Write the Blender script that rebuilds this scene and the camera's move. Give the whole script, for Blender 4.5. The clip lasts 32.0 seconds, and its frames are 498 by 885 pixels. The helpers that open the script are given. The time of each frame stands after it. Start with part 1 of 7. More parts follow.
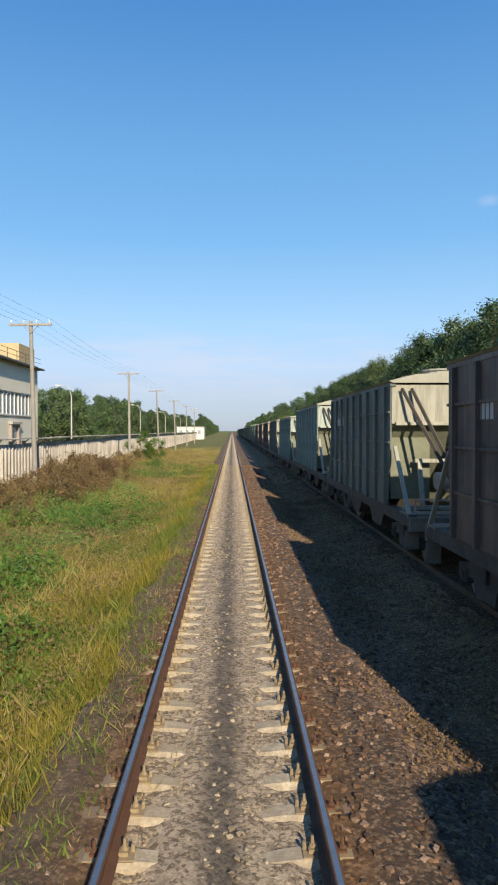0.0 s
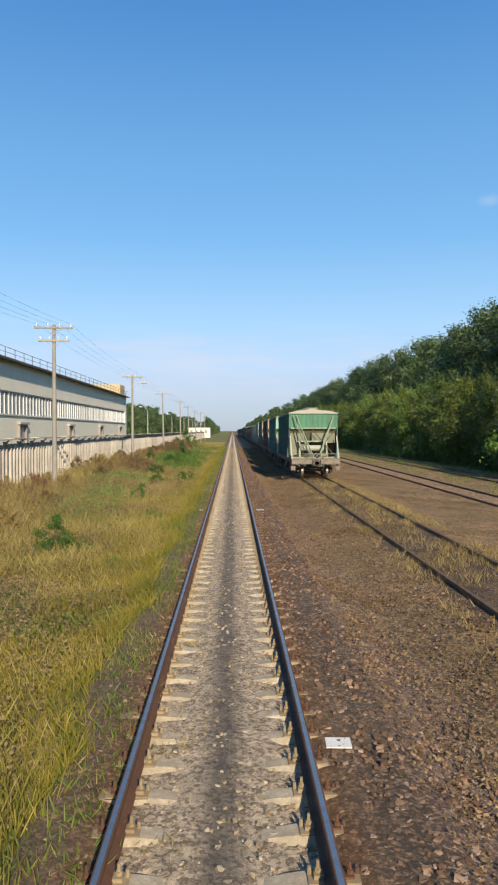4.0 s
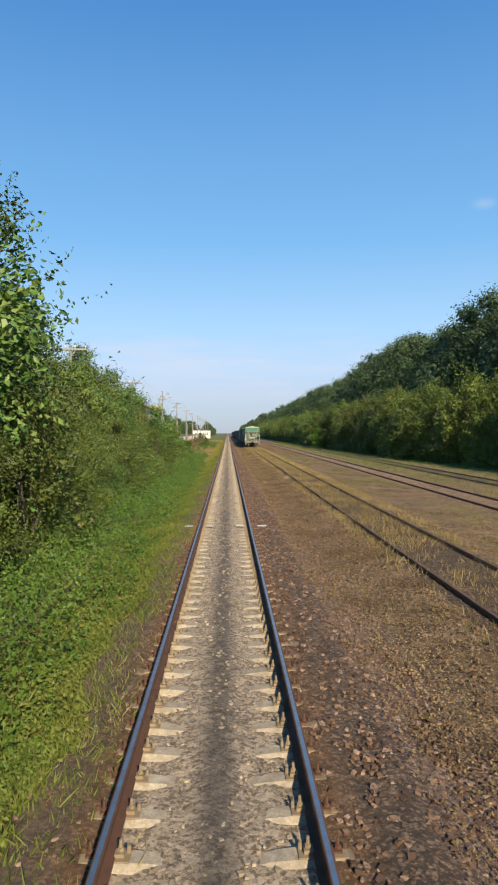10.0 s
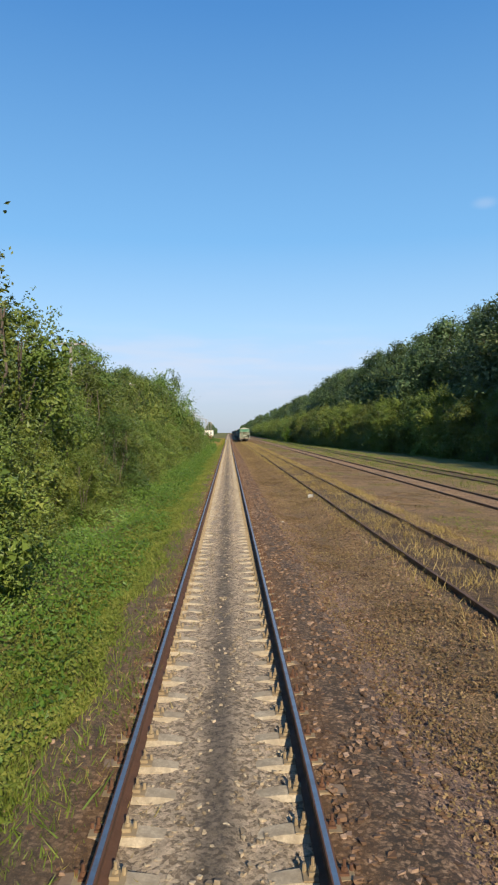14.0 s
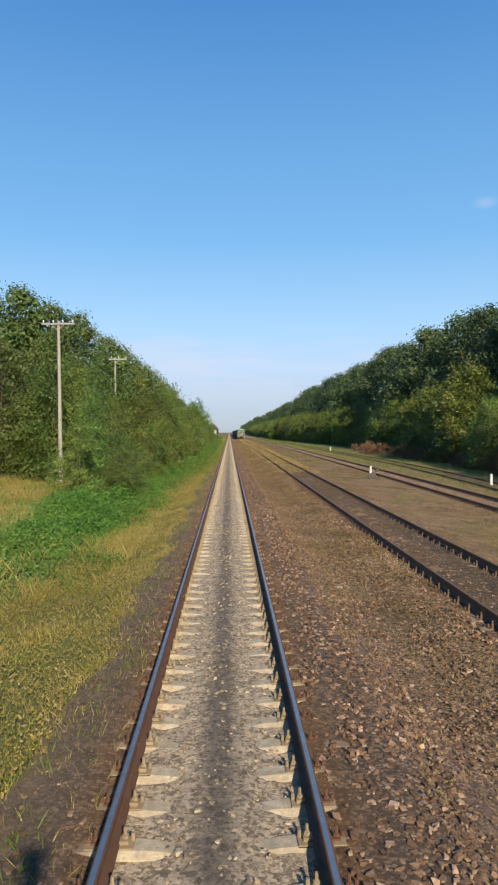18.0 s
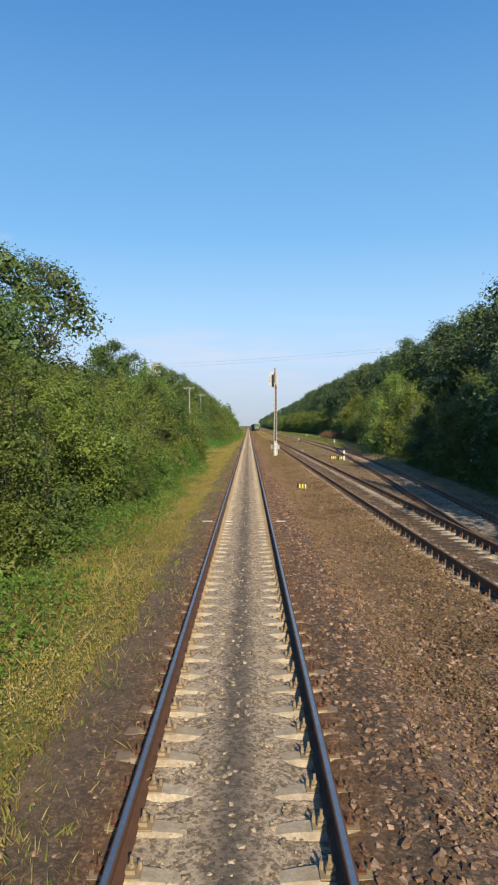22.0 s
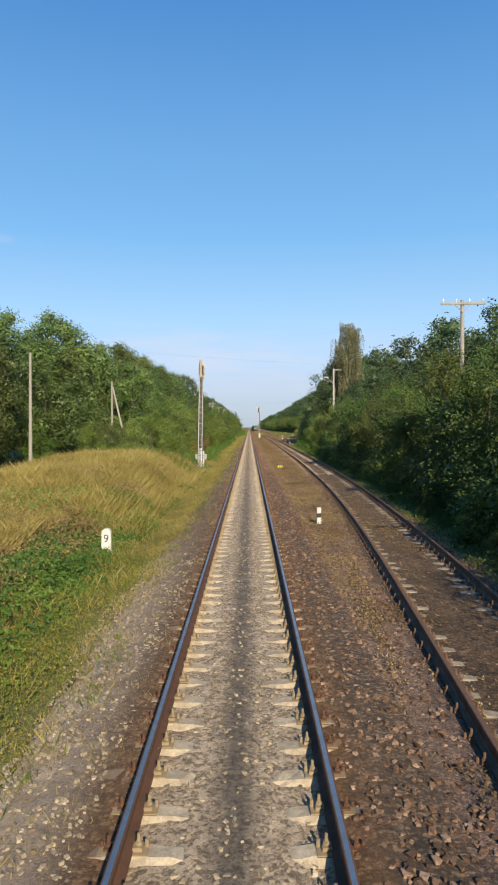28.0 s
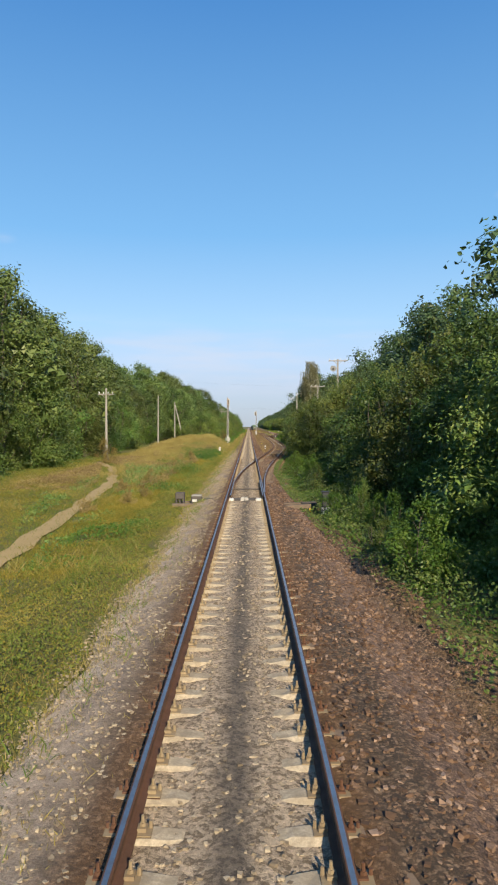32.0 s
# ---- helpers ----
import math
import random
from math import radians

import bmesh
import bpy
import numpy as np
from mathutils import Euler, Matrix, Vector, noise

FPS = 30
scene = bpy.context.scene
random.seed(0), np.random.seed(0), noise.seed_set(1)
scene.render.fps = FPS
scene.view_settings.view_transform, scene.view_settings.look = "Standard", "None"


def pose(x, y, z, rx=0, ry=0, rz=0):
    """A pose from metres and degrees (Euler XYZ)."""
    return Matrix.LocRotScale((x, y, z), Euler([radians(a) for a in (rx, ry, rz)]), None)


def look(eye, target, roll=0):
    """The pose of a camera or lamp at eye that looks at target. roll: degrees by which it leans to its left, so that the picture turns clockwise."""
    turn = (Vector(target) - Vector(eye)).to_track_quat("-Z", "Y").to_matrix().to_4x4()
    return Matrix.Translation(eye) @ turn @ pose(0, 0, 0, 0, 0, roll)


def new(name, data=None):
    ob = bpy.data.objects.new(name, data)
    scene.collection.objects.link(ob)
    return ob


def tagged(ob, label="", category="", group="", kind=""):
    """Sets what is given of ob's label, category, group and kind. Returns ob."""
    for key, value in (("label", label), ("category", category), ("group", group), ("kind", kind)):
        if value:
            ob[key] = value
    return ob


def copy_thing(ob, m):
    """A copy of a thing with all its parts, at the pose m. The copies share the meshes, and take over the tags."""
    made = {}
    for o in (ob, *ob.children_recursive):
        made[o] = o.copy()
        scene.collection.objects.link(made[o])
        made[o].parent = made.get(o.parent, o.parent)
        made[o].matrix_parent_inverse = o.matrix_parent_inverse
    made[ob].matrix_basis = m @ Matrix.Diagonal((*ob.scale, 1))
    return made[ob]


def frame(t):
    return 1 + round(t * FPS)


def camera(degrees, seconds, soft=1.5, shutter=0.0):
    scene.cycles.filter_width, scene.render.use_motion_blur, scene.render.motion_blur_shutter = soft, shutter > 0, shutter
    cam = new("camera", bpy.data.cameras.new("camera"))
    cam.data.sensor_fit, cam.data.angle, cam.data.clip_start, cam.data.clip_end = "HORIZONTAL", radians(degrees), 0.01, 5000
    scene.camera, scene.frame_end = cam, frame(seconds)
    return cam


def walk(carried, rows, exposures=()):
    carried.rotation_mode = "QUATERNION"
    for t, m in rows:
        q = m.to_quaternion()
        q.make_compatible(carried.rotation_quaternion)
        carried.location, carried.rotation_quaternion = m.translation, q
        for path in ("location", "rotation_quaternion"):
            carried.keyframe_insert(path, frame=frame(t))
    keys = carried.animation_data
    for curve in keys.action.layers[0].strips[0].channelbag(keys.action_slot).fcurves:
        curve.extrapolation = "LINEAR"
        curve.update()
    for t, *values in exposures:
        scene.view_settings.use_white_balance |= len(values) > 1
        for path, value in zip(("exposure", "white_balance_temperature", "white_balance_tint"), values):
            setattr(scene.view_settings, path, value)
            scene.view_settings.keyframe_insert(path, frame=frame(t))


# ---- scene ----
# metres; x across the main track, y along it (the camera looks towards +y and travels towards -y), rail top at z = 0
cam = camera(40.45, 32.0, soft=2.1)
# seconds, y, yaw, pitch
PATH = [
    (0, 0, -1.435, -1.005),
    (0.5, -8.48, -1.436, -0.909),
    (1, -16.92, -1.388, -0.957),
    (1.5, -25.29, -1.436, -0.766),
    (2, -33.61, -1.388, -0.957),
    (2.5, -41.9, -1.435, -0.957),
    (3, -50.12, -1.388, -0.957),
    (3.5, -58.32, -1.388, -1.005),
    (5.5, -91.1, -1.388, -1.005),
    (6, -99.3, -1.34, -1.005),
    (6.5, -107.5, -1.435, -0.957),
    (7, -115.71, -1.531, -0.096),
    (7.5, -123.88, -1.77, -0.191),
    (8, -132.02, -1.77, -0.814),
    (8.5, -140.15, -1.77, -0.814),
    (9, -148.35, -1.77, -0.814),
    (9.5, -156.62, -1.794, -0.814),
    (10, -165.11, -1.794, -0.814),
    (10.5, -173.86, -1.794, -0.814),
    (11, -182.87, -1.794, -0.814),
    (11.5, -191.98, -1.746, -0.838),
    (12, -201.02, -1.746, -0.862),
    (12.5, -209.98, -1.746, -0.838),
    (13, -218.93, -1.746, -0.862),
    (13.5, -227.95, -1.746, -0.862),
    (14, -237.06, -1.746, -0.862),
    (14.5, -246.27, -1.699, -0.862),
    (16.5, -284.66, -1.698, -1.005),
    (17, -294.66, -1.698, -1.029),
    (17.5, -304.83, -1.675, -1.005),
    (18, -315.08, -1.675, -0.885),
    (18.5, -325.36, -1.651, -0.909),
    (19, -335.66, -1.579, -0.885),
    (19.5, -345.96, -1.579, -0.909),
    (20, -356.59, -1.531, -0.933),
    (20.5, -367.36, -1.531, -0.933),
    (21, -378.29, -1.531, -0.909),
    (21.5, -389.3, -1.483, -0.933),
    (21.8, -395.9, -1.46, -0.94),
    (22, -400.44, -0.048, -1.436),
    (22.5, -411.62, -0.048, -1.436),
    (23, -422.72, -0.048, -1.436),
    (23.5, -433.64, -0.048, -1.436),
    (24, -444.31, -0.048, -1.436),
    (24.5, -454.74, -0.048, -1.436),
    (25, -464.93, 0, -1.436),
    (25.5, -474.95, 0, -1.292),
    (27.5, -513.26, 0.048, -1.436),
    (28, -522.34, 0.024, -1.316),
    (28.5, -531.4, 0.024, -1.244),
    (29, -540.61, 0.024, -1.244),
    (29.5, -549.8, -0.024, -1.244),
    (30, -558.83, 0, -1.244),
    (30.5, -567.67, -0.024, -1.316),
    (31, -576.3, -0.024, -1.244),
    (31.5, -584.96, -0.024, -1.244),
    (32, -593.69, -0.024, -1.364),
]
EYE_Z = 2.88
walk(cam, [(t, pose(0.097 if t < 21.9 else 0.122, y, EYE_Z, 90 + p, 0, w)) for t, y, w, p in PATH],
     exposures=[(0.0, 0.35), (32.0, 0.35)])

# ---- light ----
SUN_AZ = (0.25, -0.97)
SUN_EL = radians(28)
world = bpy.data.worlds.new("sky")
scene.world = world
world.use_nodes = True
wn = world.node_tree.nodes
wl = world.node_tree.links
sky = wn.new("ShaderNodeTexSky")
sky.sky_type = 'NISHITA'
sky.sun_disc = False
sky.sun_elevation = SUN_EL
sky.sun_rotation = math.atan2(SUN_AZ[0], SUN_AZ[1])
sky.altitude = 100
sky.air_density = 1.0
sky.dust_density = 0.5
sky.ozone_density = 3.5
# the sky's own light, steadied by a gradient for the clear, slightly hazy morning air
wn["Background"].inputs[1].default_value = 1.0
w_co = wn.new("ShaderNodeTexCoord")
w_sep = wn.new("ShaderNodeSeparateXYZ")
wl.new(w_co.outputs["Generated"], w_sep.inputs[0])
w_ramp = wn.new("ShaderNodeValToRGB")
w_el = w_ramp.color_ramp.elements
for k, (p, c) in enumerate(((0.0, (0.39, 0.43, 0.52)), (0.055, (0.44, 0.5, 0.63)), (0.095, (0.46, 0.57, 0.74)), (0.15, (0.36, 0.57, 0.79)), (0.27, (0.185, 0.43, 0.73)), (0.53, (0.066, 0.235, 0.55)), (1.0, (0.024, 0.1, 0.3)))):
    e = w_el[k] if k < 2 else w_el.new(p)
    e.position, e.color = p, (*c, 1)
wl.new(w_sep.outputs[2], w_ramp.inputs[0])
w_scale = wn.new("ShaderNodeMix")
w_scale.data_type, w_scale.blend_type = 'RGBA', 'MULTIPLY'
w_scale.inputs[0].default_value = 1.0
w_scale.inputs[7].default_value = (0.078, 0.094, 0.11, 1)
wl.new(sky.outputs[0], w_scale.inputs[6])
w_mix = wn.new("ShaderNodeMix")
w_mix.data_type = 'RGBA'
w_mix.inputs[0].default_value = 0.8
wl.new(w_scale.outputs[2], w_mix.inputs[6])
wl.new(w_ramp.outputs[0], w_mix.inputs[7])
# thin cloud: a faint bank low over the horizon and two small wisps higher up
w_out = w_mix.outputs[2]


def sky_math(op, a, b=0.0):
    n = wn.new("ShaderNodeMath")
    n.operation = op
    for sock, v in zip(n.inputs, (a, b)):
        if isinstance(v, (int, float)):
            sock.default_value = v
        else:
            wl.new(v, sock)
    return n.outputs[0]


def sky_range(v, a, b, c, d):
    n = wn.new("ShaderNodeMapRange")
    n.interpolation_type = 'SMOOTHSTEP'
    for k, q in zip((1, 2, 3, 4), (a, b, c, d)):
        n.inputs[k].default_value = q
    wl.new(v, n.inputs[0])
    return n.outputs[0]


w_map = wn.new("ShaderNodeMapping")
w_map.inputs["Scale"].default_value = (3.0, 3.0, 22.0)
wl.new(w_co.outputs["Generated"], w_map.inputs[0])
w_noise = wn.new("ShaderNodeTexNoise")
w_noise.inputs["Scale"].default_value = 2.0
w_noise.inputs["Detail"].default_value = 5.0
wl.new(w_map.outputs[0], w_noise.inputs["Vector"])
bank = sky_math('MULTIPLY', sky_range(w_noise.outputs[0], 0.4, 0.68, 0, 0.5), sky_math('MULTIPLY', sky_range(w_sep.outputs[2], 0.02, 0.075, 0, 1), sky_range(w_sep.outputs[2], 0.1, 0.17, 1, 0)))
cover = bank
for azim, elev, spread in ((20.9, 17.7, 0.026), (-19.8, 14.6, 0.024)):
    cx, cz = math.tan(radians(azim)), math.sin(radians(elev))
    u = sky_math('SUBTRACT', sky_math('DIVIDE', w_sep.outputs[0], w_sep.outputs[1]), cx)
    v = sky_math('MULTIPLY', sky_math('SUBTRACT', w_sep.outputs[2], cz), 2.6)
    dist = sky_math('ADD', sky_math('POWER', sky_math('ABSOLUTE', u), 2.0), sky_math('POWER', sky_math('ABSOLUTE', v), 2.0))
    wisp = sky_math('MULTIPLY', sky_range(sky_math('SQRT', dist), spread * 0.1, spread, 1, 0), sky_range(w_noise.outputs[0], 0.3, 0.6, 0.06, 0.22))
    cover = sky_math('MAXIMUM', cover, sky_math('MULTIPLY', wisp, sky_range(w_sep.outputs[1], 0.0, 0.1, 0, 1)))
w_cloud = wn.new("ShaderNodeMix")
w_cloud.data_type = 'RGBA'
wl.new(cover, w_cloud.inputs[0])
wl.new(w_out, w_cloud.inputs[6])
w_cloud.inputs[7].default_value = (0.56, 0.6, 0.7, 1)
wl.new(w_cloud.outputs[2], wn["Background"].inputs[0])
sun_data = bpy.data.lights.new("sun", 'SUN')
sun_data.energy = 5.0
sun_data.angle = radians(0.5)
sun_data.color = (1.0, 0.87, 0.68)
sun = new("sun", sun_data)
sun.matrix_world = look((60, -240, 140), (60 - SUN_AZ[0] * 100, -240 - SUN_AZ[1] * 100, 140 - 100 * math.tan(SUN_EL)))


# ---- materials ----
def mat_base(name, rough=0.8, metal=0.0):
    m = bpy.data.materials.new(name)
    m.use_nodes = True
    nt = m.node_tree
    b = nt.nodes["Principled BSDF"]
    b.inputs["Roughness"].default_value = rough
    b.inputs["Metallic"].default_value = metal
    return m, nt, b


def nd(nt, kind, **values):
    n = nt.nodes.new(kind)
    for k, v in values.items():
        n.inputs[k].default_value = v
    return n


def ramp(nt, fac, stops):
    r = nt.nodes.new("ShaderNodeValToRGB")
    el = r.color_ramp.elements
    while len(el) < len(stops):
        el.new(0.5)
    for e, (p, c) in zip(el, stops):
        e.position = p
        e.color = (*c, 1)
    nt.links.new(fac, r.inputs[0])
    return r.outputs[0]


def mixc(nt, fac, a, b, mode='MIX'):
    n = nt.nodes.new("ShaderNodeMix")
    n.data_type, n.blend_type = 'RGBA', mode
    for sock, v in ((n.inputs[0], fac), (n.inputs[6], a), (n.inputs[7], b)):
        if isinstance(v, (int, float)):
            sock.default_value = v
        elif isinstance(v, tuple):
            sock.default_value = (*v, 1)
        else:
            nt.links.new(v, sock)
    return n.outputs[2]


def coords(nt, kind="Object"):
    return nt.nodes.new("ShaderNodeTexCoord").outputs[kind]


def noise_tex(nt, vec, scale, detail=3.0, rough=0.55):
    n = nd(nt, "ShaderNodeTexNoise", Scale=scale, Detail=detail, Roughness=rough)
    nt.links.new(vec, n.inputs["Vector"])
    return n.outputs[0]


def maprange(nt, v, a, b, c=0.0, d=1.0):
    n = nt.nodes.new("ShaderNodeMapRange")
    for i, x in zip((1, 2, 3, 4), (a, b, c, d)):
        n.inputs[i].default_value = x
    nt.links.new(v, n.inputs[0])
    return n.outputs[0]


def math_node(nt, op, a, b=0.0):
    n = nt.nodes.new("ShaderNodeMath")
    n.operation = op
    for sock, v in zip(n.inputs, (a, b)):
        if isinstance(v, (int, float)):
            sock.default_value = v
        else:
            nt.links.new(v, sock)
    return n.outputs[0]


def bump(nt, b, height, strength=0.5, dist=0.02):
    n = nd(nt, "ShaderNodeBump", Strength=strength, Distance=dist)
    nt.links.new(height, n.inputs["Height"])
    nt.links.new(n.outputs[0], b.inputs["Normal"])


def worn(name, base, dark, rough=0.75, metal=0.0, scale=3.0, fine=30.0, amount=0.5, bumpy=0.3, dist=0.01, spread=0.12):
    """A painted or raw surface with large stains, fine grain and a little difference from object to object."""
    m, nt, b = mat_base(name, rough, metal)
    co = coords(nt)
    big = noise_tex(nt, co, scale, 5, 0.65)
    small = noise_tex(nt, co, fine, 3, 0.6)
    c = mixc(nt, maprange(nt, big, 0.42, 0.68, 0, amount), base, dark)
    c = mixc(nt, maprange(nt, small, 0.35, 0.7, 0, 0.45), c, tuple(x * 0.7 for x in base))
    info = nt.nodes.new("ShaderNodeObjectInfo")
    v = nt.nodes.new("ShaderNodeHueSaturation")
    nt.links.new(maprange(nt, info.outputs["Random"], 0, 1, 1 - spread, 1 + spread), v.inputs["Value"])
    nt.links.new(c, v.inputs["Color"])
    nt.links.new(v.outputs[0], b.inputs["Base Color"])
    nt.links.new(maprange(nt, big, 0.3, 0.7, rough - 0.12, min(1, rough + 0.12)), b.inputs["Roughness"])
    bump(nt, b, small, bumpy, dist)
    return m


def island_random(nt):
    return nt.nodes.new("ShaderNodeNewGeometry").outputs["Random Per Island"]


def leaf_mat(name, stops, gloss=0.5, through_light=0.13, vary=1.0):
    """Leaves: each one a little different, with patches of colour over the crown, and light that shines through."""
    m, nt, b = mat_base(name, gloss)
    r = island_random(nt)
    pos = nt.nodes.new("ShaderNodeNewGeometry").outputs["Position"]
    big = noise_tex(nt, pos, 0.55, 3)
    f = math_node(nt, 'ADD', math_node(nt, 'MULTIPLY', r, 0.55), maprange(nt, big, 0.3, 0.7, 0, 0.45))
    info = nt.nodes.new("ShaderNodeObjectInfo").outputs["Random"]
    h = nt.nodes.new("ShaderNodeHueSaturation")
    nt.links.new(maprange(nt, info, 0, 1, 0.5 - 0.025 * vary, 0.5 + 0.01 * vary), h.inputs["Hue"])
    nt.links.new(maprange(nt, math_node(nt, 'FRACT', math_node(nt, 'MULTIPLY', info, 7.3)), 0, 1, 1 - 0.3 * vary, 1 + 0.2 * vary), h.inputs["Value"])
    nt.links.new(ramp(nt, f, stops), h.inputs["Color"])
    nt.links.new(h.outputs[0], b.inputs["Base Color"])
    b.inputs["Specular IOR Level"].default_value = 0.35
    tr = nt.nodes.new("ShaderNodeBsdfTranslucent")
    nt.links.new(h.outputs[0], tr.inputs["Color"])
    mx = nt.nodes.new("ShaderNodeMixShader")
    mx.inputs[0].default_value = through_light
    nt.links.new(b.outputs[0], mx.inputs[1])
    nt.links.new(tr.outputs[0], mx.inputs[2])
    nt.links.new(mx.outputs[0], nt.nodes["Material Output"].inputs[0])
    return m


# wood green shifted towards blue, a tint that stands in for distance haze
M_LEAF_WOOD = leaf_mat("leaves_woodland_hazy", [(0.0, (0.03, 0.06, 0.02)), (0.5, (0.075, 0.125, 0.042)), (1.0, (0.15, 0.2, 0.075))])
# yellower leaf green with the look of direct sun put into the colour
M_LEAF_SUNNY = leaf_mat("leaves_sunny", [(0.0, (0.059, 0.101, 0.013)), (0.5, (0.118, 0.168, 0.025)), (1.0, (0.222, 0.252, 0.054))])
M_LEAF_BUSH = leaf_mat("leaves_bush", [(0.0, (0.042, 0.085, 0.013)), (0.5, (0.1, 0.17, 0.03)), (1.0, (0.23, 0.27, 0.065))], vary=1.7)
M_LEAF_BRIGHT = leaf_mat("leaves_young", [(0.0, (0.05, 0.12, 0.015)), (0.6, (0.1, 0.2, 0.025)), (1.0, (0.2, 0.3, 0.05))], 0.5, 0.35)
M_LEAF_DRY = leaf_mat("leaves_reddish", [(0.0, (0.1, 0.065, 0.03)), (0.5, (0.22, 0.135, 0.065)), (1.0, (0.34, 0.23, 0.11))], 0.7, 0.2)
M_LEAF_BIRCH = leaf_mat("leaves_birch", [(0.0, (0.15, 0.16, 0.07)), (0.5, (0.29, 0.3, 0.14)), (1.0, (0.46, 0.45, 0.26))], 0.5, 0.3)
M_LEAF_RUSTY = leaf_mat("leaves_turning", [(0.0, (0.11, 0.09, 0.02)), (0.5, (0.24, 0.18, 0.05)), (1.0, (0.4, 0.26, 0.09))], 0.6, 0.2)
M_LEAF_WEED = leaf_mat("weeds_olive_brown", [(0.0, (0.085, 0.056, 0.025)), (0.4, (0.21, 0.148, 0.062)), (0.75, (0.34, 0.235, 0.11)), (1.0, (0.43, 0.28, 0.155))], 0.7, 0.3, 0.0)
M_GRASS_GREEN = leaf_mat("grass_green", [(0.0, (0.075, 0.13, 0.014)), (0.5, (0.155, 0.21, 0.028)), (1.0, (0.29, 0.3, 0.065))], 0.6, 0.35, 0.0)
M_GRASS_DRY = leaf_mat("grass_dry", [(0.0, (0.17, 0.14, 0.03)), (0.5, (0.38, 0.305, 0.085)), (1.0, (0.6, 0.49, 0.18))], 0.7, 0.38, 0.0)
M_GRASS_STRAW = leaf_mat("grass_straw", [(0.0, (0.16, 0.115, 0.035)), (0.5, (0.36, 0.265, 0.09)), (1.0, (0.55, 0.43, 0.19))], 0.7, 0.3, 0.0)
M_GRASS_GOLD = leaf_mat("grass_gold", [(0.0, (0.12, 0.125, 0.014)), (0.5, (0.3, 0.25, 0.036)), (1.0, (0.5, 0.38, 0.08))], 0.6, 0.4, 0.0)
M_GRASS_LUSH = leaf_mat("grass_lush", [(0.0, (0.085, 0.13, 0.015)), (0.5, (0.19, 0.23, 0.035)), (1.0, (0.36, 0.345, 0.075))], 0.6, 0.4, 0.0)
# paler copy of the wood leaves; the sunlight on left-hand trees is in the colour
M_LEAF_LIGHT = leaf_mat("leaves_wood_sunlit", [(0.0, (0.042, 0.082, 0.018)), (0.5, (0.1, 0.16, 0.036)), (1.0, (0.2, 0.245, 0.065))], vary=1.4)
M_LEAF_YARD = leaf_mat("weeds_dry", [(0.0, (0.05, 0.036, 0.016)), (0.35, (0.135, 0.09, 0.038)), (0.7, (0.22, 0.135, 0.062)), (1.0, (0.37, 0.24, 0.125))], 0.7, 0.25, 0.0)
M_BARK = worn("bark", (0.12, 0.095, 0.07), (0.05, 0.04, 0.03), 0.9, bumpy=0.8, dist=0.03)
M_RAIL_SIDE = worn("rail_rust", (0.13, 0.06, 0.03), (0.05, 0.025, 0.015), 0.8, scale=4)
M_RAIL_TOP = worn("rail_worn_steel", (0.44, 0.41, 0.39), (0.27, 0.22, 0.19), 0.4, 0.9, scale=8, amount=0.4, bumpy=0.05)
M_RAIL_OLD = worn("rail_dull_rust", (0.17, 0.095, 0.05), (0.09, 0.05, 0.03), 0.7, scale=4)
M_FASTEN = worn("fastening_steel", (0.34, 0.26, 0.15), (0.14, 0.08, 0.04), 0.7, 0.2)


def sleeper_mat(name, base, dark, oil, rust=0.75):
    m, nt, b = mat_base(name, 0.85)
    co = coords(nt)
    sep = nt.nodes.new("ShaderNodeSeparateXYZ")
    nt.links.new(co, sep.inputs[0])
    pos = nt.nodes.new("ShaderNodeNewGeometry").outputs["Position"]
    big = noise_tex(nt, pos, 2.2, 5, 0.6)
    small = noise_tex(nt, pos, 40, 3, 0.6)
    grime = noise_tex(nt, pos, 9, 5, 0.75)
    c = mixc(nt, maprange(nt, big, 0.35, 0.65, 0, 0.85), base, dark)
    c = mixc(nt, maprange(nt, grime, 0.42, 0.62, 0, 0.75), c, tuple(x * 0.7 for x in dark))
    c = mixc(nt, maprange(nt, small, 0.4, 0.7, 0, 0.6), c, tuple(x * 0.5 for x in base))
    ax = math_node(nt, 'ABSOLUTE', sep.outputs[0])
    c = mixc(nt, maprange(nt, math_node(nt, 'ADD', ax, math_node(nt, 'MULTIPLY', big, 0.2)), 0.12, 0.4, oil, 0), c, (0.05, 0.042, 0.036))
    c = mixc(nt, maprange(nt, ax, 0.86, 1.0, 0, rust), c, (0.16, 0.095, 0.055))
    nt.links.new(c, b.inputs["Base Color"])
    bump(nt, b, small, 0.5, 0.01)
    return m


M_SLEEPER = sleeper_mat("sleeper_concrete", (0.56, 0.46, 0.315), (0.37, 0.29, 0.185), 0.8)
M_SLEEPER_LONG = sleeper_mat("sleeper_turnout", (0.37, 0.28, 0.165), (0.15, 0.1, 0.06), 0.0, 0.1)
M_SLEEPER_OLD = sleeper_mat("sleeper_old", (0.44, 0.37, 0.27), (0.24, 0.19, 0.13), 0.2, 0.3)


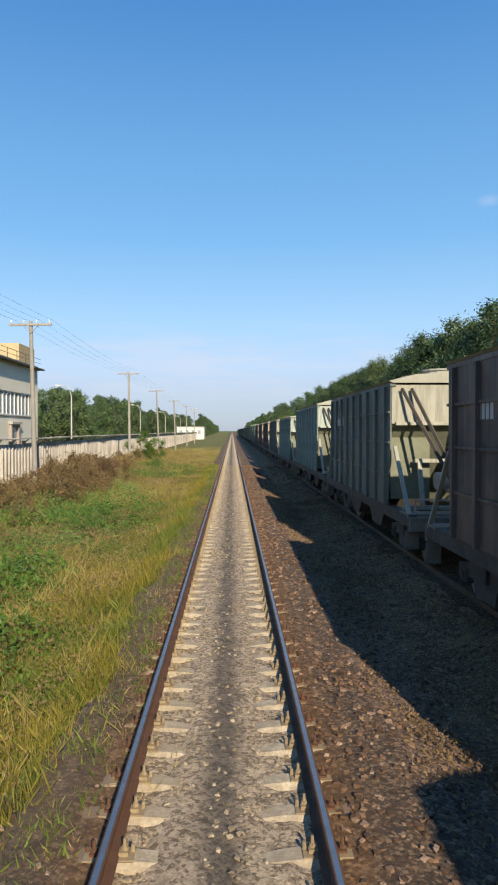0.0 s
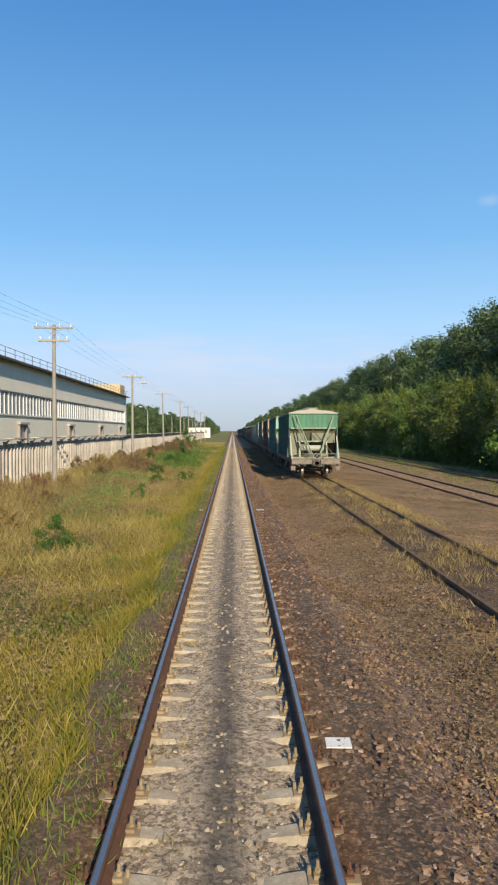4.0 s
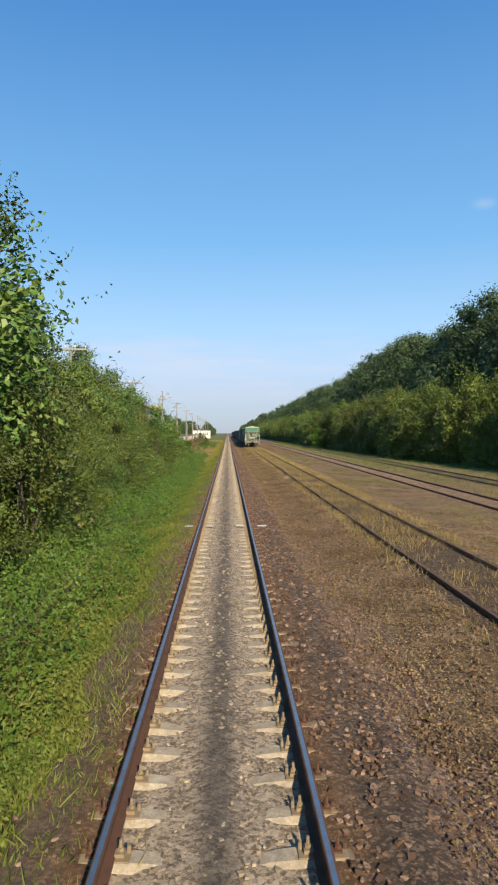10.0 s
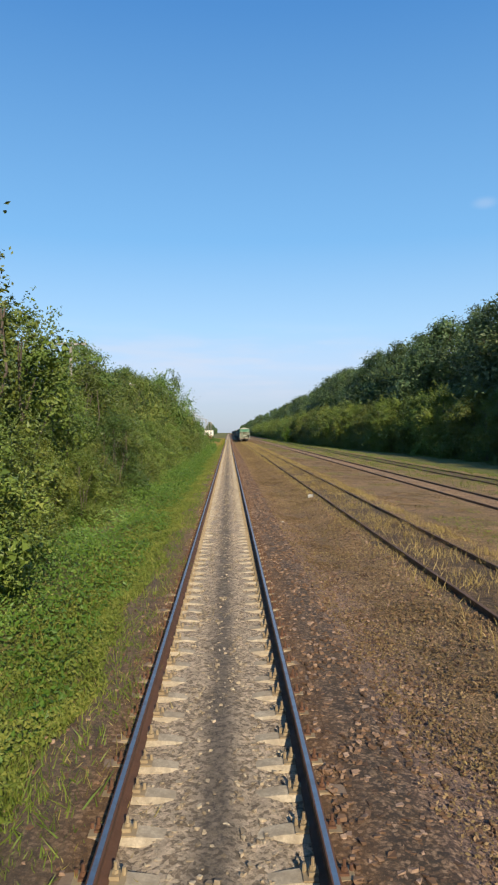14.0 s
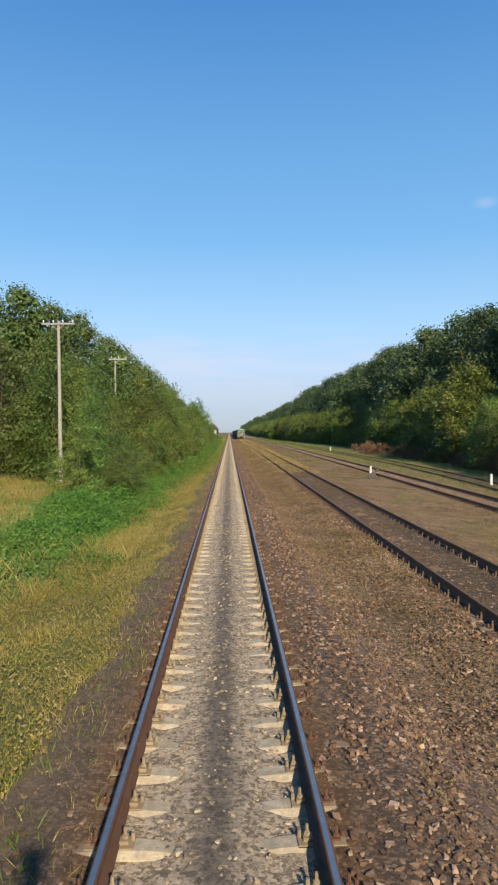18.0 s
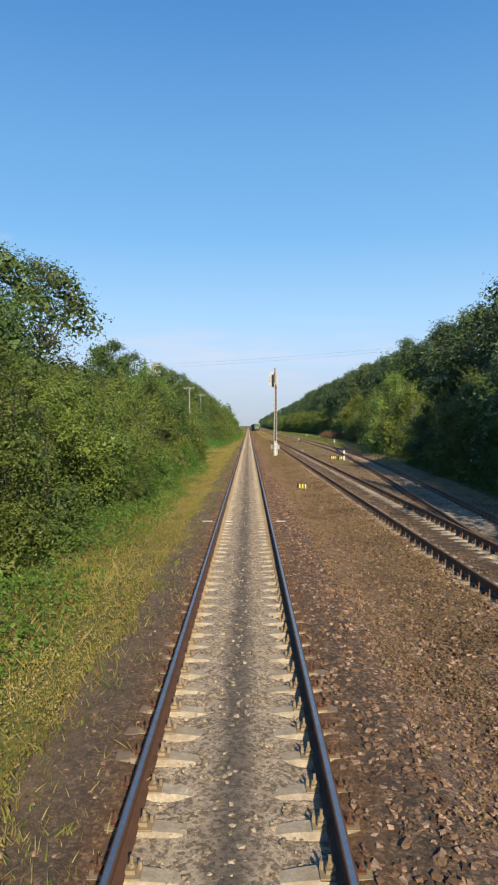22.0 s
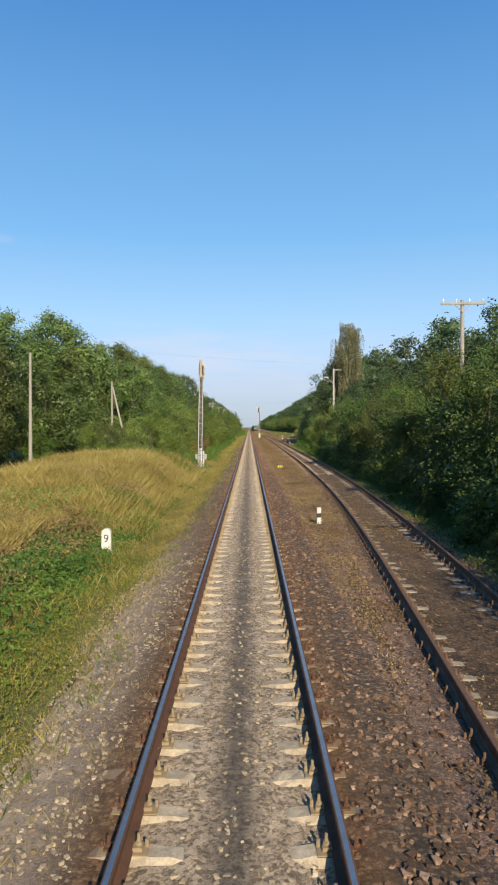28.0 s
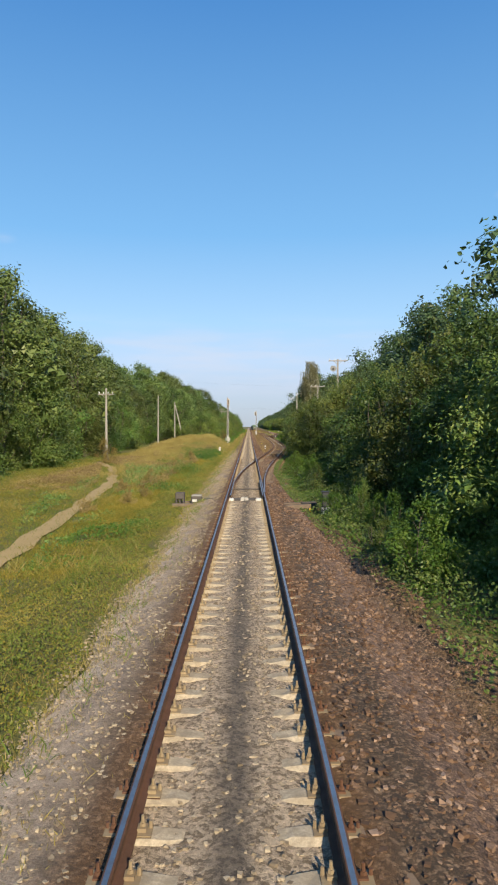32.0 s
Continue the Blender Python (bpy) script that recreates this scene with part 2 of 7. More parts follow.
def gravel_mat(name, dark=1.0, green=1.0):
    """Broken stone: every stone its own tint and height, dark gaps; rust beside the rails, a dark oil line along the middle, dry growth in patches."""
    m, nt, b = mat_base(name, 0.92)
    pos = nt.nodes.new("ShaderNodeNewGeometry").outputs["Position"]

    def cells(scale):
        n = nd(nt, "ShaderNodeTexVoronoi", Scale=scale)
        nt.links.new(pos, n.inputs["Vector"])
        sp = nt.nodes.new("ShaderNodeSeparateColor")
        nt.links.new(n.outputs["Color"], sp.inputs[0])
        return n.outputs["Distance"], sp.outputs[0], sp.outputs[1]

    e1, r1, h1 = cells(27.0)
    e2, r2, h2 = cells(61.0)
    grain = noise_tex(nt, pos, 48, 5, 0.85)
    tint = math_node(nt, 'ADD', math_node(nt, 'MULTIPLY', r1, 0.42), math_node(nt, 'ADD', math_node(nt, 'MULTIPLY', r2, 0.22), math_node(nt, 'MULTIPLY', grain, 0.5)))
    d = dark
    stone = ramp(nt, tint, [(0.36, (0.028 * d, 0.016 * d, 0.008 * d)), (0.5, (0.07 * d, 0.036 * d, 0.014 * d)), (0.62, (0.2 * d, 0.11 * d, 0.05 * d)), (0.78, (0.47 * d, 0.3 * d, 0.17 * d))])
    c = mixc(nt, maprange(nt, e1, 0.4, 0.8, 0, 0.6), stone, (0.022, 0.014, 0.008))
    big = noise_tex(nt, pos, 0.45, 4, 0.6)
    mid = noise_tex(nt, pos, 1.7, 5, 0.7)
    c = mixc(nt, maprange(nt, big, 0.42, 0.65, 0, 0.35), c, (0.16 * d, 0.098 * d, 0.043 * d))
    sep = nt.nodes.new("ShaderNodeSeparateXYZ")
    nt.links.new(pos, sep.inputs[0])
    ax = math_node(nt, 'ABSOLUTE', sep.outputs[0])
    wob = math_node(nt, 'ADD', ax, maprange(nt, mid, 0, 1, -0.25, 0.25))
    growth = math_node(nt, 'MULTIPLY', maprange(nt, mid, 0.38, 0.56, 0.1 * green, 0.85 * green), maprange(nt, wob, 1.9, 4.0, 0.05, 1))
    c = mixc(nt, growth, c, mixc(nt, maprange(nt, grain, 0.43, 0.58, 0, 1), (0.06, 0.038, 0.016), mixc(nt, maprange(nt, big, 0.4, 0.6, 0, 1), (0.55, 0.33, 0.135), (0.4, 0.26, 0.09))))
    left = math_node(nt, 'MULTIPLY', maprange(nt, ax, 1.0, 1.7, 0, 1), math_node(nt, 'MULTIPLY', maprange(nt, sep.outputs[0], -0.5, 0.5, 1, 0), maprange(nt, mid, 0.3, 0.55, 0.45, 0.9)))
    c = mixc(nt, left, c, mixc(nt, maprange(nt, grain, 0.35, 0.65, 0, 1), (0.075, 0.045, 0.022), (0.34, 0.22, 0.115)))
    clean = math_node(nt, 'MULTIPLY', math_node(nt, 'MULTIPLY', maprange(nt, sep.outputs[0], -1.1, -1.5, 0, 0.95), maprange(nt, sep.outputs[1], -520, -500, 1, 0)), maprange(nt, mid, 0.25, 0.5, 0.5, 1))
    c = mixc(nt, clean, c, mixc(nt, maprange(nt, grain, 0.36, 0.62, 0, 1), (0.36, 0.265, 0.18), (0.74, 0.58, 0.42)))
    inside = maprange(nt, ax, 0.7, 0.8, 1, 0)
    c = mixc(nt, math_node(nt, 'MULTIPLY', inside, 0.92), c, mixc(nt, maprange(nt, tint, 0.4, 0.66, 0, 1), (0.2, 0.145, 0.088), (0.54, 0.415, 0.275)))
    c = mixc(nt, maprange(nt, math_node(nt, 'ADD', ax, maprange(nt, mid, 0, 1, -0.1, 0.1)), 0.06, 0.25, 0.72, 0), c, (0.06, 0.05, 0.04))
    rust = math_node(nt, 'MULTIPLY', maprange(nt, wob, 0.7, 0.85, 0, 1), maprange(nt, wob, 1.0, 1.4, 1, 0))
    c = mixc(nt, math_node(nt, 'MULTIPLY', rust, 0.55), c, (0.17, 0.088, 0.036))
    oily = math_node(nt, 'MULTIPLY', maprange(nt, wob, 1.0, 1.25, 0, 1), maprange(nt, wob, 1.6, 1.9, 1, 0))
    c = mixc(nt, math_node(nt, 'MULTIPLY', oily, 0.4), c, (0.075, 0.06, 0.045))
    pinkish = math_node(nt, 'MULTIPLY', maprange(nt, sep.outputs[0], 1.6, 1.9, 0, 1), maprange(nt, wob, 2.3, 2.9, 1, 0))
    c = mixc(nt, math_node(nt, 'MULTIPLY', pinkish, 0.4), c, mixc(nt, maprange(nt, grain, 0.42, 0.6, 0, 1), (0.08, 0.05, 0.04), (0.42, 0.28, 0.23)))
    blot = noise_tex(nt, pos, 4.5, 6, 0.85)
    m2 = maprange(nt, blot, 0.3, 0.7, 0.55, 1.6)
    grey = nt.nodes.new("ShaderNodeCombineColor")
    for k in range(3):
        nt.links.new(m2, grey.inputs[k])
    c = mixc(nt, 1.0, c, grey.outputs[0], 'MULTIPLY')
    nt.links.new(c, b.inputs["Base Color"])
    hgt = math_node(nt, 'ADD', math_node(nt, 'MULTIPLY', grain, 1.2), math_node(nt, 'SUBTRACT', math_node(nt, 'MULTIPLY', h1, 0.35), math_node(nt, 'MULTIPLY', e1, 0.4)))
    bump(nt, b, hgt, 0.8, 0.022)
    return m


def soil_mat():
    m, nt, b = mat_base("soil_and_turf", 0.95)
    pos = nt.nodes.new("ShaderNodeNewGeometry").outputs["Position"]
    big = noise_tex(nt, pos, 0.12, 4, 0.6)
    mid = noise_tex(nt, pos, 1.3, 5, 0.7)
    fine = noise_tex(nt, pos, 14, 4, 0.7)
    c = ramp(nt, mid, [(0.3, (0.1, 0.13, 0.016)), (0.5, (0.2, 0.195, 0.03)), (0.7, (0.28, 0.235, 0.06))])
    c = mixc(nt, maprange(nt, big, 0.4, 0.65, 0, 0.7), c, (0.25, 0.2, 0.06))
    c = mixc(nt, maprange(nt, fine, 0.38, 0.62, 0, 0.8), c, (0.05, 0.055, 0.014))
    nt.links.new(c, b.inputs["Base Color"])
    bump(nt, b, fine, 0.8, 0.08)
    return m


M_GRAVEL = gravel_mat("gravel")
M_GRAVEL_DARK = gravel_mat("gravel_oily", 0.45, 0.3)
M_GRAVEL_PALE = gravel_mat("gravel_pale", 1.7, 0.3)
M_SOIL = soil_mat()


BROWN_STONE = ((0.0, (0.06, 0.033, 0.018)), (0.4, (0.14, 0.076, 0.039)), (0.75, (0.24, 0.143, 0.082)), (1.0, (0.39, 0.265, 0.18)))


def stone_mat(name, k, stops=BROWN_STONE, grime=(0.08, 0.053, 0.033)):
    m, nt, b = mat_base(name, 0.9)
    c = ramp(nt, island_random(nt), [(p, tuple(x * k for x in q)) for p, q in stops])
    pos = nt.nodes.new("ShaderNodeNewGeometry").outputs["Position"]
    n = noise_tex(nt, pos, 40, 3)
    nt.links.new(mixc(nt, maprange(nt, n, 0.4, 0.7, 0, 0.4), c, grime), b.inputs["Base Color"])
    bump(nt, b, n, 0.4, 0.01)
    return m


M_STONES = stone_mat("broken_stone", 1.0)
M_STONES_WARM = stone_mat("broken_stone_warm", 1.3)
M_STONES_PALE = stone_mat("broken_stone_pale", 1.0, ((0.0, (0.16, 0.12, 0.075)), (0.5, (0.3, 0.235, 0.15)), (1.0, (0.48, 0.39, 0.265))), (0.22, 0.17, 0.11))
M_CONCRETE = worn("concrete_grey", (0.46, 0.43, 0.37), (0.26, 0.23, 0.19), 0.9, scale=1.5, bumpy=0.4)
M_FENCE = worn("fence_concrete", (0.55, 0.5, 0.42), (0.3, 0.24, 0.18), 0.9, scale=0.9, amount=0.7)
M_POLE = worn("pole_weathered", (0.36, 0.33, 0.28), (0.22, 0.195, 0.16), 0.9, scale=1.2)
M_PLASTER = worn("plaster_cream", (0.95, 0.88, 0.71), (0.86, 0.75, 0.56), 0.9, scale=0.35, fine=6, amount=0.5, bumpy=0.15)
M_ROOF = worn("roof_sheet", (0.32, 0.33, 0.34), (0.22, 0.22, 0.22), 0.7, scale=0.5)
M_BRICK = worn("brick_weathered", (0.36, 0.3, 0.26), (0.24, 0.19, 0.16), 0.9, scale=1.5)
M_BRICK_YELLOW = worn("brick_yellow", (0.62, 0.47, 0.25), (0.45, 0.32, 0.17), 0.9, scale=1.5)
M_GLASSY = worn("window_dusty", (0.34, 0.37, 0.37), (0.2, 0.23, 0.25), 0.18, scale=0.7, amount=0.6, bumpy=0.05)
M_FRAME = worn("window_frame", (0.72, 0.72, 0.7), (0.5, 0.49, 0.46), 0.6)
M_WHITE = worn("whitewash", (0.7, 0.67, 0.6), (0.5, 0.46, 0.38), 0.8, amount=0.4)
M_LIME = worn("fresh_limewash", (0.88, 0.85, 0.78), (0.68, 0.63, 0.52), 0.85, scale=5, amount=0.35)
M_SILVER = worn("aluminium_paint", (0.56, 0.55, 0.52), (0.4, 0.39, 0.36), 0.6, 0.2)
M_PLATE = worn("pale_enamel", (0.44, 0.42, 0.38), (0.32, 0.3, 0.26), 0.6, amount=0.4)
M_MAST = worn("mast_dark_concrete", (0.17, 0.138, 0.1), (0.1, 0.08, 0.06), 0.85, scale=1.2)
M_MAST_TOP = worn("mast_upper_tan", (0.42, 0.34, 0.26), (0.28, 0.22, 0.17), 0.8, scale=1.2)
M_BLACK = worn("black_paint", (0.025, 0.025, 0.027), (0.05, 0.045, 0.04), 0.6)
M_YELLOW = worn("yellow_paint", (0.75, 0.55, 0.03), (0.5, 0.36, 0.04), 0.6, amount=0.4)
M_INSUL = worn("insulator_glass", (0.75, 0.78, 0.76), (0.5, 0.52, 0.5), 0.2)
M_WIRE = worn("wire", (0.1, 0.1, 0.1), (0.05, 0.05, 0.05), 0.5, 0.5)
M_DIRTROAD = worn("dirt_track", (0.44, 0.31, 0.13), (0.3, 0.22, 0.08), 0.95, scale=0.8)
M_TIMBER = worn("old_timber", (0.19, 0.14, 0.095), (0.08, 0.06, 0.042), 0.9, scale=3)
M_UNDER = worn("running_gear", (0.1, 0.085, 0.07), (0.05, 0.04, 0.035), 0.8, scale=4)
M_TREAD = worn("wheel_tread", (0.33, 0.29, 0.25), (0.16, 0.13, 0.1), 0.55, 0.7, amount=0.5, bumpy=0.1)
M_NUMBER = worn("stencil_white", (0.6, 0.6, 0.58), (0.35, 0.35, 0.34), 0.8)


# ---- helpers for meshes ----
rng = np.random.default_rng(7)


def mesh_np(name, verts, faces, mats, parent=None, index=None, smooth=False):
    """A mesh object from arrays of corners and of faces with the same number of corners each."""
    v, f = np.asarray(verts, dtype=np.float32), np.asarray(faces, dtype=np.int32)
    me = bpy.data.meshes.new(name)
    k = f.shape[1]
    me.vertices.add(len(v))
    me.vertices.foreach_set("co", v.ravel())
    me.loops.add(f.size)
    me.loops.foreach_set("vertex_index", f.ravel())
    me.polygons.add(len(f))
    me.polygons.foreach_set("loop_start", np.arange(0, f.size, k, dtype=np.int32))
    for m in (mats if isinstance(mats, (list, tuple)) else [mats]):
        me.materials.append(m)
    if index is not None:
        me.polygons.foreach_set("material_index", np.asarray(index, dtype=np.int32))
    me.polygons.foreach_set("use_smooth", np.full(len(f), smooth))
    me.update(calc_edges=True)
    ob = new(name, me)
    ob.parent = parent
    return ob


def part(name, bm, mat, parent, label="", smooth=False):
    """Links a bmesh as one mesh object under a thing or a part."""
    me = bpy.data.meshes.new(name)
    bmesh.ops.recalc_face_normals(bm, faces=bm.faces)
    if smooth:
        for f in bm.faces:
            f.smooth = True
    bm.to_mesh(me)
    bm.free()
    me.materials.append(mat)
    ob = new(name, me)
    ob.parent = parent
    if label:
        tagged(ob, label)
    return ob


def thing(name, x, y, z, label, category, group="", kind=""):
    return tagged(place(new(name), x, y, z), label, category, group, kind)


def place(ob, x, y, z, rz=0.0):
    ob.matrix_basis = pose(x, y, z, 0, 0, rz)
    return ob


def box(bm, x0, x1, y0, y1, z0, z1, bevel=0.0, m=None):
    r = bmesh.ops.create_cube(bm, size=1.0)
    t = Matrix.Translation(((x0 + x1) / 2, (y0 + y1) / 2, (z0 + z1) / 2)) @ Matrix.Diagonal((x1 - x0, y1 - y0, z1 - z0, 1))
    bmesh.ops.transform(bm, matrix=(m @ t if m else t), verts=r["verts"])
    if bevel:
        edges = list({e for v in r["verts"] for e in v.link_edges})
        bmesh.ops.bevel(bm, geom=edges, offset=bevel, segments=1, affect='EDGES')


def boxes(*args, bevel=0.0):
    bm = bmesh.new()
    for a in args:
        box(bm, *a, bevel=bevel)
    return bm


def rod(bm, a, b, r0, r1=None, sides=8):
    """A tapered round bar from a to b."""
    a, b = Vector(a), Vector(b)
    d = b - a
    res = bmesh.ops.create_cone(bm, cap_ends=True, segments=sides, radius1=r0, radius2=r0 if r1 is None else r1, depth=d.length)
    m = Matrix.Translation((a + b) / 2) @ d.to_track_quat('Z', 'Y').to_matrix().to_4x4()
    bmesh.ops.transform(bm, matrix=m, verts=res["verts"])


def rods(*args, sides=8):
    bm = bmesh.new()
    for a in args:
        rod(bm, *a, sides=sides)
    return bm


def bar(bm, a, b, w, h):
    """A square bar from a to b, w wide and h deep."""
    a, b = Vector(a), Vector(b)
    d = b - a
    res = bmesh.ops.create_cube(bm, size=1.0)
    m = Matrix.Translation((a + b) / 2) @ d.to_track_quat('Z', 'Y').to_matrix().to_4x4() @ Matrix.Diagonal((w, h, d.length, 1))
    bmesh.ops.transform(bm, matrix=m, verts=res["verts"])


def bars(w, h, *args):
    bm = bmesh.new()
    for a, b in args:
        bar(bm, a, b, w, h)
    return bm


def prism(bm, outline, y0, y1, axis='y'):
    """A plate with the outline (pairs) drawn across x and z, from y0 to y1; axis 'x': drawn across y and z."""
    def p(u, w, d):
        return (u, d, w) if axis == 'y' else (d, u, w)
    a = [bm.verts.new(p(u, w, y0)) for u, w in outline]
    b = [bm.verts.new(p(u, w, y1)) for u, w in outline]
    n = len(outline)
    bm.faces.new(a)
    bm.faces.new(b[::-1])
    for i in range(n):
        bm.faces.new((a[i], b[i], b[(i + 1) % n], a[(i + 1) % n]))


def to_arrays(bm):
    bmesh.ops.triangulate(bm, faces=bm.faces)
    bmesh.ops.recalc_face_normals(bm, faces=bm.faces)
    bm.verts.index_update()
    v = np.array([vv.co[:] for vv in bm.verts])
    f = np.array([[vv.index for vv in ff.verts] for ff in bm.faces])
    bm.free()
    return v, f


def tile(v, f, places):
    """Repeats a small mesh at places (x, y, z, turn about z)."""
    p = np.asarray(places, dtype=float)
    c, s = np.cos(p[:, 3])[:, None], np.sin(p[:, 3])[:, None]
    out = np.empty((len(p), len(v), 3))
    out[:, :, 0] = v[:, 0] * c - v[:, 1] * s + p[:, :1]
    out[:, :, 1] = v[:, 0] * s + v[:, 1] * c + p[:, 1:2]
    out[:, :, 2] = v[:, 2] + p[:, 2:3]
    faces = f[None] + (np.arange(len(p)) * len(v))[:, None, None]
    return out.reshape(-1, 3), faces.reshape(-1, f.shape[1])


# ---- the lie of the land ----
EDGE_LEFT = ([-660, -570, -550, -500, -460, -432, -390, -340, -300, -250, -100, -60, 0, 2000], [-2.2, -2.3, -2.5, -2.2, -2.0, -2.4, -1.95, -2.0, -1.8, -1.72, -1.7, -1.6, -1.65, -1.7])
EDGE_RIGHT = ([-660, -582, -574, -568, -560, -550, -540, -530, -520, -500, -480, -430, -400, -380, -360, -340, -320, -300, -100, 2000],
              [4.0, 3.7, 3.1, 2.8, 2.5, 2.45, 2.9, 3.9, 5.0, 6.2, 6.9, 7.7, 9.0, 11.0, 12.9, 14.2, 16.4, 19.0, 20.5, 20.5])
TRACK2 = ([-568, -562, -558, -555, -552, -549, -546, -543, -540, -537, -534, -529, -519, -511, -502, -488, -465, -440, -400, -370, -300, 2000],
          [0.0, 0.05, 0.13, 0.21, 0.35, 0.51, 0.71, 0.92, 1.14, 1.4, 1.66, 2.12, 2.95, 3.6, 4.26, 4.86, 5.25, 5.36, 5.46, 5.41, 5.16, 5.16])
TRACK3 = ([-408, -402, -395, -384, -372, -360, -345, -330, -315, -298, -270, 2000],
          [5.47, 5.67, 6.12, 7.1, 8.25, 9.3, 10.35, 11.1, 11.6, 11.95, 12.1, 12.1])
TRACK4 = ([-334, -328, -320, -310, -298, -285, -270, -250, 2000], [11.1, 11.35, 11.9, 12.8, 14.0, 15.2, 16.3, 17.2, 17.8])
LOW = -0.25
LEVEL = -0.03


def edge_left(y):
    return np.interp(y, *EDGE_LEFT) + 0.13 * np.sin(y * 0.9) + 0.1 * np.sin(y * 2.3 + 1)


def edge_right(y):
    return np.interp(y, *EDGE_RIGHT) + 0.3 * np.sin(y * 0.5) + 0.2 * np.sin(y * 1.7 + 2)


def track2_z(y):
    return np.interp(y, [-532, -470], [-0.004, LEVEL])


def track_x(line, y):
    """The middle of a side track, rounded where it bends."""
    return sum(np.interp(y + d, *line) for d in (-6, -4, -2, 0, 2, 4, 6)) / 7


def gravel_z(x, y):
    main = np.interp(np.abs(x), [0, 0.28, 0.48, 0.7, 0.86, 0.95, 1.5, 1.75, 2.5, 4.5], [-0.198, -0.206, -0.228, -0.236, -0.2, -0.178, -0.178, -0.2, -0.45, -0.9])
    yard = np.interp(y, [-330, -230], [-0.44, -0.365]) * np.ones_like(main)
    for line in (TRACK2, TRACK3):
        yard = yard - np.where(y > line[0][0] + 20, 1, 0) * np.interp(y, [-400, -330, -260, -200], [.08, .065, .04, .005]) * np.clip(1.2 - np.abs(x - track_x(line, y)), 0, .2) / .2
    tx = track_x(TRACK2, y)
    yard = yard + .22 * np.clip((2.3 - np.abs(x - tx)) / 1.0, 0, 1) * np.clip((y + 500) / 25, 0, 1)
    main = np.where((y > -557) & (y < -526) & (x > .84) & (x < tx + 1.5), -.226, main)
    cover = (y > -566) & (y < -526)
    main = np.where(cover & (np.abs(x) < .55), np.maximum(main, -.226 + .058 * np.clip((.52 - np.abs(x)) / .2, 0, 1)), main)
    main = np.where(cover & (tx > 1.1) & (np.abs(x - tx) < .55), -.226 + .027 * np.clip((.52 - np.abs(x - tx)) / .2, 0, 1), main)
    main = np.where((y > -557) & (y < -526) & (x > tx + .9) & (x < tx + 1.5), -.226 + .03 * np.clip((x - tx - .9) / .4, 0, 1), main)
    main = np.where(cover & (x > .84) & (x < tx + .7) & (tx < 1.0), -.183, main)
    bed2 = track2_z(y) - 0.235 + .04 * np.clip((np.abs(x - track_x(TRACK2, y)) - .85) / .15, 0, 1) - 0.12 * np.clip(np.abs(x - track_x(TRACK2, y)) - 1.3, 0, 9)
    return np.maximum(np.maximum(main, yard), np.where((y > -526) & (y < -478), bed2, -9))


def ground_z(x, y):
    dl = np.clip(edge_left(y) - x, 0, None)
    brim = np.interp(np.abs(edge_left(y)), [1.5, 1.75, 2.5, 4.5], [-0.178, -0.2, -0.45, -0.9]) - 0.05
    left = np.interp(dl, [0, 0.6, 2, 4], [0, -0.5, -0.66, -0.72])
    left = np.where(dl < 0.6, brim + (-0.5 - brim) * dl / 0.6, left)
    rise = np.clip((-x - 2.9) / 3.2, 0, 1)
    left = left + 1.6 * rise * rise * (3 - 2 * rise) * np.exp(-(np.clip(-x - 9, 0, None) / 5) ** 2) * np.exp(-((y + 486) / np.where(y > -486, 20, 14)) ** 2)
    right = np.full_like(left, -0.5)
    under = np.full_like(left, -0.9)
    inside = (x > edge_left(y) + 0.25) & (x < edge_right(y) - 0.3)
    return np.where(inside, under, np.where(x < 0, left, right))


def height(x, y):
    x, y = np.asarray(x, dtype=float), np.asarray(y, dtype=float)
    on = (x > edge_left(y)) & (x < edge_right(y))
    return np.where(on, gravel_z(x, y), ground_z(x, y))


def sheet(name, xs, ys, zf, mat, rough):
    gx, gy = np.meshgrid(xs, ys, indexing='ij')
    return sheet_xy(name, gx, gy, zf(gx, gy) + rough * rng.normal(size=gx.shape), mat)


def sheet_xy(name, gx, gy, gz, mat):
    n, m = gx.shape
    i = np.arange(n * m).reshape(n, m)
    f = np.stack([i[:-1, :-1], i[1:, :-1], i[1:, 1:], i[:-1, 1:]], -1).reshape(-1, 4)
    return mesh_np(name, np.stack([gx, gy, gz], -1).reshape(-1, 3), f, mat, smooth=True)


ys_near = np.arange(-660, 120, 0.8)
ys_all = np.concatenate([[-4500, -2500, -1200, -800], ys_near, np.arange(120, 600, 10), [700, 900, 1200, 1600, 2300, 3200, 4500]])
xs_all = np.concatenate([[-4500, -2000, -900, -400, -200, -120, -80, -60, -45, -35, -28, -22], np.arange(-18, -1.4, 0.45), [0, 2],
                         np.arange(2.6, 9, 0.5), np.arange(9, 24, 1.0), [26, 30, 36, 45, 60, 80, 120, 200, 400, 900, 2000, 4500]])
ground = tagged(sheet("ground", xs_all, ys_all, ground_z, M_SOIL, 0.015), "grassy dark soil with dry yellow patches beside the line", "ground", kind="structure")
ys_bed = np.concatenate([np.arange(-660, 120, 0.55), np.arange(120, 400, 4), np.arange(400, 1600, 40)])
rows_x = np.linspace(-1.25, 2.4, 23)
gy = np.broadcast_to(ys_bed, (3 + len(rows_x) + 56, len(ys_bed))).copy()
gx = np.empty_like(gy)
el, er = edge_left(ys_bed), np.maximum(edge_right(ys_bed), 2.5)
for k in range(3):
    gx[k] = el + (-1.25 - el) * k / 3
for k, xx in enumerate(rows_x):
    gx[3 + k] = xx
for k in range(56):
    gx[3 + len(rows_x) + k] = 2.4 + (er - 2.4) * (k + 1) / 56
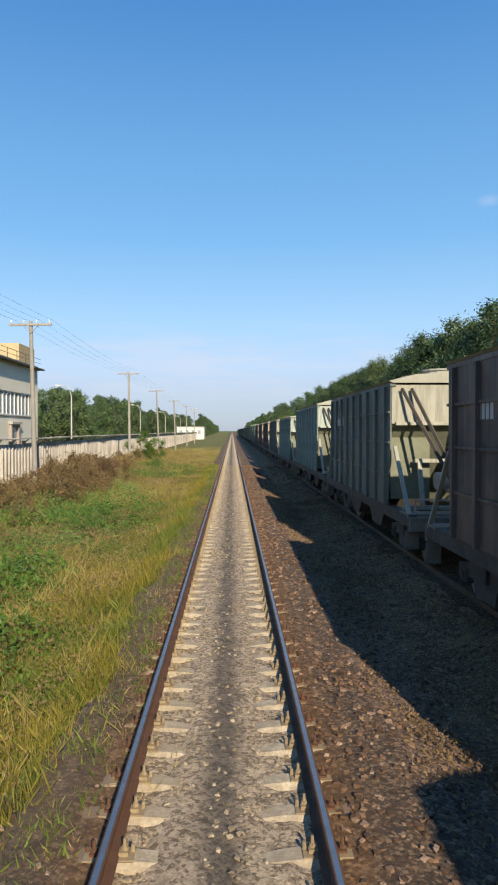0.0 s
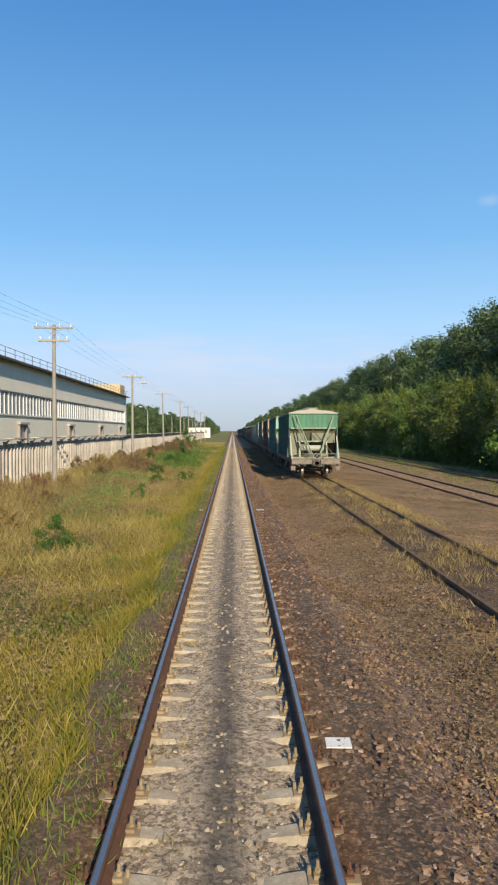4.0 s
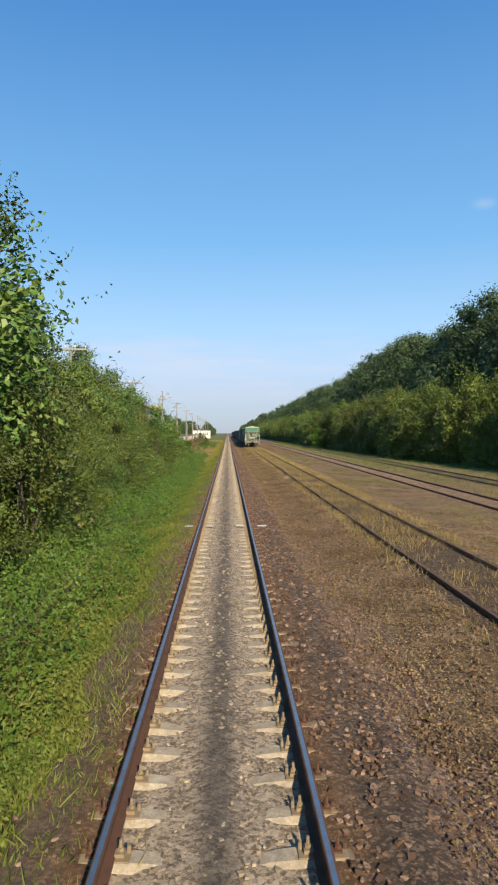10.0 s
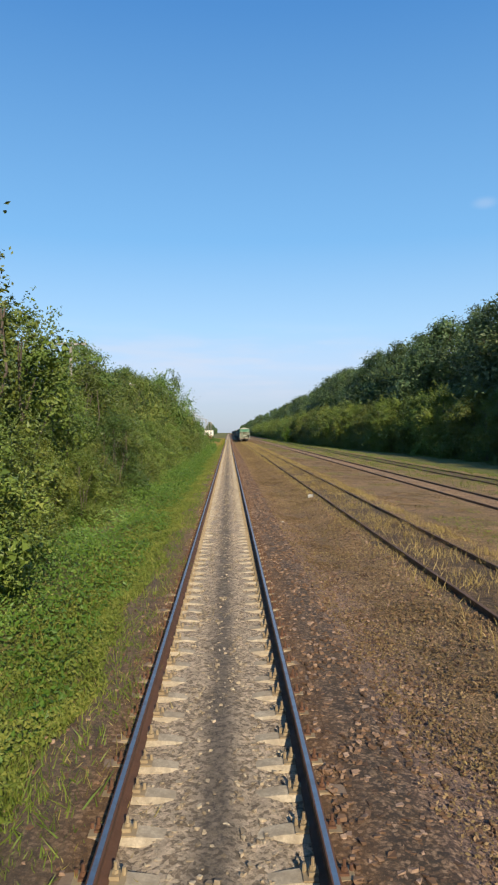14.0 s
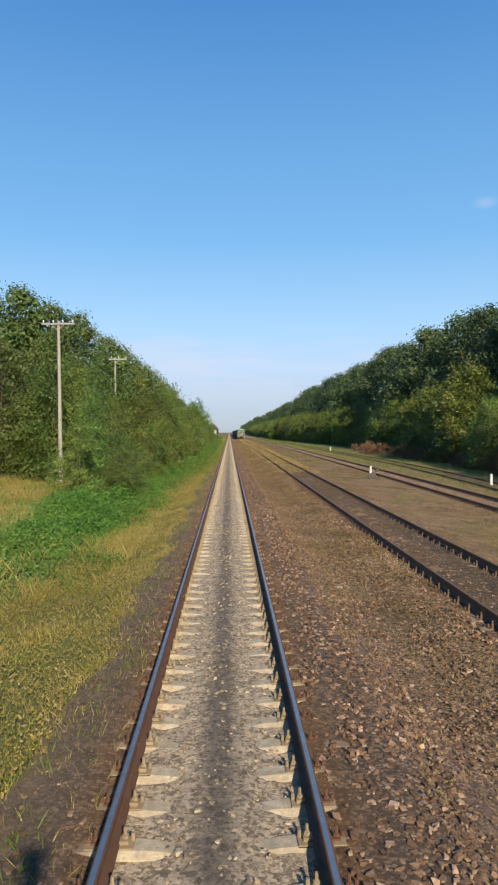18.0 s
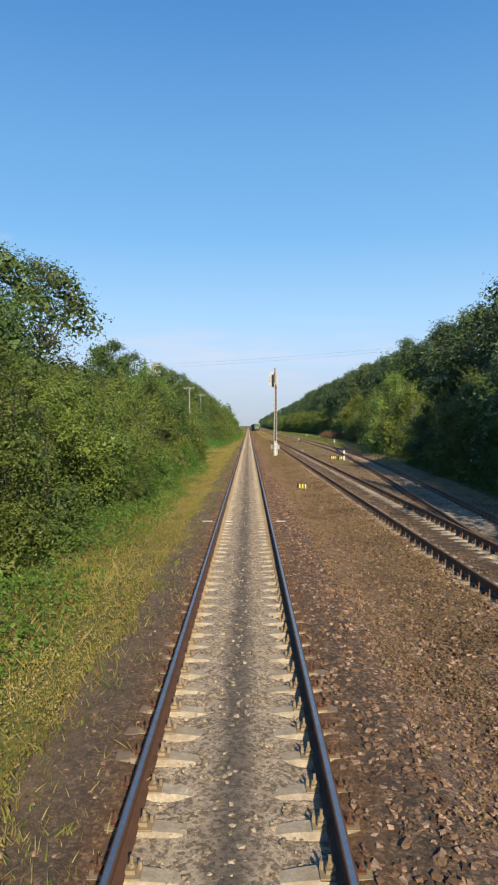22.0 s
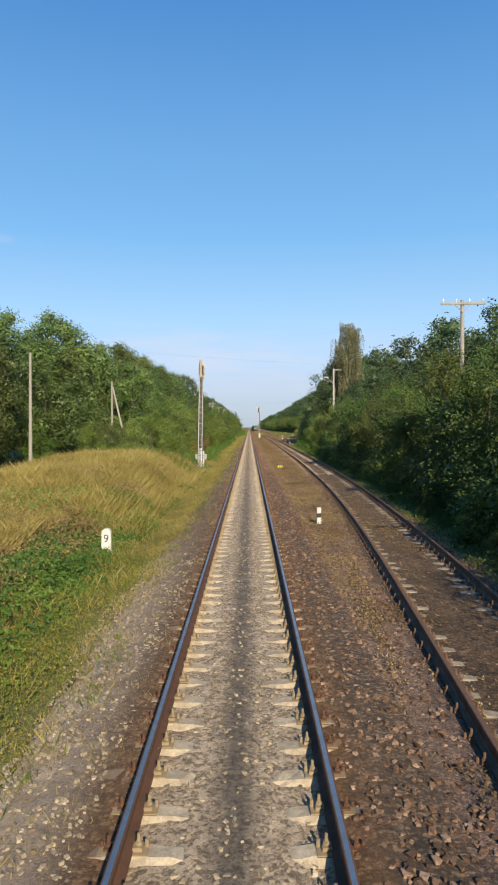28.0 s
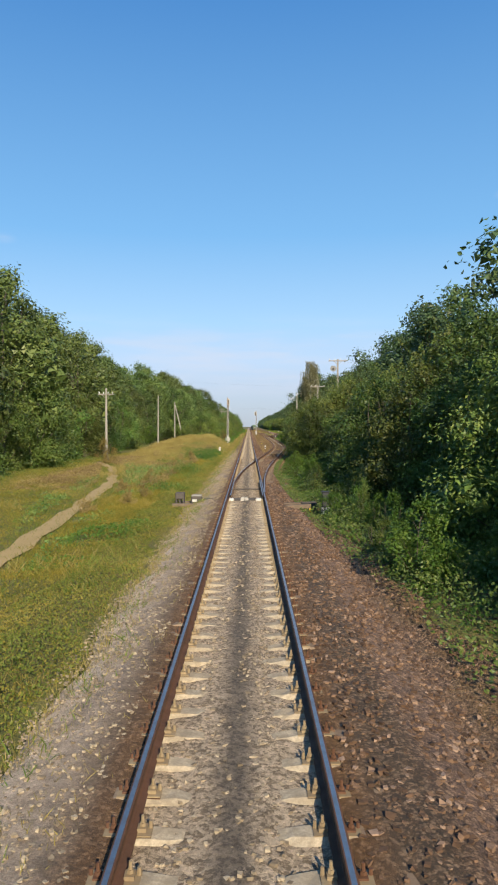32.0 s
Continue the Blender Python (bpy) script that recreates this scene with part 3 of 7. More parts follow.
gz = gravel_z(gx, gy) + 0.012 * rng.normal(size=gx.shape)
gz[0] -= 0.1
gz[-1] -= 0.12
tagged(sheet_xy("gravel_bed", gx, gy, gz, M_GRAVEL), "brown and grey broken stone ballast over the railway yard", "ballast", kind="structure")

# ---- tracks ----
RAIL = [(-.028, -.002), (-.019, 0), (.019, 0), (.028, -.002), (.033, -.01), (.032, -.038), (.009, -.05), (.009, -.14), (.025, -.155), (.075, -.165), (.075, -.18),
        (-.075, -.18), (-.075, -.165), (-.025, -.155), (-.009, -.14), (-.009, -.05), (-.032, -.038), (-.033, -.01)]


def rail(name, xs, ys, zs, parent, bright, label=""):
    """A rail of flat-bottom section along the points."""
    xs, ys, zs = (np.asarray(a, dtype=float) for a in (xs, ys, zs))
    tx, ty = np.gradient(xs), np.gradient(ys)
    ln = np.hypot(tx, ty)
    nx, ny = ty / ln, -tx / ln
    prof = np.array(RAIL)
    k, n = len(prof), len(xs)
    v = np.empty((n, k, 3))
    v[:, :, 0] = xs[:, None] + nx[:, None] * prof[:, 0]
    v[:, :, 1] = ys[:, None] + ny[:, None] * prof[:, 0]
    v[:, :, 2] = zs[:, None] + prof[:, 1]
    i = np.arange(n * k).reshape(n, k)
    j = np.roll(i, -1, 1)
    f = np.stack([i[:-1], j[:-1], j[1:], i[1:]], -1)
    idx = np.zeros((n - 1, k), dtype=int)
    idx[:, 1] = 1
    ob = mesh_np(name, v.reshape(-1, 3), f.reshape(-1, 4), [M_RAIL_SIDE if bright else M_RAIL_OLD, M_RAIL_TOP if bright else M_RAIL_OLD], parent, idx.ravel())
    if label:
        tagged(ob, label)
    return ob


def sleeper_arrays(length=2.7, wooden=False):
    """A concrete sleeper with sloped flanks and a lower waist, or a plain timber one; its top at the rail seats is z = 0."""
    h = length / 2
    if wooden:
        secs = [(-h, 0, .125), (-.8, -.004, .125), (0, 0, .12), (.8, -.004, .125), (h, 0, .125)]
    else:
        secs = [(-h, -.05, .095), (-h + .06, -.015, .105), (-1.0, 0, .115), (-.6, .0, .112), (-.47, -.012, .106), (-.38, -.026, .1), (-.24, -.06, .095), (.24, -.06, .095), (.38, -.026, .1),
                (.47, -.012, .106), (.6, .0, .112), (1.0, 0, .115), (h - .06, -.015, .105), (h, -.05, .095)]
    v, f = [], []
    for x, z, w in secs:
        v += [(x, -w - .045, -.19), (x, -w - .014, z - .036), (x, -w + .034, z), (x, w - .034, z), (x, w + .014, z - .036), (x, w + .045, -.19)]
    for s in range(len(secs) - 1):
        for q in range(5):
            a = s * 6 + q
            f.append((a, a + 1, a + 7, a + 6))
    for s in (0, len(secs) - 1):
        a = s * 6
        f += [(a, a + 1, a + 4, a + 5), (a + 1, a + 2, a + 3, a + 4)]
    return np.array(v), np.array(f)


def fastening_arrays(side=0):
    """The plate, clamps and bolts that hold one rail to its sleeper; the seat is z = 0."""
    bm = bmesh.new()
    box(bm, -.18, .18, -.08, .08, -.005, .012)
    for s in ((-1, 1) if side == 0 else (side,)):
        box(bm, s * .105 - .035, s * .105 + .035, -.04, .04, .012, .04)
        rod(bm, (s * .11, 0, .03), (s * .11, 0, .125), .015, .012, 6)
        rod(bm, (s * .11, 0, .045), (s * .11, 0, .07), .026, .024, 6)
        rod(bm, (s * .165, .03, .0), (s * .165, .03, .065), .018, .014, 6)
    return to_arrays(bm)


PITCH = 0.543
FAST_V, FAST_F = fastening_arrays()
main_track = thing("main_track", 0, 0, 0, "straight main line with concrete sleepers and polished rails", "railway track", kind="structure")
ys_r = np.concatenate([np.arange(-660, 400, 10.0), np.arange(400, 2400, 100)])
for s, nm in ((-1, "left"), (1, "right")):
    rail("rail", np.full(len(ys_r), s * .789), ys_r, np.zeros(len(ys_r)), main_track, True, "rusty steel rail with a polished running top")
sl_y = np.arange(-650, 420, PITCH)
sl_y = sl_y + rng.normal(0, .012, len(sl_y))
sl_turn = rng.normal(0, .006, len(sl_y))
long_zone = (sl_y > -565) & (sl_y < -530)
SV, SF = sleeper_arrays()
SEAT = -0.187
rest = ~long_zone & ((sl_y < -598) | (sl_y > -436))
v, f = tile(SV, SF, np.stack([rng.normal(0, .008, rest.sum()), sl_y[rest], np.full(rest.sum(), SEAT), sl_turn[rest]], 1))
tagged(mesh_np("sleepers_far", v, f, M_SLEEPER, main_track), kind="stuff")
worn_sleepers = []
for k, (yy, tt) in enumerate(zip(sl_y[~rest & ~long_zone], sl_turn[~rest & ~long_zone])):
    if k < 6:
        chipped = SV + rng.normal(0, .0075, SV.shape) * np.array([1.2, 1, .6])
        ob = mesh_np("sleeper", chipped, SF, M_SLEEPER, main_track)
        worn_sleepers.append(ob.data)
    else:
        ob = new("sleeper", worn_sleepers[rng.integers(6)])
        ob.parent = main_track
    ob.matrix_basis = Matrix.Translation((rng.normal(0, .012), yy, SEAT)) @ Matrix.Rotation(tt, 4, 'Z') @ Matrix.Rotation(rng.choice([0, math.pi]), 4, 'Z')
for yy in sl_y[long_zone]:
    off = float(track_x(TRACK2, yy))
    lv, lf = sleeper_arrays(2.75 + off, True)
    ob = mesh_np("turnout_sleeper", lv, lf, M_SLEEPER_LONG, main_track)
    ob.location = (off / 2, yy, SEAT)
near = sl_y < 60
for s in (-1, 1):
    for side, mat in ((-s, M_FASTEN), (s, M_RAIL_SIDE)):
        fv, ff = fastening_arrays(side)
        v, f = tile(fv, ff, np.stack([np.full(near.sum(), s * .789), sl_y[near], np.full(near.sum(), SEAT + (0 if side == -s else -.012)), np.zeros(near.sum())], 1))
        tagged(mesh_np("fastenings", v, f, mat, main_track), kind="stuff")


def side_track(name, line, y0, y1, zf, label, pitch, wooden, start_right, bury, most, bed):
    tr = thing(name, 0, 0, 0, label, "railway track", kind="structure")
    ys = np.concatenate([np.arange(y0, -200, 1.5), np.arange(max(y0, -200), 300, 5.0), np.arange(300, y1, 100.0)])
    cx = track_x(line, ys)
    slope = np.gradient(cx, ys)
    for s in (-1, 1):
        keep = ys >= (start_right if s > 0 else y0)
        rx = np.maximum(cx, .15 if s < 0 else 0) + s * .795 / np.cos(np.arctan(slope))
        for span, shiny in ((keep & (ys < -534.8), True), (keep & (ys > -537), False)):
            if span.sum() > 1:
                rail("rail", rx[span], ys[span], (zf(ys) - .002)[span], tr, shiny, "worn steel rail with a polished top" if shiny else "dull rust-brown steel rail")
    bx = track_x(line, ys[ys > start_right + 44])[None] + np.linspace(-1.25, 1.25, 11)[:, None]
    by = np.broadcast_to(ys[ys > start_right + 44], bx.shape)
    bz = gravel_z(bx, by) + .016
    bz[0] -= .05
    bz[-1] -= .05
    tagged(sheet_xy("track_bed", bx, by, bz, bed), "dark oily broken stone" if bed is M_GRAVEL_DARK else "pale dusty broken stone").parent = tr
    yy = np.arange(start_right + (34.5 if line is TRACK2 else 24), 160, pitch)
    yy = yy + rng.normal(0, .03, len(yy))
    v0, f0 = sleeper_arrays(2.7, wooden)
    pl = np.stack([track_x(line, yy), yy, zf(yy) - .192 - bury * rng.random(len(yy)), -np.gradient(track_x(line, yy), yy) + rng.normal(0, .02, len(yy))], 1)
    n = min(most, len(pl) // 2)
    v, f = tile(v0, f0, pl[n:])
    tagged(mesh_np("sleepers_far", v, f, M_SLEEPER_OLD, tr), kind="stuff")
    me = None
    for x, y, z, t in pl[:n]:
        if me is None:
            ob = mesh_np("sleeper", v0, f0, M_SLEEPER_OLD, tr)
            me = ob.data
        else:
            ob = new("sleeper", me)
            ob.parent = tr
        ob.matrix_basis = Matrix.Translation((x, y, z)) @ Matrix.Rotation(t, 4, 'Z')
    fy = pl[pl[:, 1] < -150]
    fp = np.concatenate([np.stack([fy[:, 0] + s * .795, fy[:, 1], fy[:, 2], fy[:, 3]], 1) for s in (-1, 1)])
    v, f = tile(FAST_V, FAST_F, fp)
    tagged(mesh_np("fastenings", v, f, M_RAIL_OLD, tr), kind="stuff")
    return tr


low_z = lambda y: np.interp(y, [-400, -368], [LEVEL, LOW])
side_track("side_track", TRACK2, -565.4, 1500, track2_z, "second track with rusty rails and half-buried sleepers", 0.55, False, -564, 0.022, 300, M_GRAVEL_DARK)
side_track("side_track", TRACK3, -407, 1500, low_z, "third yard track with rusty rails", 0.55, False, -404, 0.022, 160, M_GRAVEL_PALE)
side_track("side_track", TRACK4, -333, 400, low_z, "overgrown yard track beside the wood", 0.6, True, -330, 0.03, 40, M_GRAVEL_DARK)


# ---- plants ----
def leaf_arrays(c, nrm, size, r, aspect=0.55):
    """Diamond-shaped, slightly folded leaves at c, facing nrm."""
    n = len(c)
    nrm = nrm / np.linalg.norm(nrm, axis=1)[:, None]
    a = r.normal(size=(n, 3))
    uu = np.cross(nrm, a)
    uu /= np.linalg.norm(uu, axis=1)[:, None] + 1e-9
    vv = np.cross(nrm, uu)
    s = size[:, None]
    v = np.stack([c - uu * s * .5, c + vv * s * aspect * .5 - nrm * s * .12, c + uu * s * .5, c - vv * s * aspect * .5 - nrm * s * .12], 1)
    return v.reshape(-1, 3), np.arange(4 * n).reshape(-1, 4)


def crown_blobs(r, h, width, low, count):
    """Clumps of leaves that fill an uneven, egg-shaped crown."""
    out = []
    for i in range(count):
        k = (i + r.random()) / count
        z = low + (h - low) * k
        reach = width * math.sqrt(max(0.04, 1 - (2 * (k - 0.42)) ** 2 * 0.8)) * (0.95 if k < 0.8 else 0.7)
        a = r.random() * 6.283
        d = reach * math.sqrt(r.random()) * 0.95
        rad = (0.12 + 0.1 * r.random()) * (h - low) * (1.15 - 0.55 * k)
        out.append((d * math.cos(a), d * math.sin(a), min(z, h - rad * 0.6), rad))
    return out


def tree_proto(name, seed, h, width, low, blobs, leaves, size, mat, label, category, trunk_r=0.0, spikes=0, stems=1, heart=0.5):
    """A tree or bush: tapered trunk with limbs, and a crown of many leaves in clumps. It is built beyond the far end and copied into place."""
    r = np.random.default_rng(seed)
    bl = crown_blobs(r, h, width, low, blobs)
    root = tagged(new(name), label, category)
    bm = bmesh.new()
    tr = trunk_r or h * 0.016
    for s in range(stems):
        a0 = r.random() * 6.28
        lean = Vector((math.cos(a0), math.sin(a0), 0)) * (0.0 if stems == 1 else width * 0.35)
        p0, rr = Vector((lean.x * .2, lean.y * .2, -0.3)), tr
        top = Vector((lean.x, lean.y, h * 0.82))
        for k in range(1, 5):
            p1 = p0.lerp(top, 1 / (5 - k)) + Vector((r.normal() * .1, r.normal() * .1, 0))
            rod(bm, p0, p1, rr, rr * .72, 6)
            p0, rr = p1, rr * .72
    for x, y, z, rad in bl[::2]:
        base = Vector((x * .15, y * .15, max(0.3, z - math.hypot(x, y) * 0.8 - rad)))
        rod(bm, base, Vector((x, y, z)), tr * .35, tr * .12, 5)
    part("trunk", bm, M_BARK, root)
    w = np.array([b[3] ** 2 for b in bl])
    pick = r.choice(len(bl), size=leaves, p=w / w.sum())
    B = np.array(bl)[pick]
    d = r.normal(size=(leaves, 3))
    d /= np.linalg.norm(d, axis=1)[:, None]
    lump = 1 + .28 * np.sin(d[:, :1] * 5 + B[:, :1] * 3) * np.sin(d[:, 1:2] * 5 + B[:, 1:2] * 3) + .15 * np.sin(d[:, 2:] * 9 + B[:, 2:3] * 5)
    c = B[:, :3] + d * B[:, 3:4] * lump * (0.45 + 0.6 * r.random((leaves, 1)) ** 0.7) * np.array([1, 1, .85])
    # two thirds of the leaves sit along arching twigs
    count = max(1, leaves // 15)
    tw = r.integers(count, size=leaves)
    tb = np.array(bl)[r.choice(len(bl), size=count, p=w / w.sum())]
    td = r.normal(size=(count, 3)) + np.array([0, 0, .35])
    td /= np.linalg.norm(td, axis=1)[:, None]
    st = .3 + 1.0 * r.random((leaves, 1)) ** .8
    ct = tb[tw, :3] + td[tw] * tb[tw, 3:4] * st + r.normal(size=(leaves, 3)) * size * .75
    ct[:, 2] -= (.3 * tb[tw, 3:4] * st ** 2)[:, 0]
    on_twig = r.random(leaves) < .66
    c = np.where(on_twig[:, None], ct, c)
    d = np.where(on_twig[:, None], td[tw] * .5 + np.array([0, 0, .45]), d)
    c[:, 2] = np.maximum(c[:, 2], 0.08)
    nrm = d * 0.9 + r.normal(size=(leaves, 3)) * 0.42 + np.array([0, 0, .25])
    sz = size * (0.6 + 0.8 * r.random(leaves))
    v, f = leaf_arrays(c, nrm, sz, r)
    if spikes:
        for _ in range(spikes):
            x, y, z, rad = bl[r.integers(len(bl))]
            n = 22
            tt = np.linspace(0.3, 1, n)[:, None]
            dv = np.array([r.normal() * .4, r.normal() * .4, 1.0])
            bend = np.array([r.normal() * .25, r.normal() * .25, -.12])
            cc = np.array([x, y, z]) + (dv * tt + bend * tt ** 2) * rad * 1.8 + r.normal(size=(n, 3)) * size * .35
            v2, f2 = leaf_arrays(cc, r.normal(size=(n, 3)) + np.array([0, 0, .6]), np.full(n, size * .9), r)
            f = np.concatenate([f, f2 + len(v)])
            v = np.concatenate([v, v2])
    ico = bmesh.new()
    bmesh.ops.create_icosphere(ico, subdivisions=2, radius=1.0)
    iv, jf = to_arrays(ico)
    tri = np.concatenate([f[:, [0, 1, 2]], f[:, [0, 2, 3]]])
    for x, y, z, rad in bl:
        hv = iv[jf].reshape(-1, 3) * rad * heart * (0.75 + 0.4 * np.repeat(r.random((len(jf), 1)), 3, 0)) * np.array([1, 1, .8]) + r.normal(size=(len(jf) * 3, 3)) * rad * .07 + np.array([x, y, z])
        mid = hv.reshape(-1, 3, 3).mean(1).repeat(3, 0)
        hv = mid + (hv - mid) * .62
        hv[:, 2] = np.maximum(hv[:, 2], 0.05)
        tri = np.concatenate([tri, np.arange(len(hv)).reshape(-1, 3) + len(v)])
        v = np.concatenate([v, hv])
    mesh_np("crown", v, tri, mat, root)
    return root


used_protos = set()


def plant(proto, x, y, s=1.0, turn=None, sz=None, group=""):
    """Puts the prototype itself, and then copies of it, on the ground."""
    z = float(height(x, y)) - 0.05
    m = pose(x, y, z, 0, 0, rng.uniform(0, 360) if turn is None else turn)
    ob = proto if proto.name not in used_protos else copy_thing(proto, m)
    used_protos.add(proto.name)
    ob.matrix_basis = m @ Matrix.Diagonal((s, s, s if sz is None else sz, 1))
    if group:
        tagged(ob, group=group)
    return ob


WOOD_L = "tall deciduous tree with a dense dark green crown"
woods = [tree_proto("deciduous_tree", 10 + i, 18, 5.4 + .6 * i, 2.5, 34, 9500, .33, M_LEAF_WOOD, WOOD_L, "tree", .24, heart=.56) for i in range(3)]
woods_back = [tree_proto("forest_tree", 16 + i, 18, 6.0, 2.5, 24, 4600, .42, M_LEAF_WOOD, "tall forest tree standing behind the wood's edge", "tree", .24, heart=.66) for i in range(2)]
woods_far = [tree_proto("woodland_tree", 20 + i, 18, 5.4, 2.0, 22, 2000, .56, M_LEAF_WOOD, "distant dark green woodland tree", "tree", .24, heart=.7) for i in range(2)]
woods_light = [tree_proto("broadleaf_tree", 26 + i, 18, 5.6, 2.5, 36, 11000, .27, M_LEAF_LIGHT, "tall sunlit broadleaf tree with a rounded green crown", "tree", .24, heart=.6) for i in range(2)]
shrubs = [tree_proto("large_shrub", 30 + i, 8, 3.2, 0.3, 22, 10000, .155, M_LEAF_BUSH, "large dense green shrub at the edge of the wood", "shrub", .1, 40, 3, .55) for i in range(3)] + [tree_proto("large_shrub", 35, 7.5, 3.0, 0.3, 20, 9500, .15, M_LEAF_SUNNY, "sunlit yellow-green shrub at the wood edge", "shrub", .1, 44, 3, .52)]
belt = [tree_proto("wood_edge_shrub", 36 + i, 8, 3.3, 0.2, 24, 9500, .2, M_LEAF_SUNNY, "leafy yellow-green shrub with arching shoots before the wood", "shrub", .1, 60, 3, .55) for i in range(2)]
bushes = [tree_proto("bush", 40 + i, 5.5, 2.3, 0.1, 24, 13000, .095, M_LEAF_BUSH, "dense leafy green bush beside the line", "bush", .06, 50, 4, .55) for i in range(3)] + [tree_proto("bush", 45, 5.0, 2.1, 0.1, 20, 12000, .095, M_LEAF_SUNNY, "sunlit yellow-green bush beside the line", "bush", .06, 54, 4, .52)]
rusty = tree_proto("bush", 46, 3.4, 1.9, 0.1, 20, 8000, .085, M_LEAF_RUSTY, "bush turning yellow and rust-brown among green ones", "bush", .05, 40, 4, .45)
smalls = [tree_proto("small_bush", 50 + i, 2.0, 1.1, 0.05, 18, 4500, .08, (M_LEAF_BUSH, M_LEAF_BRIGHT, M_LEAF_BRIGHT)[i], "low leafy green bush in the grass", "bush", .025, 12, 4, .4) for i in range(3)]
reddish = tree_proto("dry_weed_clump", 60, 1.5, 1.5, 0.05, 26, 4000, .07, M_LEAF_DRY, "dry reddish-brown clump of tall weeds", "weeds", .012, 60, 6, .3)


def birch_tree():
    """A weeping birch: pale trunk and arching limbs, from which long leafy strands hang."""
    r = np.random.default_rng(61)
    root = tagged(new("birch_tree"), "tall birch tree with long drooping strands of grey-green leaves", "tree")
    bm = bmesh.new()
    p, rad = Vector((0, 0, -.3)), .24
    for k in range(1, 9):
        q = Vector((r.normal() * .12, r.normal() * .12, 19.5 * k / 8))
        rod(bm, p, q, rad, rad * .8, 8)
        p, rad = q, rad * .8
    vs, fs, n0 = [], [], 0
    for k in range(64):
        z = 6.0 + 13.2 * (k + r.random()) / 64
        reach = 3.3 * math.sqrt(max(.05, 1 - ((z - 11.5) / 8.2) ** 2)) * (.55 + .5 * r.random())
        ang = r.random() * 6.283
        tip = np.array([reach * math.cos(ang), reach * math.sin(ang), z + .9])
        base = np.array([0, 0, z - 1.2])
        mid = base * .45 + tip * .55 + np.array([0, 0, .7])
        if k % 2 == 0:
            rod(bm, base, mid, .06, .035, 5)
            rod(bm, mid, tip, .035, .012, 5)
        for _ in range(16):
            u = .3 + .65 * r.random()
            start = (base * (1 - u) ** 2 + 2 * mid * u * (1 - u) + tip * u * u) + r.normal(size=3) * np.array([.3, .3, .12])
            m = 46
            t = np.linspace(0, 1, m)[:, None]
            cc = start + np.array([r.normal() * .25, r.normal() * .25, 0]) * t - np.array([0, 0, 1.0]) * t * r.uniform(1.6, 4.6) + r.normal(size=(m, 3)) * .055
            cc[:, 2] = np.maximum(cc[:, 2], .6)
            v, f = leaf_arrays(cc, r.normal(size=(m, 3)) + np.array([0, -.3, .2]), np.full(m, .19) * (.7 + .6 * r.random(m)), r)
            vs.append(v)
            fs.append(f + n0)
            n0 += len(v)
    part("trunk", bm, M_WHITE, root, "pale birch trunk and limbs")
    mesh_np("crown", np.concatenate(vs), np.concatenate(fs), M_LEAF_BIRCH, root)
    return root


birch = birch_tree()
weedy = [tree_proto("weed_clump", 64 + i, 1.5, .9, 0.05, 22, 5200, .06, (M_LEAF_WEED, M_GRASS_STRAW)[i], "rough clump of tall dry brown weeds", "weeds", .01, 70, 6, .3) for i in range(2)]
sapling = tree_proto("young_tree", 62, 7.5, 1.0, 0.8, 22, 3600, .12, M_LEAF_BUSH, "slender young tree with sparse long shoots", "tree", .05, 60, 1, .3)
brightbush = tree_proto("young_tree", 63, 5, 2.2, 0.6, 20, 2600, .22, M_LEAF_BRIGHT, "bright yellow-green young tree before the dark wood", "tree", .06, 16)


def pickp(lst):
    return lst[rng.integers(len(lst))]


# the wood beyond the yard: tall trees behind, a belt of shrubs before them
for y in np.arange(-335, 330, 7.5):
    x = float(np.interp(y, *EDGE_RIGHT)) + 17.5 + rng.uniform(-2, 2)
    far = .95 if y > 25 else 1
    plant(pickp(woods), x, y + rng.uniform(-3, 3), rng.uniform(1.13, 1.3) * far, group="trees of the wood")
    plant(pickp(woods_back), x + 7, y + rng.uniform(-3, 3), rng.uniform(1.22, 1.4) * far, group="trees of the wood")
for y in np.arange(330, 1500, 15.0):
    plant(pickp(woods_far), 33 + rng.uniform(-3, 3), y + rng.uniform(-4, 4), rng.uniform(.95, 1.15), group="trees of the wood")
for y in np.arange(-330, 330, 3.7):
    back = 7.5 * math.exp(-((y + 175) / 75) ** 2)
    low_growth = 1.0 if y > -225 else rng.choice([.7, .85, 1.1])
    plant(pickp(belt + belt + shrubs if y > -225 else belt + shrubs), float(np.interp(y, *EDGE_RIGHT)) + (2.6 if y > -290 else 1.7) + back + rng.uniform(-.5, .8), y + rng.uniform(-1.2, 1.2), rng.uniform(.92, 1.2) * low_growth, group="shrubs at the wood's edge")
for y in np.arange(330, 800, 9.0):
    plant(pickp(woods_far), 24 + rng.uniform(-1, 1), y, rng.uniform(.42, .55), group="shrubs at the wood's edge")
# nearer growth on the same side, where the yard narrows
for y in np.arange(-612, -338, 2.5):
    e = float(np.interp(y, *EDGE_RIGHT))
    if -393 < y < -372:
        continue
    thin = .62 if -558 < y < -538 else 1
    e += 4.0 * math.exp(-((y + 425) / 24) ** 2)
    plant(pickp(bushes[:3]), e + (1.5 if y > -480 else 2.0) + (2.0 if y < -558 else 1.2 if y < -536 else 0) + rng.uniform(-.2, .7) + (.8 if thin < 1 else 0), y + rng.uniform(-1, 1), rng.uniform(.8, 1.1) * thin, group="bushes along the line")
    plant(pickp(shrubs[:3]), e + 6.0 + rng.uniform(-.8, 1.2), y + rng.uniform(-1, 1), rng.uniform(.75, 1.0) * (.9 if thin < 1 else 1), group="bushes along the line")
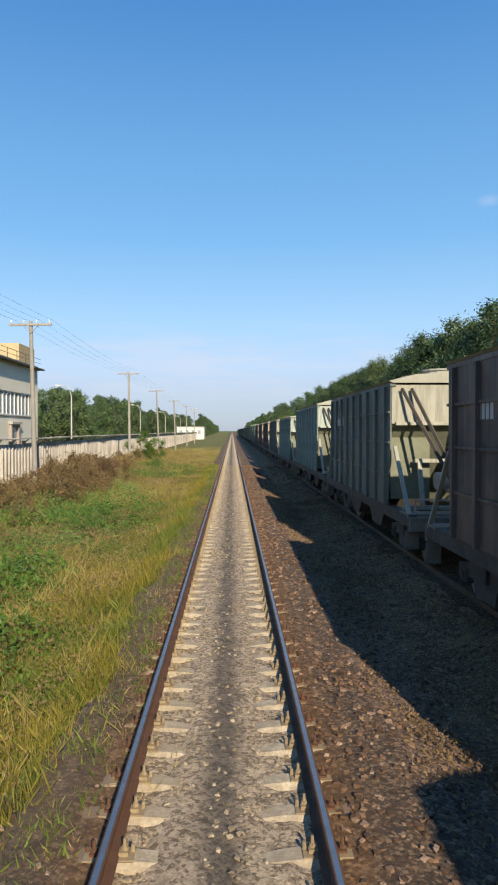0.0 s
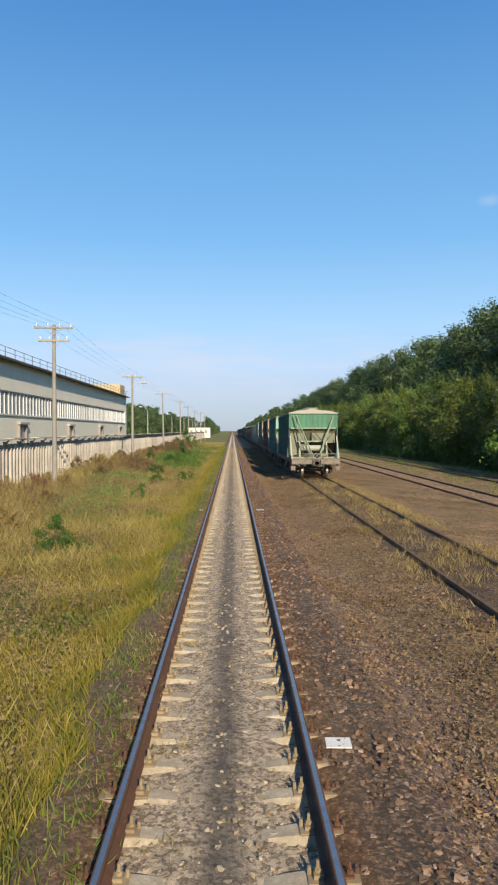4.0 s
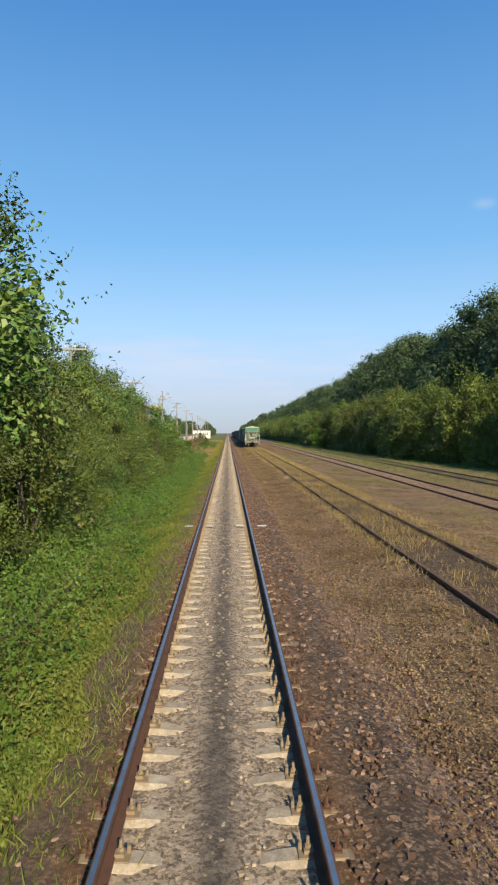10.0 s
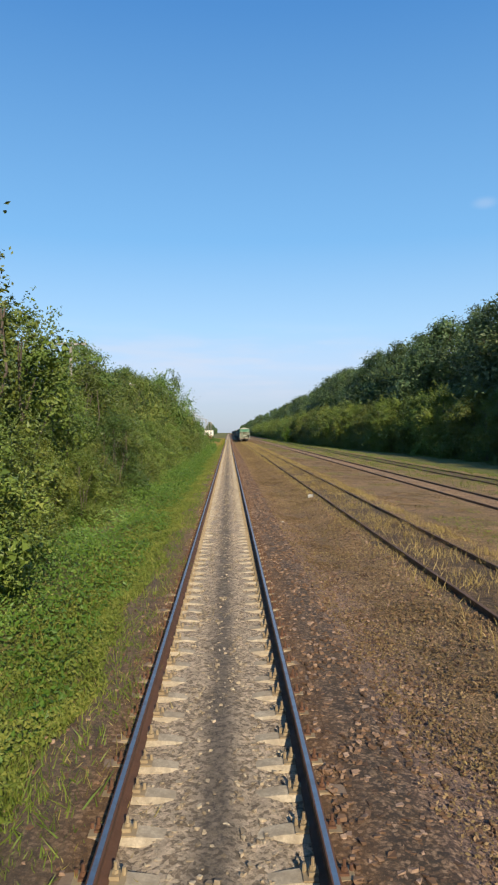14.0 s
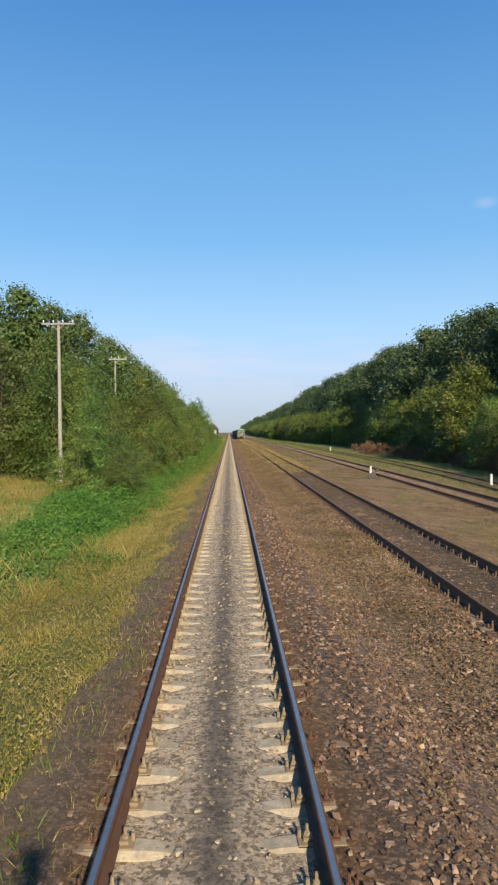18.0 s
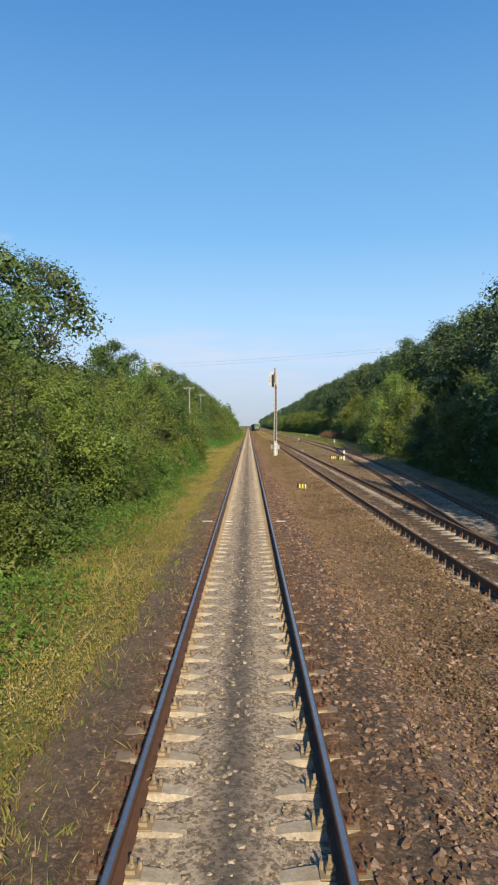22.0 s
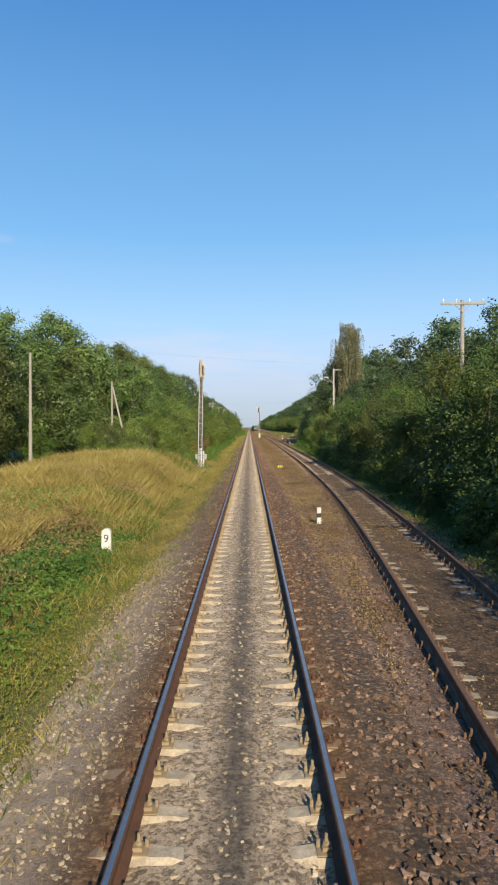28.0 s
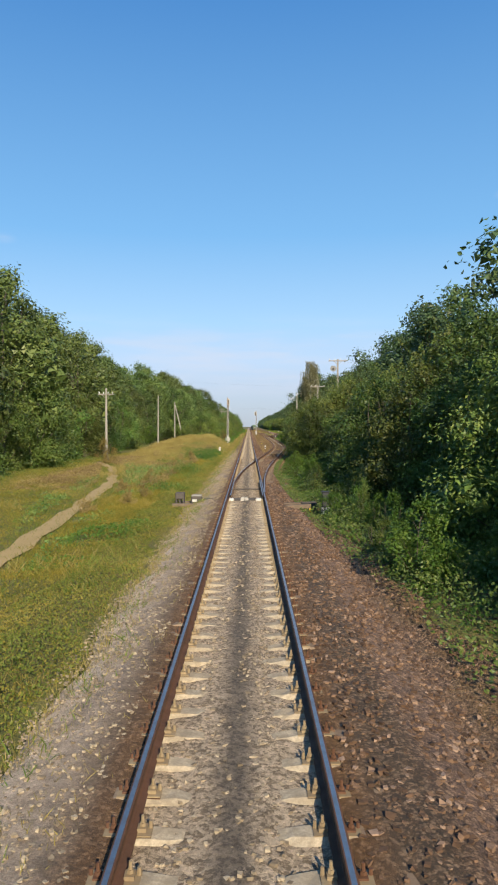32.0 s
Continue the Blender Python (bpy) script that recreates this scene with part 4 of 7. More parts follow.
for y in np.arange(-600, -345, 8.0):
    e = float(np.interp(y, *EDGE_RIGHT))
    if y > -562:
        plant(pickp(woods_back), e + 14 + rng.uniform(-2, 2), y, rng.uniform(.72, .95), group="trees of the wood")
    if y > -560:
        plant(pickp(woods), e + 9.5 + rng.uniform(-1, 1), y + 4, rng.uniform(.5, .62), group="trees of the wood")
# unseen trees beyond the path's end, added to cast shade on the bushes
for y in np.arange(-690, -572, 7.0):
    for x0 in (14.0, 20.5):
        plant(pickp(woods_light if y > -608 else woods_back), max(x0 - (2.5 if y > -600 else 0), .42 * (y + 594) + 7.0) + rng.uniform(-.5, .5), y + rng.uniform(-2, 2), rng.uniform(.66, .76), group="trees of the wood")
plant(birch, 17.7, -401, 1.12)
for x, y, s in ((-8.6, -147, 1.38), (-9.4, -152, 1.3), (-8.2, -240, .8), (-9.6, -326, .72), (-11.6, -331, .8), (-13.5, -326, .85), (-12.6, -318, .8), (-15.5, -322, 1.0), (-8.6, -320, .5), (-7.8, -344, 1.0), (-9.2, -340, 1.1), (-7.0, -338, .85), (-7.8, -329, .55), (-14, -337, .9), (-7.6, -349, .92), (-8.4, -355, .85), (-9.0, -219, 1.3), (-8.8, -214, 1.28), (-8.6, -208, 1.2), (-8.9, -225, 1.22), (-8.2, -231, 1.05), (-12.0, -259, 1.2), (-12.2, -251, 1.22), (-12.8, -265, 1.12)):
    plant(pickp(shrubs), x, y, s, group="bushes along the line")
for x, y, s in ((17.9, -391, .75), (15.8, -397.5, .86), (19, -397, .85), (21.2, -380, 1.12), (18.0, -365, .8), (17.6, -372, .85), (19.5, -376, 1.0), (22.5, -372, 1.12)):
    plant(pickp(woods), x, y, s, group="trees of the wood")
for y in np.arange(-272, -196, 3.0):
    plant(reddish, 22.5 + rng.uniform(-1.5, 2.5), y, rng.uniform(.8, 1.3), group="dry bushes before the wood")
for x, y, s in ((-21.5, -534, .98), (-24, -527, 1.0), (-22, -545, .9), (-20.5, -512, .8)):
    plant(pickp(woods_light), x, y, s, group="trees behind the meadow")
# the opposite side
for y in np.arange(-264, -96, 2.7):
    plant(pickp(bushes), -5.9 + rng.uniform(-.8, .6), y + rng.uniform(-1, 1), rng.uniform(.55, .92), group="bushes along the line")
    plant(pickp(shrubs), (-12.0 if y < -238 else -9.6) + rng.uniform(-1, 1), y + rng.uniform(-1, 1), rng.uniform(.7, 1.02) * (1.22 if y < -236 else 1), group="bushes along the line")
for y in np.arange(-284, -264, 2.6):
    plant(pickp(bushes), -5.3 + rng.uniform(-.3, .3), y, rng.uniform(.42, .62), group="bushes along the line")
for y in np.arange(-262, -92, 6.5):
    plant(pickp(woods_light), -16 + rng.uniform(-2, 2), y, rng.uniform(.58, .76), group="trees behind the bushes")
for x, y, s in ((-14.8, -255, .72), (-13.9, -248, .78), (-12.9, -242, .77), (-12.0, -236, .73), (-11.2, -230, .7), (-11.6, -224, .68)):
    plant(pickp(woods_light), x, y, s, group="trees behind the bushes")
for x, y, s in ((-8.6, -262, .75), (-9.2, -257, .8), (-8.2, -250, .85), (-7.4, -245, .9), (-8.4, -268, .6), (-6.6, -258, .55), (-6.4, -275, .42), (-7.8, -280, .5)):
    plant(pickp(shrubs[:3]), x, y, s, group="bushes along the line")
for y in np.arange(-374, -338, 2.2):
    plant(pickp(smalls), -4.6 + rng.uniform(-.8, .3), y + rng.uniform(-.6, .6), rng.uniform(.6, 1.15), group="low leafy growth")
for x in np.arange(-32, -12.5, 2.6):
    plant(pickp(shrubs), x, -258 + rng.uniform(-3, 2), rng.uniform(.85, 1.15), group="trees behind the meadow")
    plant(pickp(woods_light), x - 1, -250 + rng.uniform(-3, 3), (12.6 + (-x - 8) * .42) / 18 * rng.uniform(.92, 1.08), group="trees behind the meadow")
for y in np.arange(-345, -262, 6.0):
    plant(pickp(woods_light), -30 + rng.uniform(-3, 2), y, rng.uniform(.6, .85), group="trees behind the meadow")
    plant(pickp(shrubs), -24 + rng.uniform(-2, 2), y, rng.uniform(.8, 1.1), group="bushes along the line")
for y in np.arange(-478, -338, 2.6):
    plant(pickp(bushes + bushes[3:] * 2), (-7.8 if -452 < y < -415 else -6.9) + rng.uniform(-.7, .5), y + rng.uniform(-1, 1), rng.uniform(.8, 1.1) * (.62 if y < -452 else 1), group="bushes along the line")
    plant(pickp(shrubs), -10.8 + rng.uniform(-1, 1), y + rng.uniform(-1, 1), rng.uniform(.72, .95) * (.42 if y < -436 else 1), group="bushes along the line")
for y in np.arange(-482, -340, 6.0):
    plant(pickp(woods_light), (-19 if y > -425 else -23) + rng.uniform(-2, 2), y, rng.uniform(.7, .9) * (.72 if y < -445 else .86 if y < -388 else 1.12), group="trees behind the bushes")
    plant(pickp(woods_light), -27 + rng.uniform(-2, 2), y, rng.uniform(.95, 1.15) * (.85 if y < -445 else .9 if y < -388 else 1.08), group="trees behind the bushes")
for y in np.arange(-585, -478, 5.0):
    plant(pickp(shrubs), -19.5 + rng.uniform(-2, 1.2), y, rng.uniform(.8, 1.1), group="trees behind the meadow")
    plant(pickp(woods_light), -26 + rng.uniform(-2, 2), y, rng.uniform(.8, 1.0), group="trees behind the meadow")
    plant(pickp(woods_light), -34 + rng.uniform(-2, 2), y, rng.uniform(1.0, 1.2), group="trees behind the meadow")
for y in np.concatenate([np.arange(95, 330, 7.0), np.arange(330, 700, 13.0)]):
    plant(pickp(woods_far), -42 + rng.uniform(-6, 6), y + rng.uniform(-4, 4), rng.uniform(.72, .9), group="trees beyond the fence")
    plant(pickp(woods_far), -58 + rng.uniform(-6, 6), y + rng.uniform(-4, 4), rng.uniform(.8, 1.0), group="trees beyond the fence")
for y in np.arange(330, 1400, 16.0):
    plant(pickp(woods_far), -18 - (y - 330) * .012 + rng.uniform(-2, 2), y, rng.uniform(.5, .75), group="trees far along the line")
for y, x in ((-76, -9.0), (-79.5, -6.6), (-90, -8.0)):
    plant(sapling, x, y, rng.uniform(.72, .85))
plant(sapling, -7.5, -143, 1.55)
for x, y, sc in ((-7.6, -157, 1.22), (-7.2, -160.5, 1.1), (-8.6, -164, 1.12), (-9.2, -170, 1.12), (-7.2, -111, .92), (-9.2, -122, .98), (-8.6, -106, .7)):
    plant(pickp(shrubs), x, y, sc, group="bushes along the line")
for x, y, sc in ((-12.2, -268, 1.3), (-11.9, -261, 1.22), (-8.2, -272.5, 1.05), (-7.6, -277, .8), (-9.4, -243, 1.3)):
    plant(sapling, x, y, sc)
for x, y, sc in ((-5.6, -333.5, .75), (-6.8, -330.5, .95), (-8.2, -329, 1.1), (-4.9, -338, .6)):
    plant(pickp(bushes), x, y, sc, group="bushes along the line")
for x, y, sc in ((-6.2, -434, .8), (-7.2, -419, .7), (-6.4, -447, .6), (-6.0, -371, .55), (-7.2, -183, .5), (-13.8, -528, .7)):
    plant(rusty, x, y, sc, group="bushes along the line")
for x, y, sc in ((-6.9, -303.5, 1.0), (-6.1, -305.5, .8), (-7.6, -306, .9)):
    plant(smalls[1], x, y, sc, sz=.55 * sc, group="low leafy growth")
plant(brightbush, 19.0, -22, 1.0)
plant(brightbush, 3.7, -579.6, .38)
plant(brightbush, 4.1, -570, .26)
plant(brightbush, -19.5, -459, .75)
plant(brightbush, 10.2, -392.5, .32)
plant(brightbush, 11.4, -390, .3)


# ---- grass ----
def blades(name, x, y, hgt, lean, width, mat, label, per=7):
    """Tufts of narrow blades at x, y."""
    n = len(x)
    x, y, hgt = (np.repeat(a, per) for a in (x, y, hgt))
    m = n * per
    x = x + rng.normal(0, .11, m)
    y = y + rng.normal(0, .11, m)
    z = height(x, y) - .03
    hh = hgt * (0.55 + 0.7 * rng.random(m))
    a = rng.random(m) * 6.283
    dx, dy = np.cos(a), np.sin(a)
    l = hh * lean * rng.random(m)
    b = rng.random(m) * 6.283
    v = np.empty((m, 4, 3))
    w = width * (0.4 + 0.5 * rng.random(m))
    v[:, 0] = np.stack([x - dx * w, y - dy * w, z], 1)
    v[:, 1] = np.stack([x + dx * w, y + dy * w, z], 1)
    v[:, 2] = np.stack([x + dx * w * .8 + np.cos(b) * l * .5, y + dy * w * .8 + np.sin(b) * l * .5, z + hh * .56], 1)
    v[:, 3] = np.stack([x + np.cos(b) * l, y + np.sin(b) * l, z + hh], 1)
    return tagged(mesh_np(name, v.reshape(-1, 3), np.arange(4 * m).reshape(-1, 4), mat), label, "grass", kind="stuff")


def band(n, y0, y1, near_off, far_off, power=1.0):
    """Random places in a band left of the ballast."""
    y = rng.uniform(y0, y1, n)
    d = near_off + (far_off - near_off) * rng.random(n) ** power
    return edge_left(y) - d, y


PATH_X, PATH_Y = [-4.2, -5.6, -6.5, -7.5, -8.7, -11.5, -15], [-600, -588, -576, -563, -550, -536, -526]
x, y = band(90000, -600, 60, -0.6, 5.5, 1.4)
k = (y > -250) | (rng.random(len(x)) < .3)
x, y = x[k], y[k]
blades("green_grass", x, y, rng.uniform(.05, .17, len(x)), 1.3, .011, M_GRASS_GREEN, "green roadside grass beside the ballast")


def lattice(i, j):
    h = np.sin(i * 127.1 + j * 311.7) * 43758.5453
    return h - np.floor(h)


def field(x, y, size):
    """Smooth random patches of about the given size, from 0 to 1."""
    u, w = x / size, y / size
    i, j = np.floor(u), np.floor(w)
    u, w = u - i, w - j
    u, w = u * u * (3 - 2 * u), w * w * (3 - 2 * w)
    return (lattice(i, j) * (1 - u) + lattice(i + 1, j) * u) * (1 - w) + (lattice(i, j + 1) * (1 - u) + lattice(i + 1, j + 1) * u) * w


def patchy(x, y, bias):
    return .6 * field(x, y, 2.6) + .4 * field(x + 50, y, .8) > .5 + .18 * bias


x, y = band(36000, -600, 140, 0.5, 9, 1.0)
k = patchy(x, y, np.where((y > -262) & (y < -95), .8, .1)) & ((y > -522) | (np.abs(x - np.interp(y, PATH_Y, PATH_X)) > .25))
blades("dry_grass", x[k], y[k], rng.uniform(.15, .45, k.sum()), .9, .008, M_GRASS_DRY, "tall dry yellow grass beside the line", 6)
y = rng.uniform(-552, -468, 60000)
x = rng.uniform(-15, -3.3, 60000)
k = (np.exp(-((x + 8.0) / 5.2) ** 2 - ((y + 500) / 34) ** 2) > .35 + rng.random(len(x)) * .75 - .35 * field(x, y, 2.0)) & ((y > -501.5) | (x < -6 - .05 * (-501 - y)))
blades("meadow_grass", x[k], y[k], rng.uniform(.2, .5, k.sum()) + .45 * field(x[k], y[k], 1.6) ** 2, 1.0, .009, M_GRASS_DRY, "tall straw-coloured grass on a low bank", 9)
y = rng.uniform(-335, -255, 16000)
x = rng.uniform(-20, -5, 16000)
k = field(x, y, 3) > .66
blades("meadow_grass", x[k], y[k], rng.uniform(.2, .55, k.sum()), .8, .01, M_GRASS_GREEN, "green meadow grass behind the verge", 7)
k = ~k
blades("meadow_grass", x[k], y[k], rng.uniform(.2, .55, k.sum()), .8, .01, M_GRASS_DRY, "straw-coloured meadow grass behind the verge", 7)
y = rng.uniform(-600, -505, 40000)
x = rng.uniform(-22, -4.5, 40000)
k = np.abs(x - np.interp(y, PATH_Y, PATH_X)) > .25
x, y = x[k], y[k]
blades("meadow_grass", x, y, rng.uniform(.05, .2, len(x)), 1.0, .012, M_GRASS_GREEN, "short green meadow grass", 5)
x, y = band(46000, -600, -250, -0.3, 2.4, 1.0)
blades("golden_grass", x, y, rng.uniform(.04, .16, len(x)), 1.0, .006, M_GRASS_DRY, "short golden grass along the ballast edge", 6)
y = rng.uniform(-60, 60, 13000)
x = rng.uniform(-9.8, -3.6, 13000)
k = patchy(x, y, -.6)
blades("golden_grass", x[k], y[k], rng.uniform(.15, .5, k.sum()), .9, .009, M_GRASS_DRY, "tall golden grass before the concrete fence", 11)
y = rng.uniform(-350, -240, 16000)
x = rng.uniform(-8, -2.5, 16000)
k = patchy(x, y, -.5) & (x < edge_left(y))
blades("golden_grass", x[k], y[k], rng.uniform(.08, .3, k.sum()), 1.0, .009, M_GRASS_DRY, "golden grass on the wide verge", 8)
x, y = band(26000, -110, 60, -.1, 2.0)
k = patchy(x, y, np.interp(y, [-100, -60], [.6, -.7]))
blades("yellow_grass", x[k], y[k], rng.uniform(.1, .32, k.sum()), .9, .008, M_GRASS_GOLD, "golden yellow grass along the ballast edge", 8)
k = ~k
blades("yellow_grass", x[k], y[k], rng.uniform(.12, .34, k.sum()), .9, .008, M_GRASS_LUSH, "lush yellow-green grass along the ballast edge", 8)
x, y = band(16000, -260, -90, -.2, 1.2)
blades("yellow_grass", x, y, rng.uniform(.06, .17, len(x)), 1.2, .011, M_GRASS_LUSH, "lush yellow-green grass under the bushes", 8)
y = rng.uniform(-600, -520, 26000)
x = rng.uniform(-24, -5, 26000)
k = (np.abs(x - np.interp(y, PATH_Y, PATH_X)) > .25) & (x < np.interp(y, PATH_Y, PATH_X) + .6)
blades("meadow_grass", x[k], y[k], rng.uniform(.04, .16, k.sum()), 1.2, .012, M_GRASS_GOLD, "short golden mown meadow grass", 9)
x, y = band(16000, -600, 60, -1.2, .4)
blades("shoulder_grass", x, y, rng.uniform(.04, .14, len(x)), 1.3, .007, M_GRASS_DRY, "sparse dry grass on the ballast shoulder", 6)
y = rng.uniform(-265, -26, 30000)
x = 5.16 + rng.uniform(-1.3, 1.9, 30000)
k = (.5 * field(x, y, 1.5) + .5 * rng.random(len(x)) > .5) & (np.abs(np.abs(x - 5.16) - .8) > .1)
blades("yard_straw", x[k], y[k], rng.uniform(.08, .27, k.sum()), .9, .01, M_GRASS_STRAW, "dry straw standing between the rails of the side track", 6)
x, y = rng.normal(2.9, .8, 900), rng.normal(-328, 3.0, 900)
k = x > 1.6
blades("green_grass", x[k], y[k], rng.uniform(.05, .14, k.sum()), 1.2, .008, M_GRASS_LUSH, "short green grass round the foot of the mast", 7)
# thin growth over the yard
y = rng.uniform(-560, 40, 170000)
x = 1.9 + rng.random(170000) ** 1.4 * 15
k = (x < edge_right(y)) & patchy(x * 1.5, y * .8, -.1) & (np.abs(x - track_x(TRACK2, y)) > .2)
blades("yard_weeds", x[k], y[k], rng.uniform(.02, .08, k.sum()), 1.8, .006, M_LEAF_WEED, "thin dry weeds in the gravel of the yard", 4)
y = rng.uniform(-330, 60, 9000)
x = 13.4 + rng.random(9000) * 8
blades("yard_weeds", x, y, rng.uniform(.12, .4, len(x)), .9, .01, M_GRASS_GREEN, "grass between the last track and the wood", 5)


def leafy_cover(n, places, mounds, size, mat, label):
    """Nettles and other low leafy weeds in uneven mounds."""
    x, y = places(n)
    m = np.clip(mounds(x, y), 0, None)
    size = size * .75
    k = (m > .04) & ((y > -524) | (np.abs(x - np.interp(y, PATH_Y, PATH_X)) > .9))
    x, y, m = x[k], y[k], m[k]
    z = height(x, y) + m * rng.random(len(x)) ** .55 * (.75 + .5 * rng.random(len(x)))
    nrm = rng.normal(size=(len(x), 3)) * .5 + np.array([.1, -.25, .75])
    v, f = leaf_arrays(np.stack([x, y, z], 1), nrm, size * (.6 + .8 * rng.random(len(x))), rng, .6)
    return tagged(mesh_np("leafy_weeds", v, f, mat), label, "weeds", kind="stuff")


def verge_mounds(x, y):
    d = edge_left(y) - x
    w = 3.4 * (field(x, y, 4.5) - .5) + 2.4 * (field(x + 30, y, 1.7) - .5) + .8 * (field(x, y + 30, .6) - .5)
    near = np.interp(y, [-600, -560, -530, -495, -480, -300, -260, -240, -100, -90, 60], [.45, .45, .8, .65, .6, .5, .5, .6, .6, .8, .85])
    return near * np.clip(-.2 + .6 * w + np.interp(y, [-600, -566, -560, -528, -522, -510, -503, -482, -474, -345, -338, -296, -286, -250, -72, -62, -14, -6, 60], [.1, .1, .6, .6, 1.0, 1.0, .1, .1, .85, .85, .15, .15, .9, 1.3, 1.3, -.25, -.25, .8, .6]), 0, 1.3) * np.clip((d - np.interp(y, [-265, -250, -100, -85], [.7, .1, .1, .7])) / .9, 0, 1) * np.clip((np.interp(y, [-600, -540, -530, -490, -95, -90], [3.6, 3.6, 7, 6, 6, 7.5]) - d) / .8, 0, 1)


def right_mounds(x, y):
    d = x - np.interp(y, *EDGE_RIGHT)
    return np.clip(.35 + .25 * np.sin(y * .8) + .2 * np.sin(x * 2 + y * 1.9), 0, 1) * np.clip((d + .2) / .8, 0, 1) * np.clip((np.interp(y, [-470, -450, -405, -385], [3.6, 6.5, 6.5, 3.6]) - d) / .8, 0, 1) * np.interp(y, [-592, -586, -540, -400], [.4, .9, .9, 1.2])


leafy_cover(680000, lambda n: band(n, -600, 60, .2, 7.5), verge_mounds, .12, M_LEAF_BRIGHT, "low green nettles and leafy weeds beside the ballast")
leafy_cover(400000, lambda n: band(n, -600, 60, .5, 7.5), lambda x, y: verge_mounds(x + 2, y + 31) * .8, .12, M_LEAF_BUSH, "dark green leafy weeds in the rough grass")


leafy_cover(160000, lambda n: band(n, -265, -85, -.15, 1.7), lambda x, y: .06 + .2 * field(x, y, 1.1) * np.clip((edge_left(y) - x + .2) / .6, 0, 1), .075, M_GRASS_LUSH, "yellowish low growth along the ballast edge")
for count, shift, mat in ((110000, 0, M_GRASS_STRAW), (150000, 40, M_GRASS_GOLD)):
    leafy_cover(count, lambda n: band(n, -505, -265, -.2, 2.6), lambda x, y: .04 + .24 * field(x + shift, y, 1.1) * np.clip((edge_left(y) - x + .2) / .7, 0, 1), .05, mat, "fuzzy golden dry growth along the ballast edge")
leafy_cover(90000, lambda n: band(n, -296, -248, 1.7, 5.6), lambda x, y: (.35 + 1.1 * field(x, y, 2.0)) * np.clip((edge_left(y) - x - 1.7) / 1.3, 0, 1) * np.interp(y, [-296, -288], [0, 1]), .13, M_LEAF_BRIGHT, "tall lush green weeds at the foot of the bushes")
leafy_cover(60000, lambda n: band(n, -96, -64, .9, 5.0), lambda x, y: (.1 + .8 * field(x, y, 1.8)) * np.clip((edge_left(y) - x - .9) / 1.2, 0, 1) * np.interp(y, [-72, -64], [1, 0]), .11, M_LEAF_BRIGHT, "fresh green leafy weeds beside the golden grass")


leafy_cover(80000, lambda n: band(n, -600, -505, .1, 2.1), lambda x, y: (.02 + .34 * field(x, y, 1.6)) * np.clip((edge_left(y) - x) / .7, 0, 1) * np.clip((2.2 - edge_left(y) + x) / .6, 0, 1), .06, M_GRASS_LUSH, "yellow-green leafy growth beside the pale ballast shoulder")
leafy_cover(70000, lambda n: band(n, -600, -505, .0, 2.6), lambda x, y: (.04 + .26 * field(x + 3, y, 1.3)) * np.clip((edge_left(y) - x) / .5, 0, 1), .05, M_GRASS_GOLD, "golden grass beside the pale ballast shoulder")


def fence_weeds(x, y):
    """Rough dry growth between the line and the fence, taller towards the fence."""
    d = edge_left(y) - x
    w = .6 * field(x + 7, y, 3.2) + .4 * field(x, y + 11, 1.0)
    return np.interp(d, [0, .6, 3, 7, 11], [0, .22, .45, .75, .9]) * np.clip(.05 + 1.6 * w, 0, 1.6) * np.interp(y, [-100, -82, 70, 110], [0, 1, 1, .7])


leafy_cover(620000, lambda n: band(n, -100, 110, .0, 11.2), fence_weeds, .075, M_LEAF_WEED, "rough olive-brown dry weeds before the concrete fence")
x, y = band(26000, -95, 110, .2, 11, 1.0)
k = patchy(x, y, -.8)
blades("dry_grass", x[k], y[k], rng.uniform(.3, .6, k.sum()) * np.interp(edge_left(y[k]) - x[k], [0, 3, 9], [.6, 1, 1.7]), .6, .009, M_GRASS_DRY, "tall seeding straw before the fence", 8)
y = rng.uniform(-578, -512, 30000)
x = edge_left(y) - rng.uniform(1.7, 4.4, 30000)
k = (np.abs(x - np.interp(y, PATH_Y, PATH_X)) > .5) & (field(x, y, 2.2) > .28)
blades("meadow_grass", x[k], y[k], rng.uniform(.15, .38, k.sum()) * np.interp(y[k], [-572, -545], [.35, 1]), 1.1, .007, M_GRASS_GOLD, "tall golden grass between the path and the line", 8)


def bank_places(n):
    y = rng.uniform(-556, -470, n)
    x = rng.uniform(-14, -3.4, n)
    k = x < np.interp(y, [-556, -540, -520, -500, -470], [-5.2, -4.6, -4.6, -4.2, -3.4])
    return x[k], y[k]


for count, shift, tall, mat, what in ((170000, 0, 1.0, M_LEAF_WEED, "rough golden-brown weeds on the low bank"), (90000, 20, 1.1, M_GRASS_STRAW, "dry straw-coloured weeds on the low bank"), (60000, 45, .8, M_LEAF_RUSTY, "rust-orange withered weeds on the low bank")):
    leafy_cover(count, bank_places, lambda x, y: tall * (.1 + 1.3 * (.6 * field(x + shift, y, 2.4) + .4 * field(x, y + shift, .9) - .38)), .085, mat, what)
leafy_cover(60000, lambda n: band(n, -528, -484, .7, 3.4), lambda x, y: 1.1 * (field(x + 12, y, 2.6) - .3) * np.clip((edge_left(y) - x - .7) / .8, 0, 1), .1, M_LEAF_BRIGHT, "fresh green weeds on the foot of the bank")


